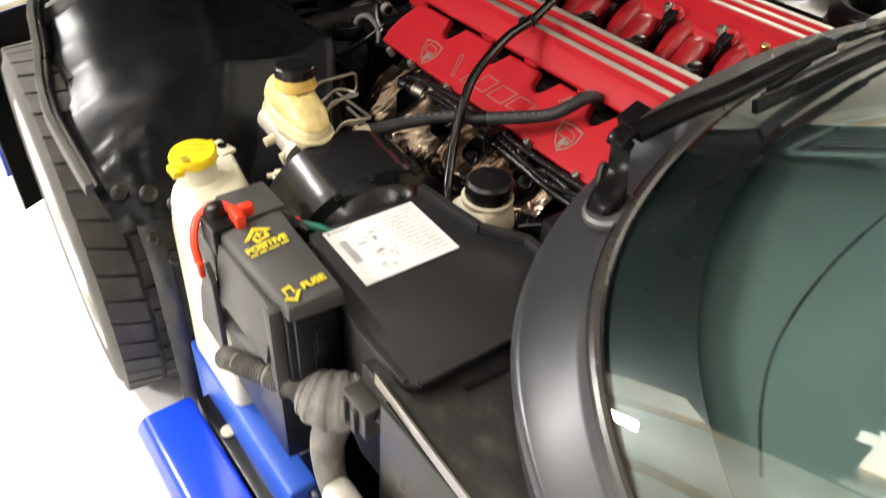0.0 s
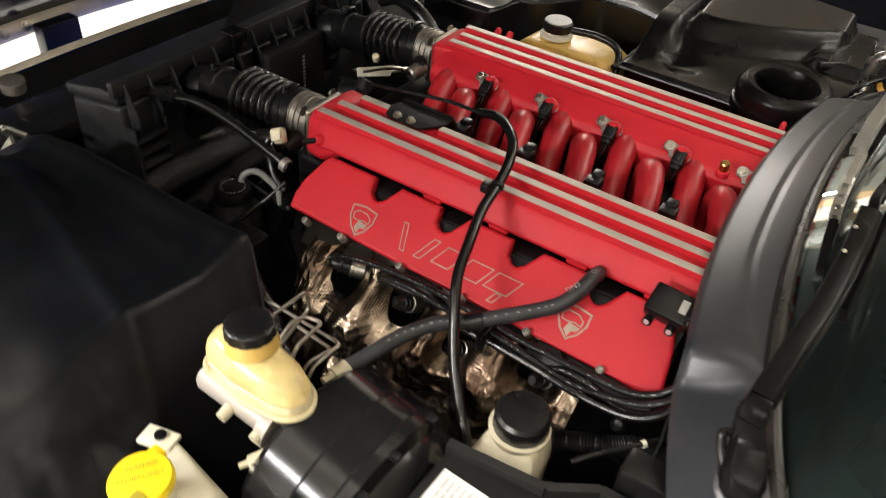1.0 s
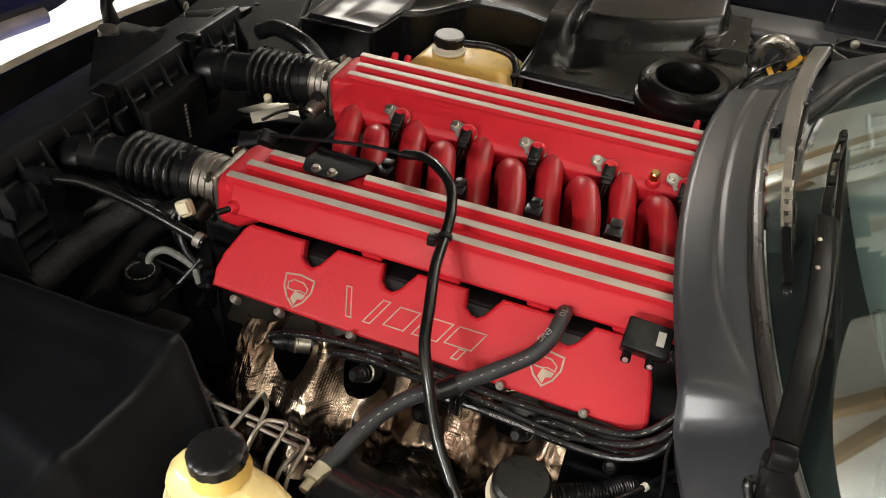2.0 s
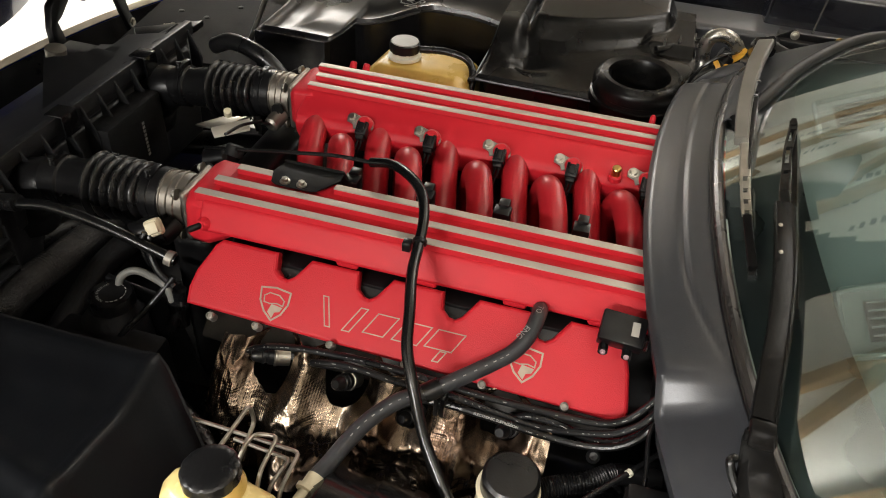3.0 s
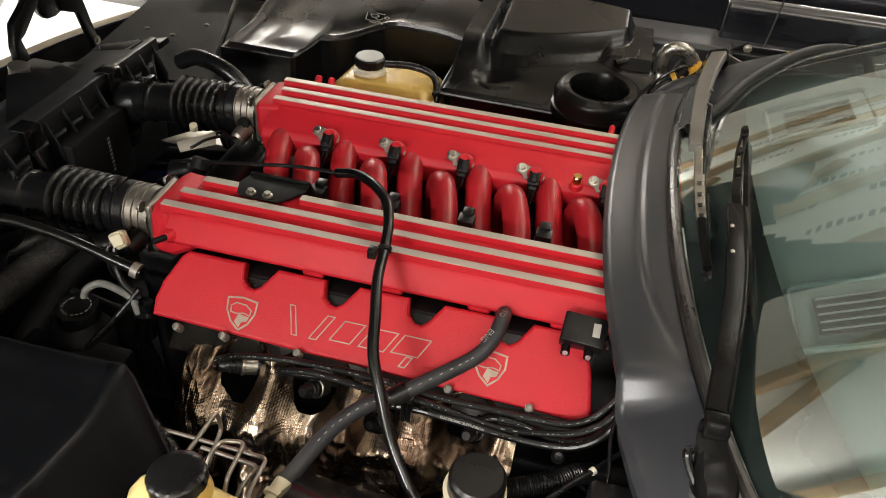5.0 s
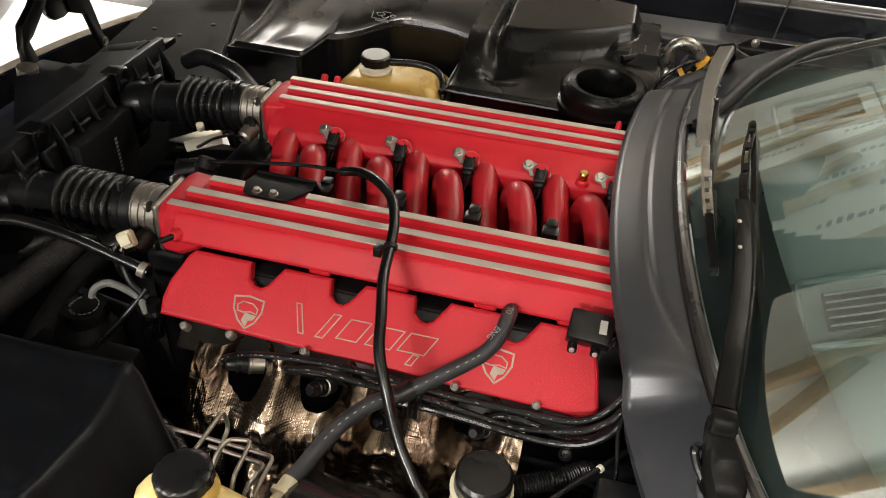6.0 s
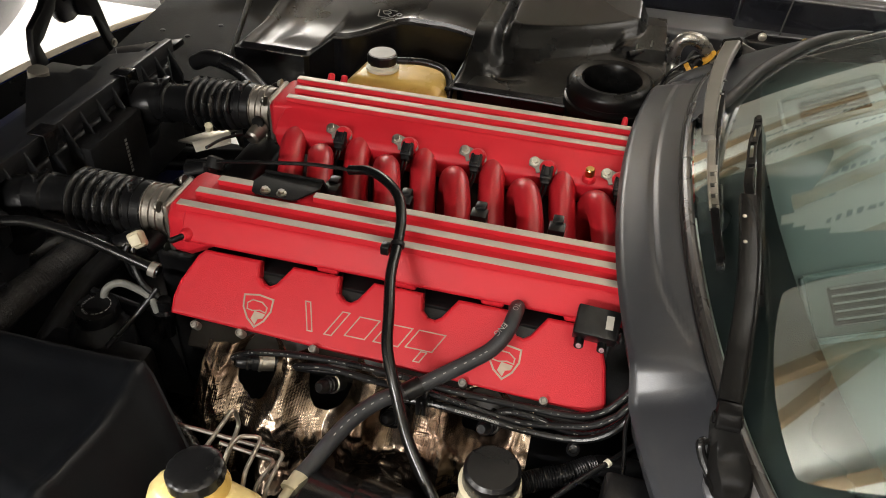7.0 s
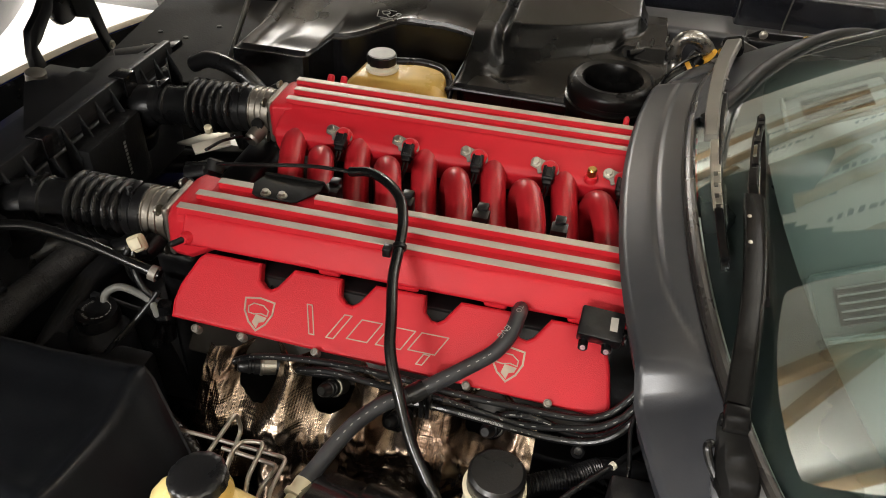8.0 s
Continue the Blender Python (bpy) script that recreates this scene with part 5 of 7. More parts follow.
for i in range(14):
    y = -0.29 + i * 0.048
    part("rib", prism([(-0.682, 0.746), (-0.682, 0.62), (-0.662, 0.64), (-0.655, 0.685)], "y", y, y + 0.004, 0.001, 1), AIRBOX, airbox)
    part("pocket_rib", prism([(-0.692, 0.748), (-0.692, 0.718), (-0.735, 0.720)], "y", y, y + 0.004, 0.001, 1), AIRBOX, airbox)
for y in (-0.06, 0.17):
    part("snap_clip", join(box(-0.700, -0.668, y, y + 0.036, 0.750, 0.754, 0.0015), box(-0.672, -0.667, y, y + 0.036, 0.715, 0.753, 0.0015)), GLOSS, airbox)
part("outlet_box", box(-0.685, -0.640, 0.00, 0.16, 0.56, 0.70, 0.008), DARKWALL, airbox)
for y in (-0.30,):
    part("ladder_rib", join(*[box(-0.680, -0.652, y, y + 0.06, 0.54 + k * 0.026, 0.545 + k * 0.026, 0.001) for k in range(5)], box(-0.680, -0.654, y - 0.004, y, 0.53, 0.67, 0.001), box(-0.680, -0.654, y + 0.06, y + 0.064, 0.53, 0.67, 0.001)), AIRBOX, airbox)
part("part_mark", join(*[box(-0.6395, -0.639, 0.090, 0.0965, 0.60 + k * 0.008, 0.6052 + k * 0.008, 0) for k in range(9)]), PALE, airbox, "pale moulded print bars", kind="stuff")

single("radiator_hose", tube([(-0.80, -0.20, 0.50), (-0.70, -0.13, 0.56), (-0.62, -0.03, 0.57), (-0.52, 0.03, 0.54), (-0.40, 0.05, 0.50)], 0.036, 20), RUBBER, "thick black radiator hose with woven sleeve", "hose")
radiator = thing("radiator", (-0.89, CY, 0.20), "black radiator ahead of the air box", "radiator")
part("core", box(-0.915, -0.865, -0.32, 0.38, 0.24, 0.58, 0.003), PLASTIC, radiator)
part("top_tank", box(-0.925, -0.855, -0.35, 0.41, 0.58, 0.62, 0.008), PLASTIC, radiator)
part("bottom_tank", box(-0.925, -0.855, -0.35, 0.41, 0.20, 0.24, 0.008), PLASTIC, radiator)
single("radiator_shroud", prism([(-1.0, 0.60), (-0.82, 0.63), (-0.82, 0.60), (-1.0, 0.57)], "y", -0.40, 0.46, 0.004), PLASTIC, "black radiator shroud across the nose", "shroud")
single("deflector_plate", sheet(lambda u, v: Vector((-0.745, -0.02 + 0.42 * v, 0.716)).lerp(Vector((-0.905 + 0.125 * v + 0.004 * math.sin(v * 34), 0.185 + 0.13 * v + 0.006 * math.sin(v * 27), 0.703)), u), 8, 60, 0.003), PLASTIC, "black wavy-edged rubber deflector over the nose", "deflector")
single("nose_baffle", prism([(-0.80, 0.33), (-0.72, 0.42), (-0.72, 0.46), (-0.83, 0.37)], "z", 0.690, 0.705, 0.003), PLASTIC, "black pointed baffle beside the air box", "baffle")


def fascia_edge(y):
    d = abs(y - CY)
    return -1.20 + 0.10 * d ** 2 + 0.12 * d ** 4


fascia = thing("front_fascia", (-1.2, CY, 0.2), "front bumper shell with raw beige upper edge", "bumper")
part("inner_skin", sheet(lambda u, v: Vector((fascia_edge(-0.9 + 1.86 * v) + 0.10 * u, -0.9 + 1.86 * v, 0.550 - 0.40 * u)), 6, 50, 0.004), PLASTIC, fascia)
part("edge_flange", sheet(lambda u, v: Vector((fascia_edge(-0.9 + 1.86 * v) - 0.030 + 0.030 * u, -0.9 + 1.86 * v, 0.553 + 0.010 * math.sin(u * 3))), 4, 50, 0.004), BEIGE, fascia, "raw beige composite flange")
part("outer_skin", sheet(lambda u, v: Vector((fascia_edge(-0.9 + 1.86 * v) - 0.026 - 0.07 * math.sin(u * 1.6), -0.9 + 1.86 * v, 0.551 - 0.42 * u)), 8, 50, 0.004), BLUE, fascia, "blue painted outer skin")


def hinge(sgn):
    Y = lambda d: CY + sgn * d
    h = thing("hood_hinge", (-1.0, Y(0.42), 0.55), "black bent steel bonnet hinge frame", "hinge", "bonnet hinges")
    part("leg", prism([(Y(0.374), 0.60), (Y(0.374), 0.641), (Y(0.389), 0.690), (Y(0.434), 0.717), (Y(0.466), 0.745), (Y(0.52), 0.86), (Y(0.56), 0.86), (Y(0.478), 0.705), (Y(0.417), 0.657), (Y(0.401), 0.650), (Y(0.413), 0.60)], "x", -1.092, -1.072, 0.004), PLASTIC, h)
    part("hub", prism([(Y(0.472), 0.735), (Y(0.485), 0.694), (Y(0.488), 0.676), (Y(0.502), 0.660), (Y(0.533), 0.657), (Y(0.552), 0.662), (Y(0.60), 0.70), (Y(0.56), 0.84), (Y(0.52), 0.84)], "x", -1.098, -1.076, 0.005), PLASTIC, h)
    part("leg", prism([(Y(0.540), 0.75), (Y(0.55), 0.664), (Y(0.603), 0.641), (Y(0.618), 0.591), (Y(0.655), 0.490), (Y(0.69), 0.490), (Y(0.650), 0.580), (Y(0.633), 0.655), (Y(0.60), 0.76)], "x", -1.086, -1.070, 0.004), PLASTIC, h)
    part("pivot_bolt", bolt((-1.070, Y(0.648), 0.555), (1, 0, 0), 0.008, 0.006), STEEL, h)
    part("foot", box(-1.10, -0.90, Y(0.40) - 0.05, Y(0.40) + 0.05, 0.50, 0.585, 0.006), PLASTIC, h)
    part("bush", lathe([(0, 0.022), (0.022, 0.022), (0.023, 0.008)], (-1.03, Y(0.32), 0.610), (0.2, 0, 1), 24), ALU, h)
    part("latch", join(flat_bar([(-0.86, Y(0.42), 0.60), (-0.83, Y(0.45), 0.66), (-0.78, Y(0.44), 0.66)], 0.02, 0.006), flat_bar([(-0.84, Y(0.48), 0.60), (-0.80, Y(0.46), 0.655)], 0.02, 0.006)), STEEL, h)


hinge(-1)
hinge(1)


def hood_shape(u, v):
    """The underside of the raised clamshell; its wings reach further back than its middle."""
    y = CY - 0.95 + 1.90 * v
    d = abs(y - CY)
    k = min(max((d - 0.42) / 0.20, 0), 1)
    reach = 1.0 + 0.22 * k * k * (3 - 2 * k) - 0.55 * max(d - 0.82, 0)
    low = 0.545 + 2.2 * max(d - 0.45, 0) ** 2
    s = u * reach
    drop = 1.1 * max(d - 0.66, 0) ** 1.6 * min(s * 3, 1)
    bulge = 0.15 * math.sin(math.pi * min(s, 1))
    return Vector((-1.42 + 0.25 * d ** 2 + 1.32 * s - 0.7 * bulge + 0.7 * drop, y, low + (1.82 - 0.50) * s * (1 - 0.0 * d) + 0.7 * bulge - 0.7 * drop - (low - 0.50) * s))


hood = thing("clamshell_bonnet", (-1.6, CY, 0.5), "dark clamshell bonnet tipped open over the nose", "bonnet")
shell = sheet(hood_shape, 48, 80, 0)


def arch_gone(c):
    """Inside the wheel arch opening of a raised wing."""
    d, s = abs(c.y - CY), (c.x + c.z + 0.695) / 2.64
    return d > 0.745 and s > 0.93 and ((min(d, 0.83) - 0.83) / 0.085) ** 2 + ((min(s, 1.02) - 1.02) / 0.09) ** 2 < 1


bmesh.ops.delete(shell, geom=[f for f in shell.faces if arch_gone(f.calc_center_median())], context="FACES")
bmesh.ops.solidify(shell, geom=shell.faces[:], thickness=0.006)
part("shell", shell, BODY, hood, angle=70)
# Wing sides, out of view, sized to darken part of the windscreen reflection.
for v in (0.0, 1.0):
    def skirt(a, b):
        s = 0.55 + 0.275 * a
        depth = (0.04 + 0.255 * min(1, a / 0.22)) * math.sqrt(max(0, 1 - max(0, (a - 0.92) / 0.08) ** 2 * 0.8))
        p = hood_shape(s, v)
        return p + Vector((0.7071, 0, -0.7071)) * depth * b

    part("wing_side", sheet(skirt, 30, 8, 0.006), BODY, hood, "assumed dark painted wing side, out of view", angle=70)
part("lower_tube", tube([hood_shape(0, v) + Vector((0.015, 0, 0.0)) for v in (0.26, 0.34, 0.42, 0.5, 0.58, 0.66, 0.74)], 0.022, 14), BEIGE, hood, "beige lower frame tube with bolts")
for v in (0.40, 0.43, 0.46):
    p = hood_shape(0, v)
    part("bolt", bolt(p + Vector((0.036, 0, 0.008)), (1, 0, 0.4), 0.009, 0.006), PIPE, hood)
part("bracket", box(-1.37, -1.33, -0.04, 0.06, 0.42, 0.56, 0.005), PLASTIC, hood)
# ---- far side of the bay ----
def blower_top(u, v):
    """The moulded lid: a shelf, a raised hump with a crisp front face, a low lobe and a side pod."""
    x, y = -0.112 + 0.422 * u, 0.437 + 0.39 * v
    crest = 0.617 + 1.8 * (x + 0.024) ** 2
    face = 0.5 * min(max((y - crest + 0.085) / 0.085, 0), 1) + 0.5 * rise(crest - 0.085, crest, y)
    ridge = rise(-0.062, -0.022, x)
    end = 1 - rise(0.236, 0.276, x)
    hump = (0.072 + 0.10 * max(y - crest, 0)) * face * ridge * end
    lobe = 0.066 * rise(0.435, 0.60, y) * min(max((x + 0.112) / 0.016, 0), 1) * (1 - ridge * 0.6)
    pod = 0.045 * rise(0.605, 0.640, y) * rise(0.17, 0.215, x) * (1 - rise(0.300, 0.310, x))
    top = max(hump, lobe, pod)
    rest = sorted((hump, lobe, pod))[1]
    z = 0.703 + top + 0.006 * math.exp(-((top - rest) / 0.008) ** 2) * min(rest / 0.01, 1)
    z -= 0.014 * math.exp(-((x + 0.020) / 0.050) ** 2 - ((y - 0.505) / 0.026) ** 2)
    z -= 0.008 * (1 - rise(0, 0.02, v)) + 0.008 * (1 - rise(0, 0.02, u))
    return Vector((x, y, z))


BLOWER = mat("satin_black_moulding", (0.0045, 0.0044, 0.0043), 0.27, 0, 0.25, 6, 350, 0.06, spec=0.18)
blower = thing("heater_blower_box", (0.11, 0.60, 0.56), "black moulded heater box with a round rubber inlet", "heater box")
part("lid", sheet(blower_top, 130, 110, 0.003), BLOWER, blower, angle=28)
part("lower_shell", prism([(-0.098, 0.452), (-0.088, 0.443), (0.290, 0.443), (0.304, 0.46), (0.304, 0.82), (-0.105, 0.82), (-0.105, 0.46)], "z", 0.56, 0.694, 0.004, 2), BLOWER, blower)
part("flange", tube([(-0.108, 0.80, 0.693), (-0.112, 0.46, 0.693), (-0.102, 0.440, 0.693), (0.10, 0.435, 0.693), (0.20, 0.434, 0.688)], 0.0045, 8), PLASTIC, blower, "thin rolled joint flange")
inlet = part("inlet_collar", lathe([(-0.07, 0.080), (-0.026, 0.081), (-0.024, 0.086), (-0.008, 0.086), (-0.006, 0.082), (0.002, 0.081), (0.004, 0.084), (0.018, 0.085), (0.028, 0.080), (0.034, 0.070), (0.031, 0.058), (0.022, 0.053), (0.0, 0.052), (-0.10, 0.050)], (0.201, 0.438, 0.733), (0, -0.05, 1), 48, False), BLOWER, blower, "fat round rubber inlet collar")
part("inlet_floor", lathe([(-0.098, 0.051), (-0.096, 0.0005)], (0.201, 0.438, 0.733), (0, -0.05, 1), 32, False), PLASTIC, blower)
part("snap_strip", flat_bar([(0.225, 0.615, 0.742), (0.27, 0.655, 0.742), (0.312, 0.70, 0.742)], 0.010, 0.010), GLOSS, blower)
for k in range(3):
    part("snap_pin", lathe([(0, 0.0022), (0.016, 0.0015)], (0.240 + k * 0.03, 0.628 + k * 0.028, 0.745), (0, 0, 1), 8), STEEL, blower)

tank = thing("coolant_tank", (-0.235, 0.46, 0.58), "yellowed translucent coolant tank with a grey cap", "coolant tank")
part("body", bevel_all(loft([[(-0.338, 0.392, z0), (-0.118, 0.392, z0), (-0.114, 0.53, z0), (-0.322, 0.53, z0)] for z0 in (0.58, 0.675)] + [[(-0.316, 0.412, 0.700), (-0.145, 0.412, 0.696), (-0.135, 0.52, 0.696), (-0.305, 0.52, 0.702)]]), 0.016, 3, 20), AMBER, tank)
part("fill_neck", lathe([(0, 0.034), (0.006, 0.034), (0.008, 0.026), (0.022, 0.026)], (-0.266, 0.462, 0.702), (0, 0, 1), 28), MILK, tank)
cap = part("cap", lathe([(0, 0.030), (0.003, 0.031), (0.017, 0.031), (0.019, 0.029), (0.020, 0.022), (0.018, 0.020), (0.0185, 0.0005)], (-0.266, 0.462, 0.716), (0, 0, 1), 40, True, 4, 0.05), RUBBER, tank)
part("cap_disc", lathe([(0, 0.028), (0.002, 0.027), (0.0025, 0.018)], (-0.266, 0.462, 0.7355), (0, 0, 1), 32), mat("grey_cap_top", (0.42, 0.42, 0.40), 0.5), cap, "pale grey printed cap top")
part("overflow_hose", tube([(-0.235, 0.465, 0.722), (-0.18, 0.475, 0.722), (-0.135, 0.472, 0.712), (-0.118, 0.45, 0.685), (-0.122, 0.42, 0.63)], 0.0075, 12), RUBBER, tank)

# fittings behind the heater box
fit_set = thing("heater_pipes", (0.34, 0.58, 0.68), "bent silver heater pipe with orange clips and dark hoses", "pipes")
part("silver_pipe", tube([(0.322, 0.55, 0.70), (0.317, 0.58, 0.745), (0.314, 0.58, 0.779), (0.323, 0.58, 0.800), (0.343, 0.58, 0.806), (0.365, 0.58, 0.796), (0.383, 0.58, 0.770), (0.388, 0.58, 0.74)], 0.0135, 16), mat("tarnished_chrome", (0.27, 0.26, 0.24), 0.28, 0.9, 0.3, 60), fit_set)
part("union", join(lathe([(0, 0.019), (0.012, 0.019), (0.014, 0.015), (0.030, 0.014)], (0.350, 0.57, 0.748), (0.5, 0, 0.85), 18), lathe([(0, 0.012), (0.02, 0.010)], (0.362, 0.57, 0.768), (-0.8, 0, 0.5), 14)), PLASTIC, fit_set, "black quick-fit union")
ORANGE = mat("orange_clip", (0.70, 0.36, 0.04), 0.45)
for q, d in (((0.345, 0.555, 0.748), (0.75, 0.1, 0.6)), ((0.372, 0.575, 0.776), (0.7, 0.0, -0.7))):
    part("orange_clip", join(lathe([(0, 0.018), (0.009, 0.018)], q, d, 16), lathe([(0.003, 0.005), (0.006, 0.005)], Vector(q) + Vector((0.012, -0.01, 0.012)), (0.4, -0.8, 0.4), 10)), ORANGE, fit_set, "orange plastic clip")
part("hose", tube([(0.295, 0.49, 0.65), (0.307, 0.52, 0.690), (0.318, 0.52, 0.717), (0.340, 0.52, 0.742), (0.368, 0.525, 0.758), (0.400, 0.535, 0.768)], 0.0155, 16), HOSE, fit_set)
part("hose", tube([(0.275, 0.47, 0.66), (0.290, 0.50, 0.695), (0.310, 0.54, 0.725), (0.345, 0.56, 0.745)], 0.011, 12), RUBBER, fit_set)
part("wire", tube([(0.290, 0.49, 0.70), (0.296, 0.50, 0.730), (0.303, 0.50, 0.756), (0.320, 0.50, 0.780), (0.343, 0.51, 0.794), (0.365, 0.54, 0.79)], 0.0032, 8), RUBBER, fit_set)
part("bracket", join(prism([(0.398, 0.790), (0.402, 0.802), (0.425, 0.812), (0.450, 0.800), (0.482, 0.788), (0.470, 0.776), (0.430, 0.784)], "y", 0.595, 0.599, 0.001, 1), box(0.405, 0.475, 0.560, 0.600, 0.776, 0.781, 0.002)), mat("worn_zinc_plate", (0.20, 0.195, 0.185), 0.32, 0.8, 0.3, 60), fit_set, "worn bare metal bracket")
catch = thing("scuttle_bracket", (0.51, 0.66, 0.77), "black steel scuttle bracket with pale bolts", "bracket")
part("plate", join(prism([(0.448, 0.790), (0.455, 0.797), (0.480, 0.812), (0.492, 0.804), (0.575, 0.806), (0.585, 0.796), (0.575, 0.790)], "y", 0.655, 0.660, 0.001, 1), box(0.455, 0.58, 0.640, 0.700, 0.768, 0.792, 0.003)), PLASTIC, catch)
for x in (0.482, 0.565):
    part("bolt", bolt((x, 0.654, 0.800), (0, -1, 0.1), 0.006, 0.005), BRASS if x > 0.5 else STEEL, catch)
# a rod added where the parked car's door edge line runs
single("aerial", tube([(0.52, 0.70, 0.77), (0.60, 0.95, 1.05)], 0.002, 8), GLOSS, "thin black rod in place of the parked car's door edge", "aerial")

# ---- near front: steering reservoir, pipes ----
ps = thing("steering_fluid_tank", (-0.455, -0.288, 0.45), "black power steering fluid tank with printed cap", "fluid tank")
part("tank", lathe([(0, 0.045), (0.10, 0.048), (0.145, 0.047), (0.160, 0.036), (0.172, 0.028)], (-0.455, -0.288, 0.45), (0, -0.02, 1), 32), DARKWALL, ps)
part("cap", lathe([(0, 0.031), (0.014, 0.031), (0.018, 0.029), (0.019, 0.0005)], (-0.452, -0.286, 0.624), (0, -0.05, 1), 40, True, 4, 0.04), PLASTIC, ps)
for k, ch in enumerate("POWER STEERING"):
    if ch != " ":
        a = radians(262 - k * 9.5)
        lettering(ch, 0.0050, facing((-0.450 + 0.0190 * math.cos(a), -0.287 + 0.0190 * math.sin(a), 0.6440), (math.sin(a), -math.cos(a), 0), (0, -0.05, 1)), ps)
part("printed_arc", join(*[tube([(-0.450 + 0.0190 * math.cos(radians(b + d)), -0.287 + 0.0190 * math.sin(radians(b + d)), 0.6440) for d in (0, 6, 12)], 0.0007, 6, 2) for b in (-80, -62, -44, -20, 0, 20, 44, 66)]), PALE, ps, "pale printed arc", kind="stuff")
part("mount", box(-0.52, -0.36, -0.34, -0.30, 0.44, 0.60, 0.008), DARKWALL, ps)
single("power_steering_pump_bracket", prism([(-0.56, 0.42), (-0.36, 0.42), (-0.40, 0.60), (-0.50, 0.62)], "y", -0.24, -0.23, 0.003), DARKWALL, "black steel bracket behind the steering tank", "bracket")
pipe1 = thing("coolant_pipe", (-0.5, -0.24, 0.68), "long glossy black coolant pipe with rubber ends", "pipe")
part("pipe", tube([(-0.640, -0.238, 0.716), (-0.60, -0.24, 0.727), (-0.555, -0.24, 0.733), (-0.478, -0.242, 0.724), (-0.40, -0.245, 0.704), (-0.365, -0.246, 0.694)], 0.008, 14), TUBE, pipe1)
part("rubber_end", tube([(-0.70, -0.23, 0.700), (-0.66, -0.234, 0.712), (-0.612, -0.239, 0.725)], 0.0125, 14), RUBBER, pipe1)
part("clamp", lathe([(0, 0.0112), (0.010, 0.0112)], (-0.378, -0.246, 0.697), (1, 0, -0.28), 18), CLAMP, pipe1)
single("steering_hose", tube([(-0.453, -0.270, 0.628), (-0.449, -0.263, 0.653), (-0.432, -0.252, 0.661), (-0.403, -0.255, 0.660), (-0.377, -0.262, 0.654), (-0.366, -0.268, 0.625)], 0.0056, 14), mat("grey_hose", (0.17, 0.17, 0.155), 0.5), "short grey steering return hose", "hose")
single("coolant_fitting", join(lathe([(0, 0.014), (0.030, 0.014), (0.034, 0.017), (0.042, 0.017), (0.046, 0.012), (0.060, 0.011)], (-0.366, -0.264, 0.590), (0.05, 0.15, 1), 20), lathe([(0, 0.009), (0.022, 0.008)], (-0.366, -0.272, 0.605), (0.2, -0.9, 0.1), 14)), GLOSS, "black coolant fitting at the front of the head", "fitting")
single("thin_hose", tube([(-0.369, -0.253, 0.668), (-0.380, -0.266, 0.652), (-0.400, -0.291, 0.626), (-0.423, -0.319, 0.600), (-0.44, -0.34, 0.57)], 0.0045, 12), RUBBER, "thin black hose beside the steering tank", "hose")
wire_set = thing("sensor_wire", (-0.41, -0.24, 0.68), "taped black sensor wire below the connector", "wire")
part("wire", tube([(-0.412, -0.228, 0.715), (-0.410, -0.238, 0.702), (-0.401, -0.249, 0.690), (-0.388, -0.256, 0.672), (-0.368, -0.257, 0.655)], 0.0052, 10), RUBBER, wire_set)
single("vacuum_canister", lathe([(0, 0.019), (0.035, 0.019), (0.04, 0.014)], (-0.43, -0.035, 0.715), (0.6, 0.1, 0.2), 24), PLASTIC, "glossy black vacuum canister between the throttle bodies", "canister")
single("bare_metal_plate", prism([(-0.63, 0.235), (-0.56, 0.33), (-0.535, 0.32), (-0.585, 0.235)], "z", 0.585, 0.590, 0.001), STEEL, "small bare metal plate in front of the engine", "plate")
single("front_cover", box(-0.44, -0.36, -0.16, 0.22, 0.30, 0.66, 0.02, 3), PLASTIC, "dark front cover of the engine", "engine cover")
single("branch_hose", tube([(-0.60, 0.30, 0.735), (-0.555, 0.29, 0.755), (-0.49, 0.275, 0.745), (-0.44, 0.27, 0.70), (-0.42, 0.27, 0.64)], 0.016, 14), RUBBER, "black branch hose beside the far duct", "hose")
single("prop_rod", tube([(-0.681, 0.56, 0.60), (-0.603, 0.57, 0.78), (-0.52, 0.59, 1.0)], 0.006, 10), STEEL, "thin bonnet prop rod beside the far liner", "rod")
decal = thing("liner_decal", (-0.33, 0.72, 0.715), "small white line drawing printed on the arch liner", "decal")
for pts in ((((-0.362, 0.743), (-0.352, 0.695))), ((-0.362, 0.743), (-0.318, 0.738)), ((-0.352, 0.695), (-0.312, 0.690)), ((-0.350, 0.728), (-0.340, 0.712), (-0.328, 0.722), (-0.338, 0.733), (-0.350, 0.728)), ((-0.334, 0.712), (-0.322, 0.700), (-0.316, 0.714)), ((-0.310, 0.728), (-0.302, 0.722), (-0.306, 0.712), (-0.314, 0.718), (-0.310, 0.728)), ((-0.340, 0.684), (-0.306, 0.680))):
    part("print_line", tube([(x, y, 0.7165) for x, y in pts], 0.0011, 6, 3), PALE, decal)

tag = thing("metal_tab", (-0.46, 0.09, 0.69), "pale bare metal tab between the throttle bodies", "metal tab")
part("plate", prism([(-0.492, 0.078), (-0.472, 0.054), (-0.428, 0.098), (-0.446, 0.132)], "z", 0.694, 0.698, 0.001), mat("pale_bare_metal", (0.62, 0.58, 0.50), 0.45, 0.3), tag)
part("stud", lathe([(0, 0.007), (0.012, 0.007), (0.014, 0.004)], (-0.489, 0.134, 0.694), (0.2, -0.4, 1), 14), CREAM, tag)

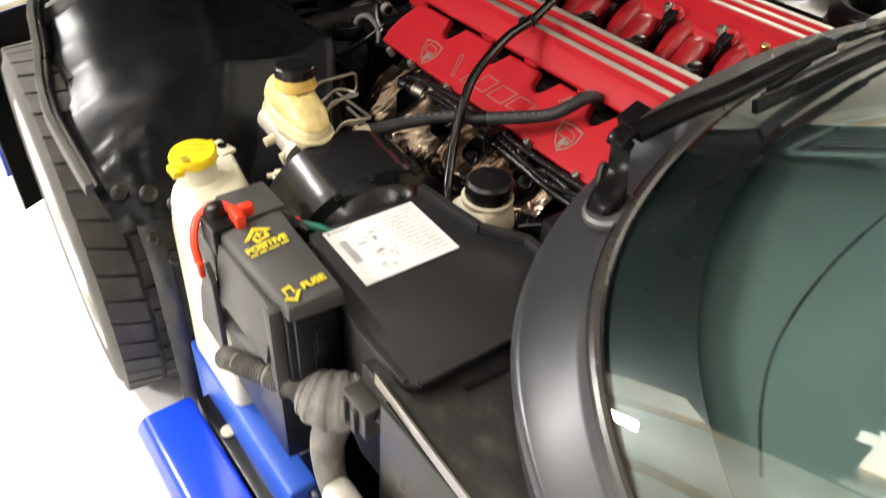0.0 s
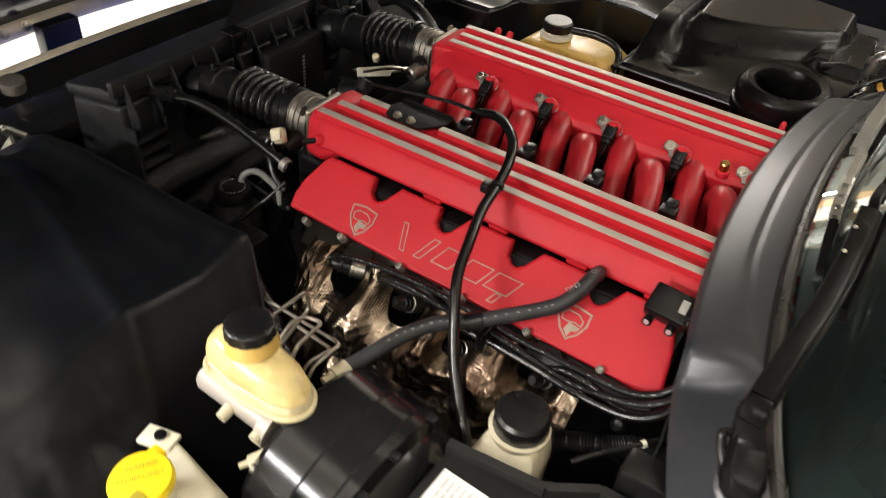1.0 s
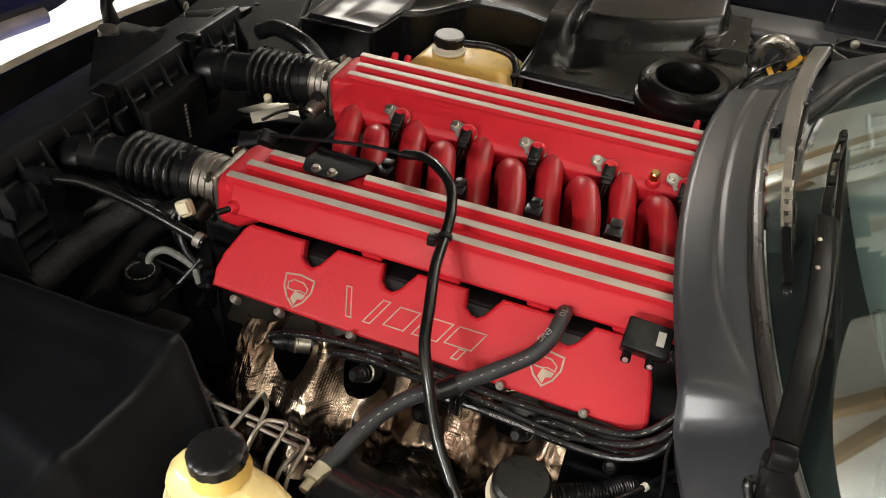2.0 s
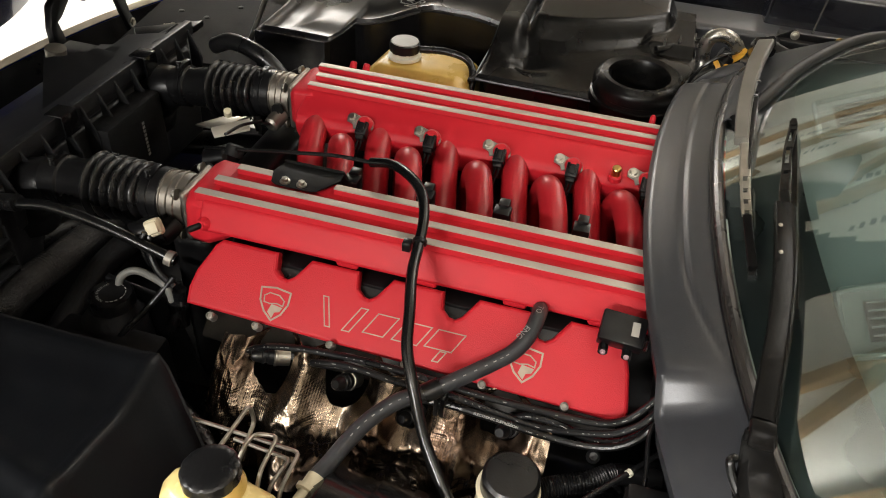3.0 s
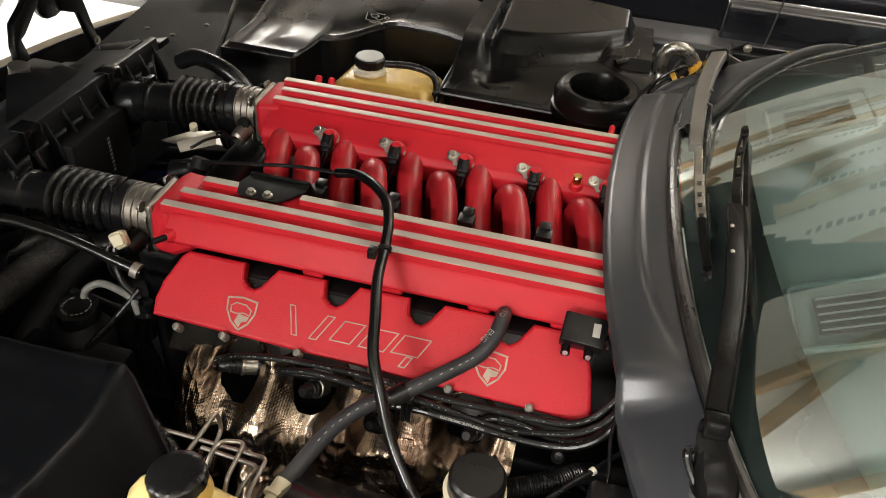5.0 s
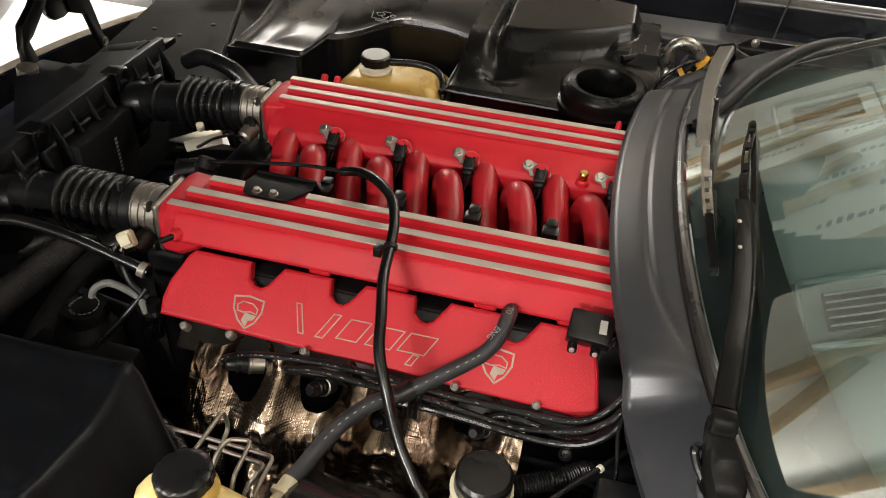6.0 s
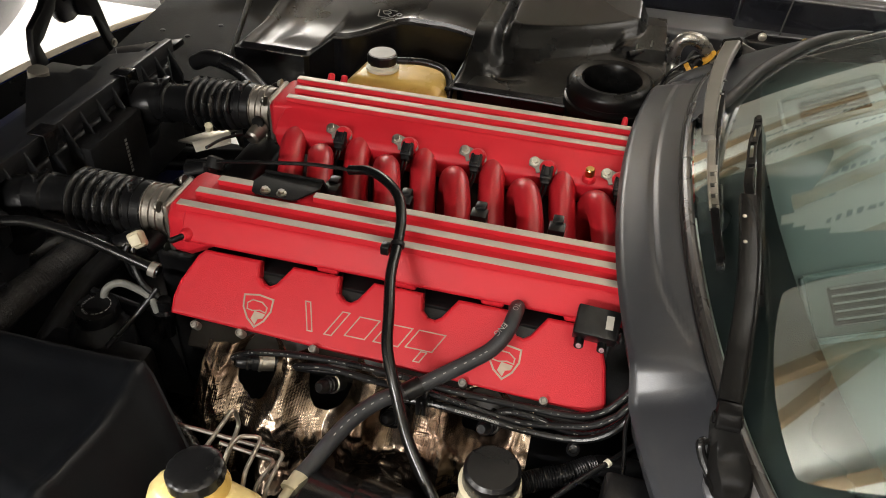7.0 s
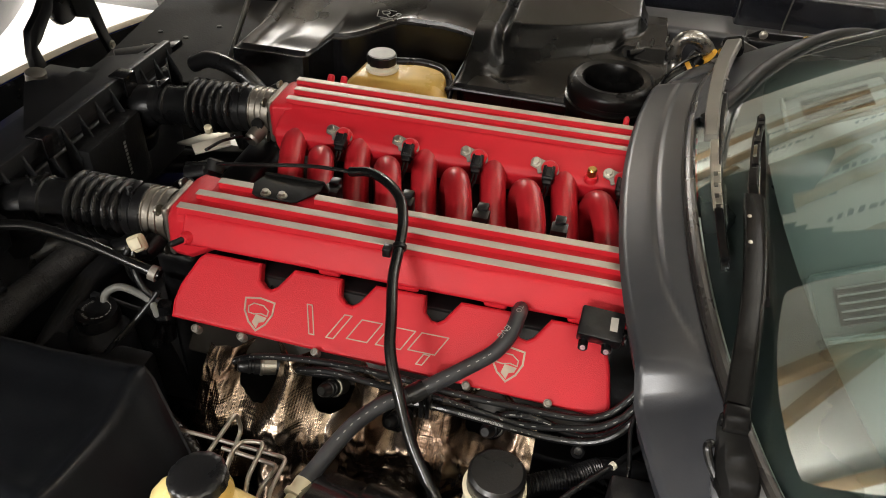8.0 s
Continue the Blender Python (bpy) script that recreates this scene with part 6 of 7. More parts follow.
# braided sleeve and grey hose behind the steering tank
BRAID = mat("grey_black_braid", (0.030, 0.029, 0.029), 0.5, 0, 0.3, 40, 420, 0.6, dust=0.05, spec=0.3)
braid = thing("braided_sleeve", (-0.64, -0.12, 0.56), "fat black braided hose sleeve behind the steering tank", "hose sleeve")
part("sleeve", tube([(-0.66, -0.30, 0.545), (-0.650, -0.241, 0.56), (-0.643, -0.185, 0.56), (-0.637, -0.122, 0.56), (-0.627, -0.057, 0.56), (-0.627, 0.001, 0.56), (-0.63, 0.06, 0.55)], lambda s: 0.0255 + 0.0008 * (int(s * 120) % 2), 20, 24), BRAID, braid)
belt_hose = thing("coolant_hose", (-0.56, -0.2, 0.55), "dark grey rubber coolant hose behind the steering tank", "hose")
part("hose", tube([(-0.53, -0.37, 0.52), (-0.545, -0.31, 0.548), (-0.559, -0.238, 0.555), (-0.569, -0.16, 0.56), (-0.560, -0.095, 0.565), (-0.540, -0.05, 0.57), (-0.50, -0.01, 0.57)], 0.021, 20), DARKWALL, belt_hose)


# ---- brakes, washer and electrics on the near side ----
booster = thing("brake_booster", (0.03, -0.605, 0.48), "glossy black round brake booster", "brake booster")
BOOST = mat("gloss_black_steel", (0.022, 0.022, 0.023), 0.17, 0.45, 0.15, 6, 200, 0.02)
part("drum", lathe([(0, 0.04), (0.003, 0.102), (0.008, 0.115), (0.016, 0.1215), (0.066, 0.1225), (0.070, 0.126), (0.106, 0.127), (0.110, 0.131), (0.124, 0.131), (0.128, 0.122), (0.132, 0.113), (0.142, 0.109), (0.165, 0.092), (0.180, 0.05)], (-0.079, -0.541, 0.569), (1, -0.066, -0.155), 72), BOOST, booster)
for a in (62, 95, 118, 150):
    c = Vector((0.049 + 0.02 * math.sin(radians(a)), -0.549 + 0.131 * math.cos(radians(a)), 0.549 + 0.131 * math.sin(radians(a))))
    part("crimp_tab", box(c.x - 0.006, c.x + 0.006, c.y - 0.005, c.y + 0.005, c.z - 0.004, c.z + 0.004, 0.001), BOOST, booster)
part("stud", lathe([(0, 0.005), (0.03, 0.005)], (-0.040, -0.63, 0.625), (-1, -0.3, 0.3), 12), STEEL, booster)

master = thing("brake_master_cylinder", (-0.10, -0.585, 0.58), "cast brake master cylinder with yellowed fluid reservoir", "master cylinder")
part("cylinder", lathe([(0, 0.014), (0.006, 0.018), (0.095, 0.018), (0.098, 0.030), (0.112, 0.030)], (-0.184, -0.590, 0.664), (1, 0.03, -0.17), 24), mat("pinkish_cast_metal", (0.44, 0.395, 0.35), 0.45, 0.25, 0.1, 30), master)
FLUID = mat("yellow_fluid_plastic", (0.68, 0.59, 0.36), 0.28, 0, 0.3, 18, 200, 0.05)
RES = ((-0.168, -0.606), (-0.120, -0.612), (-0.062, -0.606), (-0.040, -0.596), (-0.030, -0.575), (-0.040, -0.551), (-0.066, -0.540), (-0.120, -0.534), (-0.168, -0.538), (-0.186, -0.552), (-0.190, -0.574), (-0.184, -0.594))


def res_level(z, inset, fall=0.0):
    cx, cy = -0.111, -0.569
    out = []
    for x, y in RES:
        px, py = cx + (x - cx) * (0.90 - inset / 0.075), cy + (y - cy) * (0.88 - inset / 0.039)
        out.append((px, py, z - fall * max(px + 0.125, 0)))
    return out


LEVELS = ((0.655, 0.016, 0), (0.664, 0.006, 0), (0.676, 0.002, 0), (0.690, 0.001, 0.05), (0.706, 0.0015, 0.11), (0.714, 0.002, 0.15), (0.727, 0.005, 0.22), (0.736, 0.012, 0.26), (0.740, 0.022, 0.28))
part("reservoir", bevel_all(loft([res_level(*k) for k in LEVELS[:5]]), 0.003, 2, 25), FLUID, master, "pale translucent reservoir", angle=60)
part("reservoir_top", bevel_all(loft([res_level(*k) for k in LEVELS[4:]]), 0.003, 2, 25), mat("stained_fluid_plastic", (0.68, 0.54, 0.23), 0.26, 0, 0.3, 22, 200, 0.05), master, "yellow stained upper half", angle=60)
part("seam_flange", tube([(x, y, z) for x, y, z in res_level(0.688, 0.0, 0.05) + res_level(0.688, 0.0, 0.05)[:1]], 0.0035, 8), FLUID, master)
part("neck", lathe([(0, 0.031), (0.008, 0.029), (0.020, 0.026)], (-0.124, -0.566, 0.732), (-0.06, 0.03, 1), 32), AMBER, master, "amber stained filler neck")
part("cap", lathe([(0, 0.0275), (0.002, 0.0290), (0.014, 0.0285), (0.016, 0.0265), (0.0172, 0.020), (0.0172, 0.0005)], (-0.125, -0.565, 0.747), (-0.06, 0.03, 1), 48, True, 4, 0.03), RUBBER, master, "black ribbed screw cap")
for x in (-0.13, -0.08):
    part("port", lathe([(0, 0.008), (0.016, 0.007)], (x, -0.604, 0.654), (0, -1, -0.2), 12), CREAM, master)
part("outlet", lathe([(0, 0.009), (0.018, 0.008), (0.020, 0.004), (0.030, 0.0035)], (-0.065, -0.618, 0.632), (-0.5, -0.8, -0.1), 14), CREAM, master)


def bent(pts, r=0.008):
    """Straight legs with tight rounded bends."""
    pts = [Vector(p) for p in pts]
    out = [pts[0]]
    for p, c, q in zip(pts, pts[1:], pts[2:]):
        a = c + (p - c).normalized() * min(r, (p - c).length * 0.45)
        b = c + (q - c).normalized() * min(r, (q - c).length * 0.45)
        out += [a * (1 - t) ** 2 + c * 2 * t * (1 - t) + b * t * t for t in (0, 0.25, 0.5, 0.75, 1)]
    return out + [pts[-1]]


def brake_line(pts):
    return single("brake_line", tube(bent(pts), 0.0025, 10, 1), PIPE, "bent dull steel brake line", "brake line", "brake lines")


brake_line([(-0.162, -0.575, 0.672), (-0.153, -0.512, 0.710), (-0.147, -0.452, 0.713), (-0.144, -0.452, 0.685), (-0.142, -0.485, 0.677), (-0.140, -0.55, 0.655)])
brake_line([(-0.133, -0.545, 0.675), (-0.132, -0.495, 0.704), (-0.131, -0.474, 0.696), (-0.105, -0.472, 0.700), (-0.102, -0.520, 0.703), (-0.100, -0.56, 0.650)])
brake_line([(-0.260, -0.437, 0.634), (-0.205, -0.445, 0.645), (-0.086, -0.463, 0.667), (-0.083, -0.515, 0.676), (-0.080, -0.55, 0.640)])
brake_line([(-0.175, -0.452, 0.640), (-0.097, -0.466, 0.653), (-0.100, -0.505, 0.662), (-0.102, -0.54, 0.630)])
single("foil_wrapped_pipe", tube([(-0.33, -0.38, 0.60), (-0.27, -0.40, 0.565), (-0.22, -0.43, 0.54), (-0.15, -0.45, 0.50)], 0.011, 14, 14), mat("black_crinkled_tape", (0.02, 0.018, 0.017), 0.25, 0.3, 0.4, 60, 160, 0.9), "pipe wrapped in dark crinkled tape", "pipe")

washer = thing("washer_bottle", (-0.09, -0.73, 0.28), "milky washer fluid bottle with yellow cap", "washer bottle")
def bottle_ring(x0, x1, x2, yo, yi, yf, z, n=5):
    """A rounded level of the bottle: outer side straight, inner front corner drawn out to yf at x0."""
    pts = []
    corner = ((x1, yo, 0.020), (x2, yi, 0.016), (x0 - 0.020, yf, 0.012), (x0, yo, 0.024))
    for i, (x, y, r) in enumerate(corner):
        a, b = Vector(corner[i - 1][:2]), Vector(corner[(i + 1) % 4][:2])
        c = Vector((x, y))
        p, q = c + (a - c).normalized() * r, c + (b - c).normalized() * r
        for k in range(n + 1):
            t = k / n
            m = p * (1 - t) ** 2 + c * 2 * t * (1 - t) + q * t * t
            pts.append((m.x, m.y, z))
    return pts


part("bottle", loft([bottle_ring(*r) for r in ((-0.112, 0.06, 0.06, -0.790, -0.68, -0.70, 0.34), (-0.113, 0.06, 0.06, -0.787, -0.68, -0.69, 0.44), (-0.120, 0.055, 0.05, -0.784, -0.68, -0.675, 0.52), (-0.138, 0.02, 0.03, -0.779, -0.68, -0.665, 0.570), (-0.143, -0.01, 0.01, -0.773, -0.682, -0.658, 0.605), (-0.144, -0.04, -0.03, -0.766, -0.684, -0.657, 0.622), (-0.141, -0.055, -0.045, -0.757, -0.688, -0.660, 0.632), (-0.136, -0.070, -0.060, -0.748, -0.694, -0.664, 0.637))]), MILK, washer, angle=50)
part("filled_base", box(-0.112, 0.230, -0.795, -0.752, 0.15, 0.350, 0.006, 3), mat("blue_fluid_in_bottle", (0.03, 0.10, 0.52), 0.35, 0, 0.1, 8, 200, 0.04), washer, "base full of blue fluid")
part("tab", prism([(-0.195, -0.665), (-0.155, -0.655), (-0.150, -0.680), (-0.190, -0.690)], "z", 0.633, 0.640, 0.002), MILK, washer)
part("tab_screw", lathe([(0, 0.007), (0.003, 0.007), (0.0035, 0.003)], (-0.172, -0.670, 0.640), (0, 0, 1), 14), GLOSS, washer)
part("neck", lathe([(0, 0.030), (0.03, 0.029), (0.05, 0.028)], (-0.122, -0.728, 0.620), (0, -0.05, 1), 28), MILK, washer)
wcap = part("cap", lathe([(0, 0.0315), (0.003, 0.0328), (0.010, 0.0328), (0.014, 0.0305), (0.015, 0.0005)], (-0.122, -0.730, 0.664), (0, -0.05, 1), 40), YELLOW, washer, "yellow snap cap")
part("cap_tab", box(-0.146, -0.128, -0.708, -0.692, 0.664, 0.674, 0.003), YELLOW, wcap)
part("cap_tab", box(-0.116, -0.088, -0.772, -0.754, 0.662, 0.674, 0.004), YELLOW, wcap)
for i, line in enumerate(("WASHER", "FLUID ONLY")):
    lettering(line, 0.0082, facing((-0.130 + i * 0.010, -0.722 - i * 0.008, 0.6808), (0.55, 0.8, 0), (0, -0.05, 1)), wcap, material=mat("olive_print", (0.30, 0.24, 0.01), 0.6))
part("cap_symbol", join(box(-0.112, -0.098, -0.752, -0.742, 0.6796, 0.6804, 0)), mat("olive_print_bar", (0.30, 0.24, 0.01), 0.6), wcap)

fuse = thing("fuse_box", (0.15, -0.735, 0.50), "charcoal power distribution box with yellow printed arrows", "fuse box")
part("body", box(0.080, 0.230, -0.772, -0.705, 0.515, 0.665, 0.004), PLASTIC, fuse)
part("lower_shelf", prism([(-0.790, 0.548), (-0.772, 0.556), (-0.772, 0.548), (-0.790, 0.540)], "x", 0.05, 0.205, 0.002), GREYB, fuse)
lid = part("lid", bevel_all(loft([[(0.066, -0.777, 0.664), (0.238, -0.772, 0.664), (0.246, -0.704, 0.664), (0.074, -0.694, 0.664)], [(0.068, -0.775, 0.682), (0.236, -0.770, 0.684), (0.242, -0.708, 0.690), (0.076, -0.698, 0.688)]]), 0.004, 2, 30), GREYB, fuse)
up = Vector((0.0, -0.07, 1))


def on_lid(x, y):
    return Vector((x, y, 0.6905 + 0.08 * (y + 0.700) + 0.0015))


def lid_patch(pts):
    bm = bmesh.new()
    bm.faces.new([bm.verts.new(on_lid(x, y) + Vector((0, 0, 0.0004))) for x, y in pts])
    return bm


def lid_ring(pts, k=0.55):
    """An outline printed on the lid."""
    cx, cy = sum(p[0] for p in pts) / len(pts), sum(p[1] for p in pts) / len(pts)
    ins = [(cx + (x - cx) * k, cy + (y - cy) * k) for x, y in pts]
    n = len(pts)
    return join(*[lid_patch([pts[i], pts[(i + 1) % n], ins[(i + 1) % n], ins[i]]) for i in range(n)])


part("arrow", lid_ring([(0.122, -0.750), (0.118, -0.731), (0.108, -0.733), (0.107, -0.724), (0.093, -0.743), (0.112, -0.762), (0.111, -0.752)], 0.62), YPRINT, lid, "yellow printed arrow outline")
part("plus_mark", join(lid_patch([(0.103, -0.744), (0.103, -0.741), (0.114, -0.741), (0.114, -0.744)]), lid_patch([(0.107, -0.748), (0.107, -0.737), (0.110, -0.737), (0.110, -0.748)])), YPRINT, lid)
lettering("POSITIVE", 0.0128, facing(on_lid(0.130, -0.742) + Vector((0, 0, 0.0004)), (0, 1, 0.08), (0, -0.08, 1)), lid, material=YPRINT, bold=0.0007)
part("print_bar", join(*[lid_patch([(0.138, a), (0.138, b), (0.141, b), (0.141, a)]) for a, b in ((-0.766, -0.757), (-0.755, -0.746), (-0.744, -0.730), (-0.728, -0.718))]), YPRINT, lid, "yellow printed bars", kind="stuff")
part("arrow", lid_ring([(0.208, -0.764), (0.206, -0.753), (0.220, -0.752), (0.219, -0.745), (0.233, -0.757), (0.224, -0.769), (0.222, -0.763)], 0.62), YPRINT, lid, "yellow printed arrow outline")
lettering("FUSE", 0.0135, facing(on_lid(0.217, -0.729) + Vector((0, 0, 0.0004)), (0, 1, 0.08), (0, -0.08, 1)), lid, material=YPRINT, bold=0.0007)
part("front_flange", prism([(-0.794, 0.590), (-0.786, 0.590), (-0.772, 0.668), (-0.780, 0.668)], "x", 0.072, 0.212, 0.002), GREYB, fuse)
part("flange_side", prism([(0.01, 0.50), (0.080, 0.49), (0.084, 0.62), (0.070, 0.645), (0.03, 0.57)], "y", -0.800, -0.792, 0.002), GREYB, fuse)
part("bracket", bevel_all(loft([[(0.020, -0.779, z), (0.212, -0.782, z), (0.218, -0.70, z), (0.020, -0.70, z)] for z in (0.40, 0.535)]), 0.004, 2, 30), PLASTIC, fuse)
part("corner_post", box(0.206, 0.222, -0.788, -0.768, 0.53, 0.672, 0.004), GREYB, fuse)
part("end_face", box(0.226, 0.236, -0.764, -0.712, 0.50, 0.660, 0.003), PLASTIC, fuse)
part("latch", join(box(0.235, 0.240, -0.742, -0.728, 0.60, 0.64, 0.0015), box(0.235, 0.238, -0.744, -0.741, 0.52, 0.62, 0.001)), PLASTIC, fuse)
post = thing("battery_post", (0.05, -0.75, 0.60), "black jump start post with its red cover strap", "terminal")
part("base", box(0.0, 0.062, -0.785, -0.70, 0.60, 0.650, 0.006), GREYB, post)
part("lid_pad", box(-0.022, 0.045, -0.745, -0.675, 0.648, 0.668, 0.005), GREYB, post)
part("cap", join(box(0.034, 0.075, -0.785, -0.745, 0.650, 0.688, 0.004), lathe([(0, 0.013), (0.02, 0.012), (0.022, 0.009)], (0.044, -0.762, 0.680), (-0.3, -0.3, 1), 18)), PLASTIC, post)
part("red_strap", tube([(0.058, -0.802, 0.636), (0.047, -0.800, 0.660), (0.034, -0.789, 0.680), (0.030, -0.772, 0.692), (0.040, -0.757, 0.696), (0.056, -0.748, 0.693)], 0.0058, 10, flat=0.6), REDP, post, "bright red plastic strap")
part("red_hinge", join(box(0.054, 0.082, -0.756, -0.743, 0.680, 0.702, 0.004), box(0.050, 0.064, -0.744, -0.724, 0.682, 0.698, 0.004)), REDP, post, "bright red plastic hinge")
part("strap_end", box(0.058, 0.066, -0.806, -0.797, 0.618, 0.641, 0.002), REDP, post, "bright red strap end")
single("green_wire_loop", tube([(0.060, -0.672, 0.645), (0.080, -0.665, 0.652), (0.098, -0.652, 0.652), (0.11, -0.645, 0.645)], 0.0055, 10), GREEN, "dark green sleeved wire beside the booster", "wire")
single("red_wire_tag", box(0.062, 0.076, -0.678, -0.668, 0.650, 0.658, 0.002), REDP, "small red wire tag", "wire tag")
single("taped_wire", tube([(0.03, -0.70, 0.64), (0.05, -0.685, 0.655), (0.075, -0.682, 0.66), (0.09, -0.67, 0.65)], 0.008, 10), RUBBER, "black taped wires beside the booster", "wire")

panel = thing("computer_cover", (0.24, -0.58, 0.60), "flat matt black engine computer cover with a white emission label", "cover")
MATT = mat("matt_black_plastic", (0.008, 0.0078, 0.0075), 0.58, 0, 0.2, 6, 600, 0.15, dust=0.005)
outline = [(0.100, -0.500), (0.212, -0.486), (0.262, -0.452), (0.42, -0.452), (0.381, -0.56), (0.379, -0.699), (0.368, -0.711), (0.272, -0.711), (0.095, -0.672)]
part("plate", prism(outline, "z", 0.642, 0.652, 0.003), MATT, panel)
part("skirt", prism([(x * 0.97 + 0.006, y * 0.97 - 0.018) for x, y in outline], "z", 0.42, 0.643, 0.004), MATT, panel)
part("raised_lip", join(*[flat_bar([a, b], 0.012, 0.018, (0, 1, 0) if abs(a[0] - b[0]) > abs(a[1] - b[1]) else (1, 0, 0)) for a, b in (((0.098, -0.500, 0.655), (0.212, -0.487, 0.655)), ((0.212, -0.487, 0.655), (0.262, -0.452, 0.653)), ((0.262, -0.452, 0.653), (0.36, -0.45, 0.653)))]), MATT, panel)
part("edge_bead", join(*[flat_bar([a, b], 0.007, 0.004, c) for a, b, c in (((0.274, -0.708, 0.653), (0.367, -0.708, 0.653), (0, 1, 0)), ((0.377, -0.698, 0.653), (0.379, -0.56, 0.653), (1, 0, 0)))]), MATT, panel)
LC = [Vector((0.111, -0.525, 0.6532)), Vector((0.224, -0.529, 0.6532)), Vector((0.221, -0.664, 0.6532)), Vector((0.108, -0.659, 0.6532))]
lbm = bmesh.new()
lbm.faces.new([lbm.verts.new(v) for v in LC])
lab = part("emission_label", lbm, PAPER, panel, "white printed paper label")
rnd = random.Random(7)


def label_patch(a0, a1, b0, b1):
    bm = bmesh.new()
    bm.faces.new([bm.verts.new(LC[0].lerp(LC[1], a).lerp(LC[3].lerp(LC[2], a), b) + Vector((0, 0, 0.0003))) for a, b in ((a0, b0), (a1, b0), (a1, b1), (a0, b1))])
    return bm


FAINT = mat("faint_grey_print", (0.60, 0.60, 0.59), 0.6)
MIDGREY = mat("mid_grey_print", (0.34, 0.34, 0.34), 0.6)
part("heading_bar", join(label_patch(0.035, 0.05, 0.70, 0.92), label_patch(0.06, 0.07, 0.74, 0.92), label_patch(0.03, 0.07, 0.935, 0.965)), MIDGREY, lab, "grey heading bars", kind="stuff")
part("bar_block", join(*[label_patch(0.24 + k * 0.0165, 0.24 + k * 0.0165 + rnd.uniform(0.006, 0.012), 0.85, 0.93) for k in range(25)]), MIDGREY, lab, "block of thin grey bars", kind="stuff")
part("diagram", join(*[label_patch(a, a + rnd.uniform(0.015, 0.06), b, b + rnd.uniform(0.02, 0.06)) for a, b in [(rnd.uniform(0.14, 0.86), rnd.uniform(0.48, 0.74)) for _ in range(34)]], label_patch(0.10, 0.92, 0.795, 0.80), label_patch(0.12, 0.125, 0.46, 0.79), label_patch(0.90, 0.905, 0.46, 0.79)), FAINT, lab, "faint grey printed drawing", kind="stuff")
rows = []
for r in range(13):
    a = 0.08 + r * 0.066
    b = 0.06
    while b < 0.40:
        L = rnd.uniform(0.04, 0.14)
        rows.append(label_patch(a, a + 0.022, b, min(b + L, 0.42)))
        b += L + 0.02
part("print_bar", join(*rows), FAINT, lab, "faint grey printed bars", kind="stuff")

clutch = thing("clutch_fluid_tank", (0.145, -0.42, 0.52), "cream clutch fluid tank with black screw cap", "fluid tank")
part("tank", bevel_all(loft([[(0.110, -0.470, 0.54), (0.185, -0.470, 0.54), (0.185, -0.40, 0.54), (0.110, -0.40, 0.54)], [(0.105, -0.480, 0.605), (0.195, -0.470, 0.605), (0.185, -0.395, 0.610), (0.112, -0.395, 0.610)], [(0.118, -0.455, 0.640), (0.182, -0.450, 0.640), (0.178, -0.395, 0.640), (0.120, -0.395, 0.640)]]), 0.008, 2, 15), CREAM, clutch)
part("collar", lathe([(0, 0.036), (0.008, 0.037), (0.010, 0.033)], (0.147, -0.420, 0.636), (0, -0.02, 1), 32), CREAM, clutch)
part("cap", lathe([(0, 0.032), (0.003, 0.0335), (0.024, 0.0328), (0.028, 0.029), (0.029, 0.0005)], (0.148, -0.420, 0.645), (0, -0.02, 1), 48, True, 6, 0.014), RUBBER, clutch, "black screw cap")
loom = thing("corrugated_loom", (0.24, -0.41, 0.62), "black corrugated wiring sleeve below the cowl", "wiring sleeve")
part("sleeve", tube([(0.177, -0.387, 0.605), (0.206, -0.371, 0.606), (0.239, -0.354, 0.607), (0.265, -0.336, 0.607), (0.293, -0.325, 0.600), (0.321, -0.320, 0.600)], lambda s: 0.0122 + 0.0016 * (int(s * 90) % 2 if s < 0.62 else 0.5), 16, 20), RUBBER, loom)
part("wire", tube([(0.216, -0.422, 0.635), (0.229, -0.408, 0.640), (0.255, -0.381, 0.645), (0.276, -0.361, 0.650), (0.291, -0.343, 0.650), (0.317, -0.314, 0.650)], 0.0036, 10), RUBBER, loom)
part("white_band", lathe([(-0.0025, 0.0048), (0.0025, 0.0048)], (0.276, -0.361, 0.65), (0.62, 0.78, 0.1), 14), MILK, loom)
part("wire", tube([(0.291, -0.315, 0.690), (0.289, -0.333, 0.680), (0.293, -0.370, 0.660), (0.290, -0.396, 0.640)], 0.0026, 10), RUBBER, loom)
part("ring_terminal", lathe([(0, 0.0085), (0.010, 0.0085), (0.012, 0.0065), (0.009, 0.005), (0.008, 0.0005)], (0.236, -0.323, 0.612), (0, -0.5, 0.8), 18), RUBBER, loom)
for k in range(3):
    part("wire", tube([(0.24, -0.36 + k * 0.012, 0.605), (0.26 + k * 0.01, -0.355 + k * 0.015, 0.59), (0.29, -0.35, 0.57), (0.34, -0.35, 0.52)], 0.004, 8), RUBBER, loom)
single("wiper_motor", join(lathe([(0, 0.026), (0.02, 0.026), (0.024, 0.018)], (0.31, -0.44, 0.640), (0.1, -1, 0.1), 22), box(0.27, 0.34, -0.44, -0.40, 0.63, 0.69, 0.006)), PLASTIC, "black wiper motor under the cowl", "wiper motor")

# grey cloth tape loom and bright strips beside the foot box
CLOTH = mat("grey_cloth_tape", (0.17, 0.163, 0.150), 0.62, 0, 0.35, 40, 180, 0.5)
cloth = thing("cloth_loom", (0.2, -0.74, 0.48), "grey cloth-taped wiring loom under the fuse box", "wiring loom")
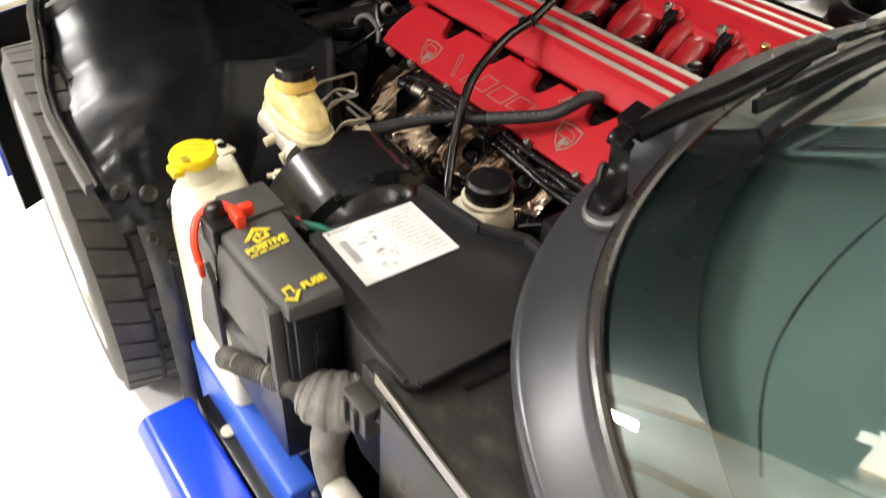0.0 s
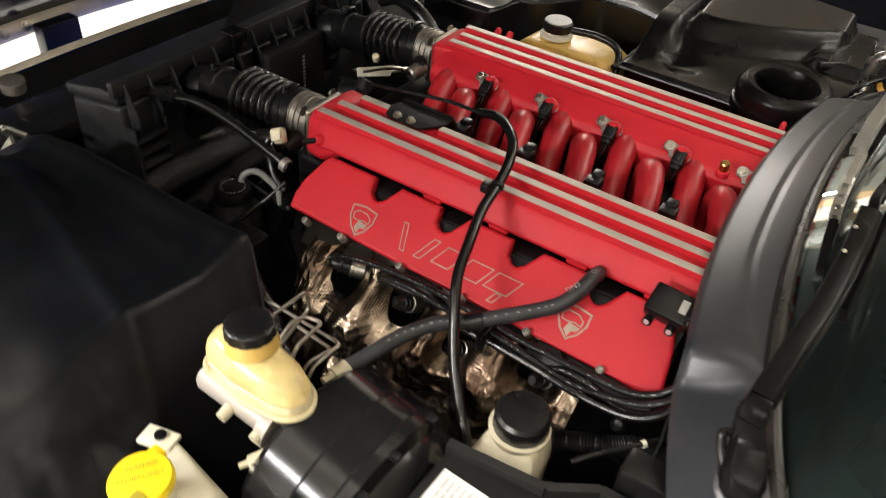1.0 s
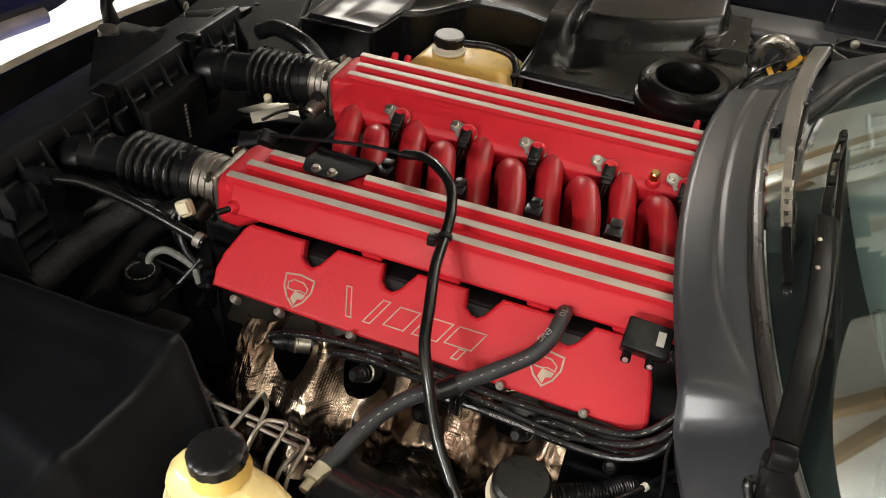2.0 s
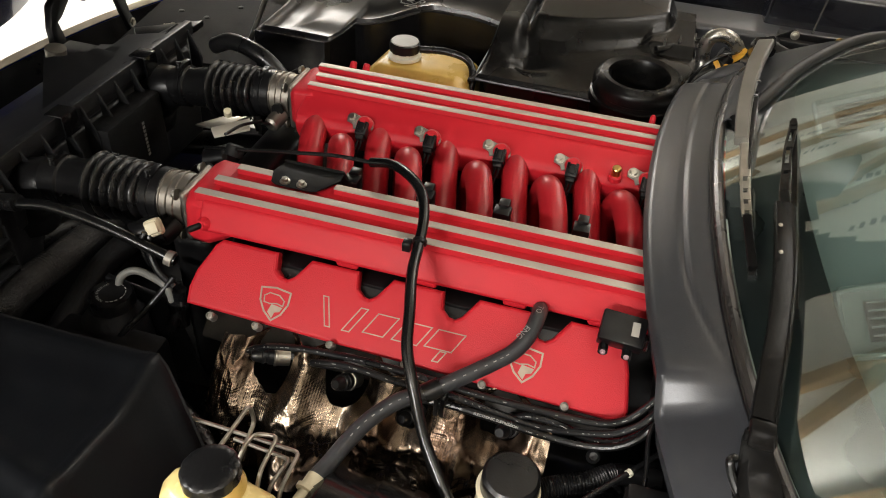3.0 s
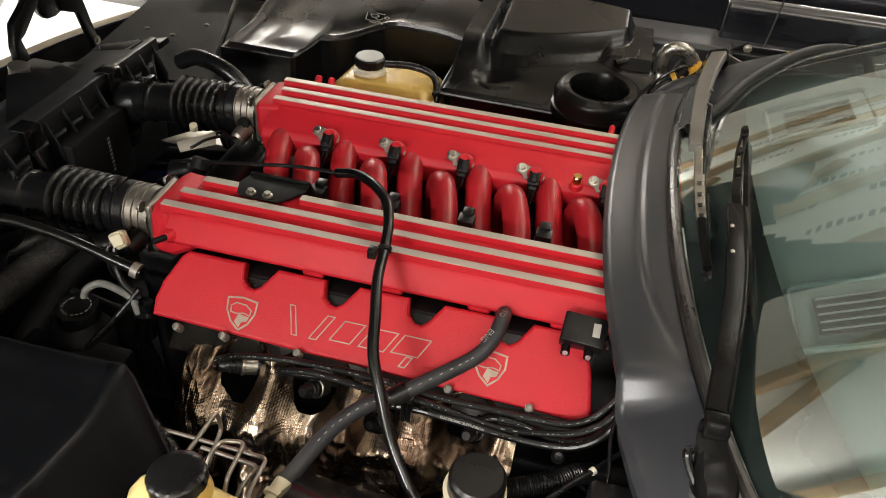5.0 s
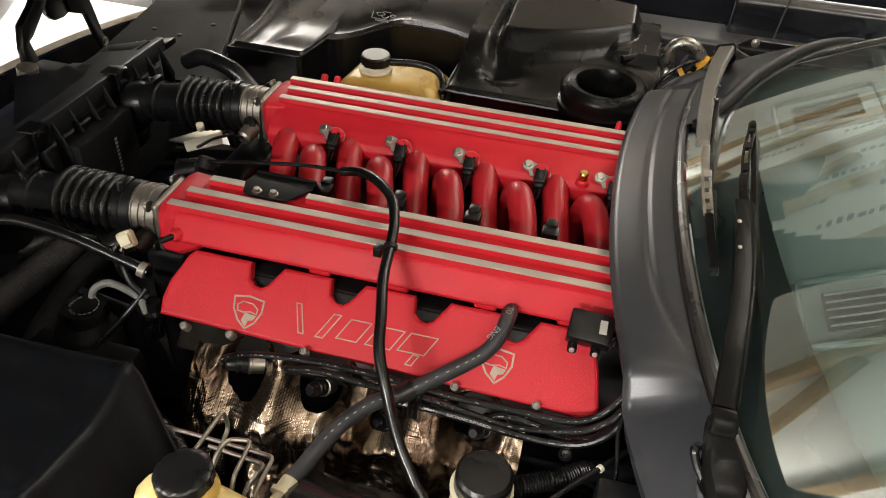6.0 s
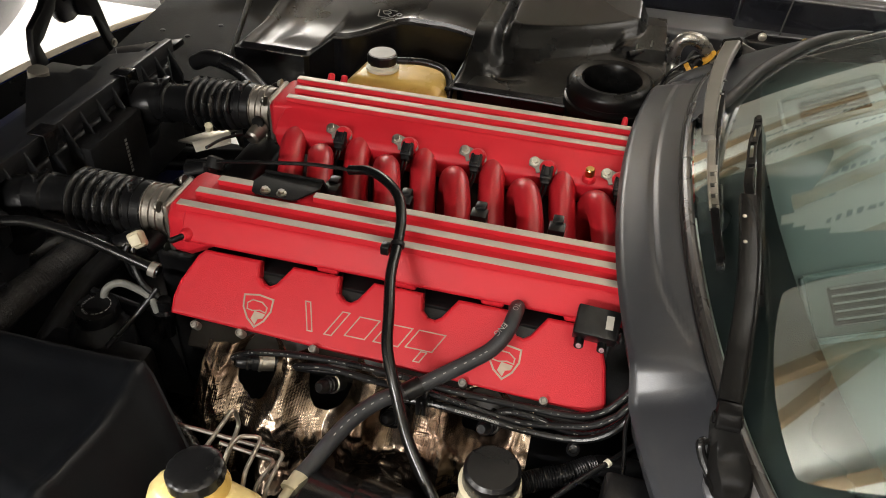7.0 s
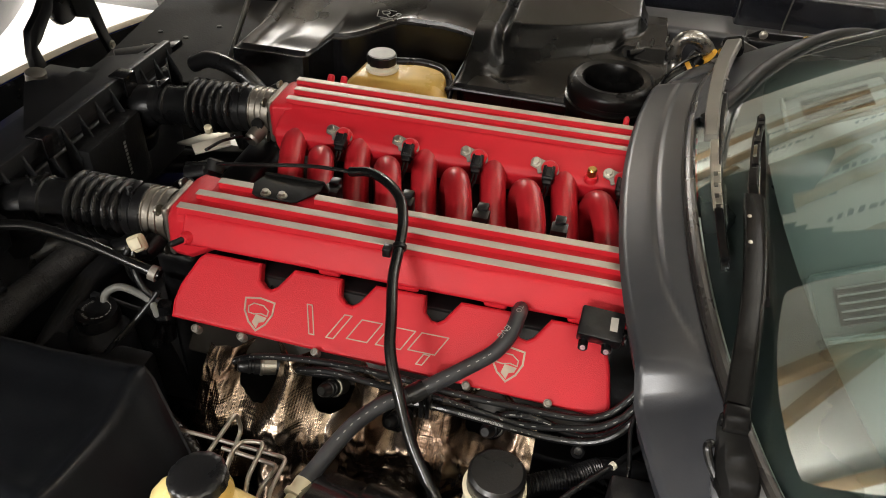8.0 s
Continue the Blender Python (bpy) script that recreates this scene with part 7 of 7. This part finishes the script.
part("corrugated_run", tube([(0.125, -0.812, 0.535), (0.145, -0.808, 0.546), (0.166, -0.801, 0.550), (0.196, -0.784, 0.550), (0.226, -0.767, 0.548), (0.246, -0.756, 0.546)], lambda s: 0.0135 + 0.0020 * (int(s * 100) % 2), 18, 20), CLOTH, cloth, "grey corrugated sleeve")
part("taped_joint", tube([(0.232, -0.764, 0.547), (0.244, -0.757, 0.546), (0.262, -0.745, 0.545), (0.280, -0.722, 0.545), (0.288, -0.697, 0.545), (0.290, -0.680, 0.545)], lambda s: 0.016 + 0.019 * math.sin(math.pi * min(1, s * 1.08)) ** 0.7 + 0.0016 * (int(s * 14) % 2), 20, 12, flat=0.8), CLOTH, cloth, "fat taped joint")
part("branch", tube([(0.262, -0.735, 0.51), (0.268, -0.752, 0.48), (0.282, -0.760, 0.45), (0.300, -0.760, 0.40)], lambda s: 0.024 - 0.006 * s, 14), CLOTH, cloth)
part("branch", tube([(0.318, -0.704, 0.530), (0.330, -0.715, 0.560), (0.345, -0.722, 0.585), (0.38, -0.70, 0.60)], 0.011, 12), PLASTIC, cloth)
part("connector", join(box(0.296, 0.344, -0.745, -0.712, 0.555, 0.600, 0.004), box(0.304, 0.312, -0.751, -0.745, 0.560, 0.595, 0.001), box(0.324, 0.332, -0.751, -0.745, 0.560, 0.595, 0.001)), mat("dark_grey_connector", (0.055, 0.053, 0.05), 0.5), cloth, "dark grey multiway connector")
ledge = thing("inner_wing_panel", (0.45, -0.62, 0.4), "dusty black inner wing panel with bright edge strip", "panel")
part("face", prism([(0.30, -0.722), (0.66, -0.742), (0.66, -0.56), (0.40, -0.46)], "z", 0.600, 0.634, 0.004), mat("dusty_black_panel", (0.016, 0.015, 0.014), 0.45, 0, 0.3, 10, 120, 0.25, dust=0.12), ledge)
part("edge_strip", flat_bar([(0.335, -0.724, 0.640), (0.45, -0.732, 0.641), (0.66, -0.744, 0.642)], 0.003, 0.016, (0, 1, 0)), STEEL, ledge, "bright metal edge strip")
part("step_bead", flat_bar([(0.396, -0.654, 0.636), (0.401, -0.575, 0.636), (0.41, -0.50, 0.636)], 0.008, 0.006, (1, 0, 0)), PLASTIC, ledge)
part("side", prism([(-0.742, 0.30), (-0.736, 0.63), (-0.724, 0.63), (-0.728, 0.30)], "x", 0.36, 0.66, 0.003), PLASTIC, ledge)
single("cast_bracket", bevel_all(loft([[(0.31, -0.79, z), (0.42, -0.795, z), (0.42, -0.752, z), (0.31, -0.752, z)] for z in (0.36, 0.47)]), 0.012, 3, 30), mat("pale_cast_metal", (0.52, 0.49, 0.43), 0.45, 0.5, 0.2, 30, 200, 0.3), "cast aluminium bracket by the door hinge", "bracket")
single("door_check_block", box(0.17, 0.25, -0.77, -0.72, 0.12, 0.34, 0.01, 3), mat("dark_navy_paint", (0.006, 0.010, 0.05), 0.3), "dark navy block beside the washer bottle", "block")
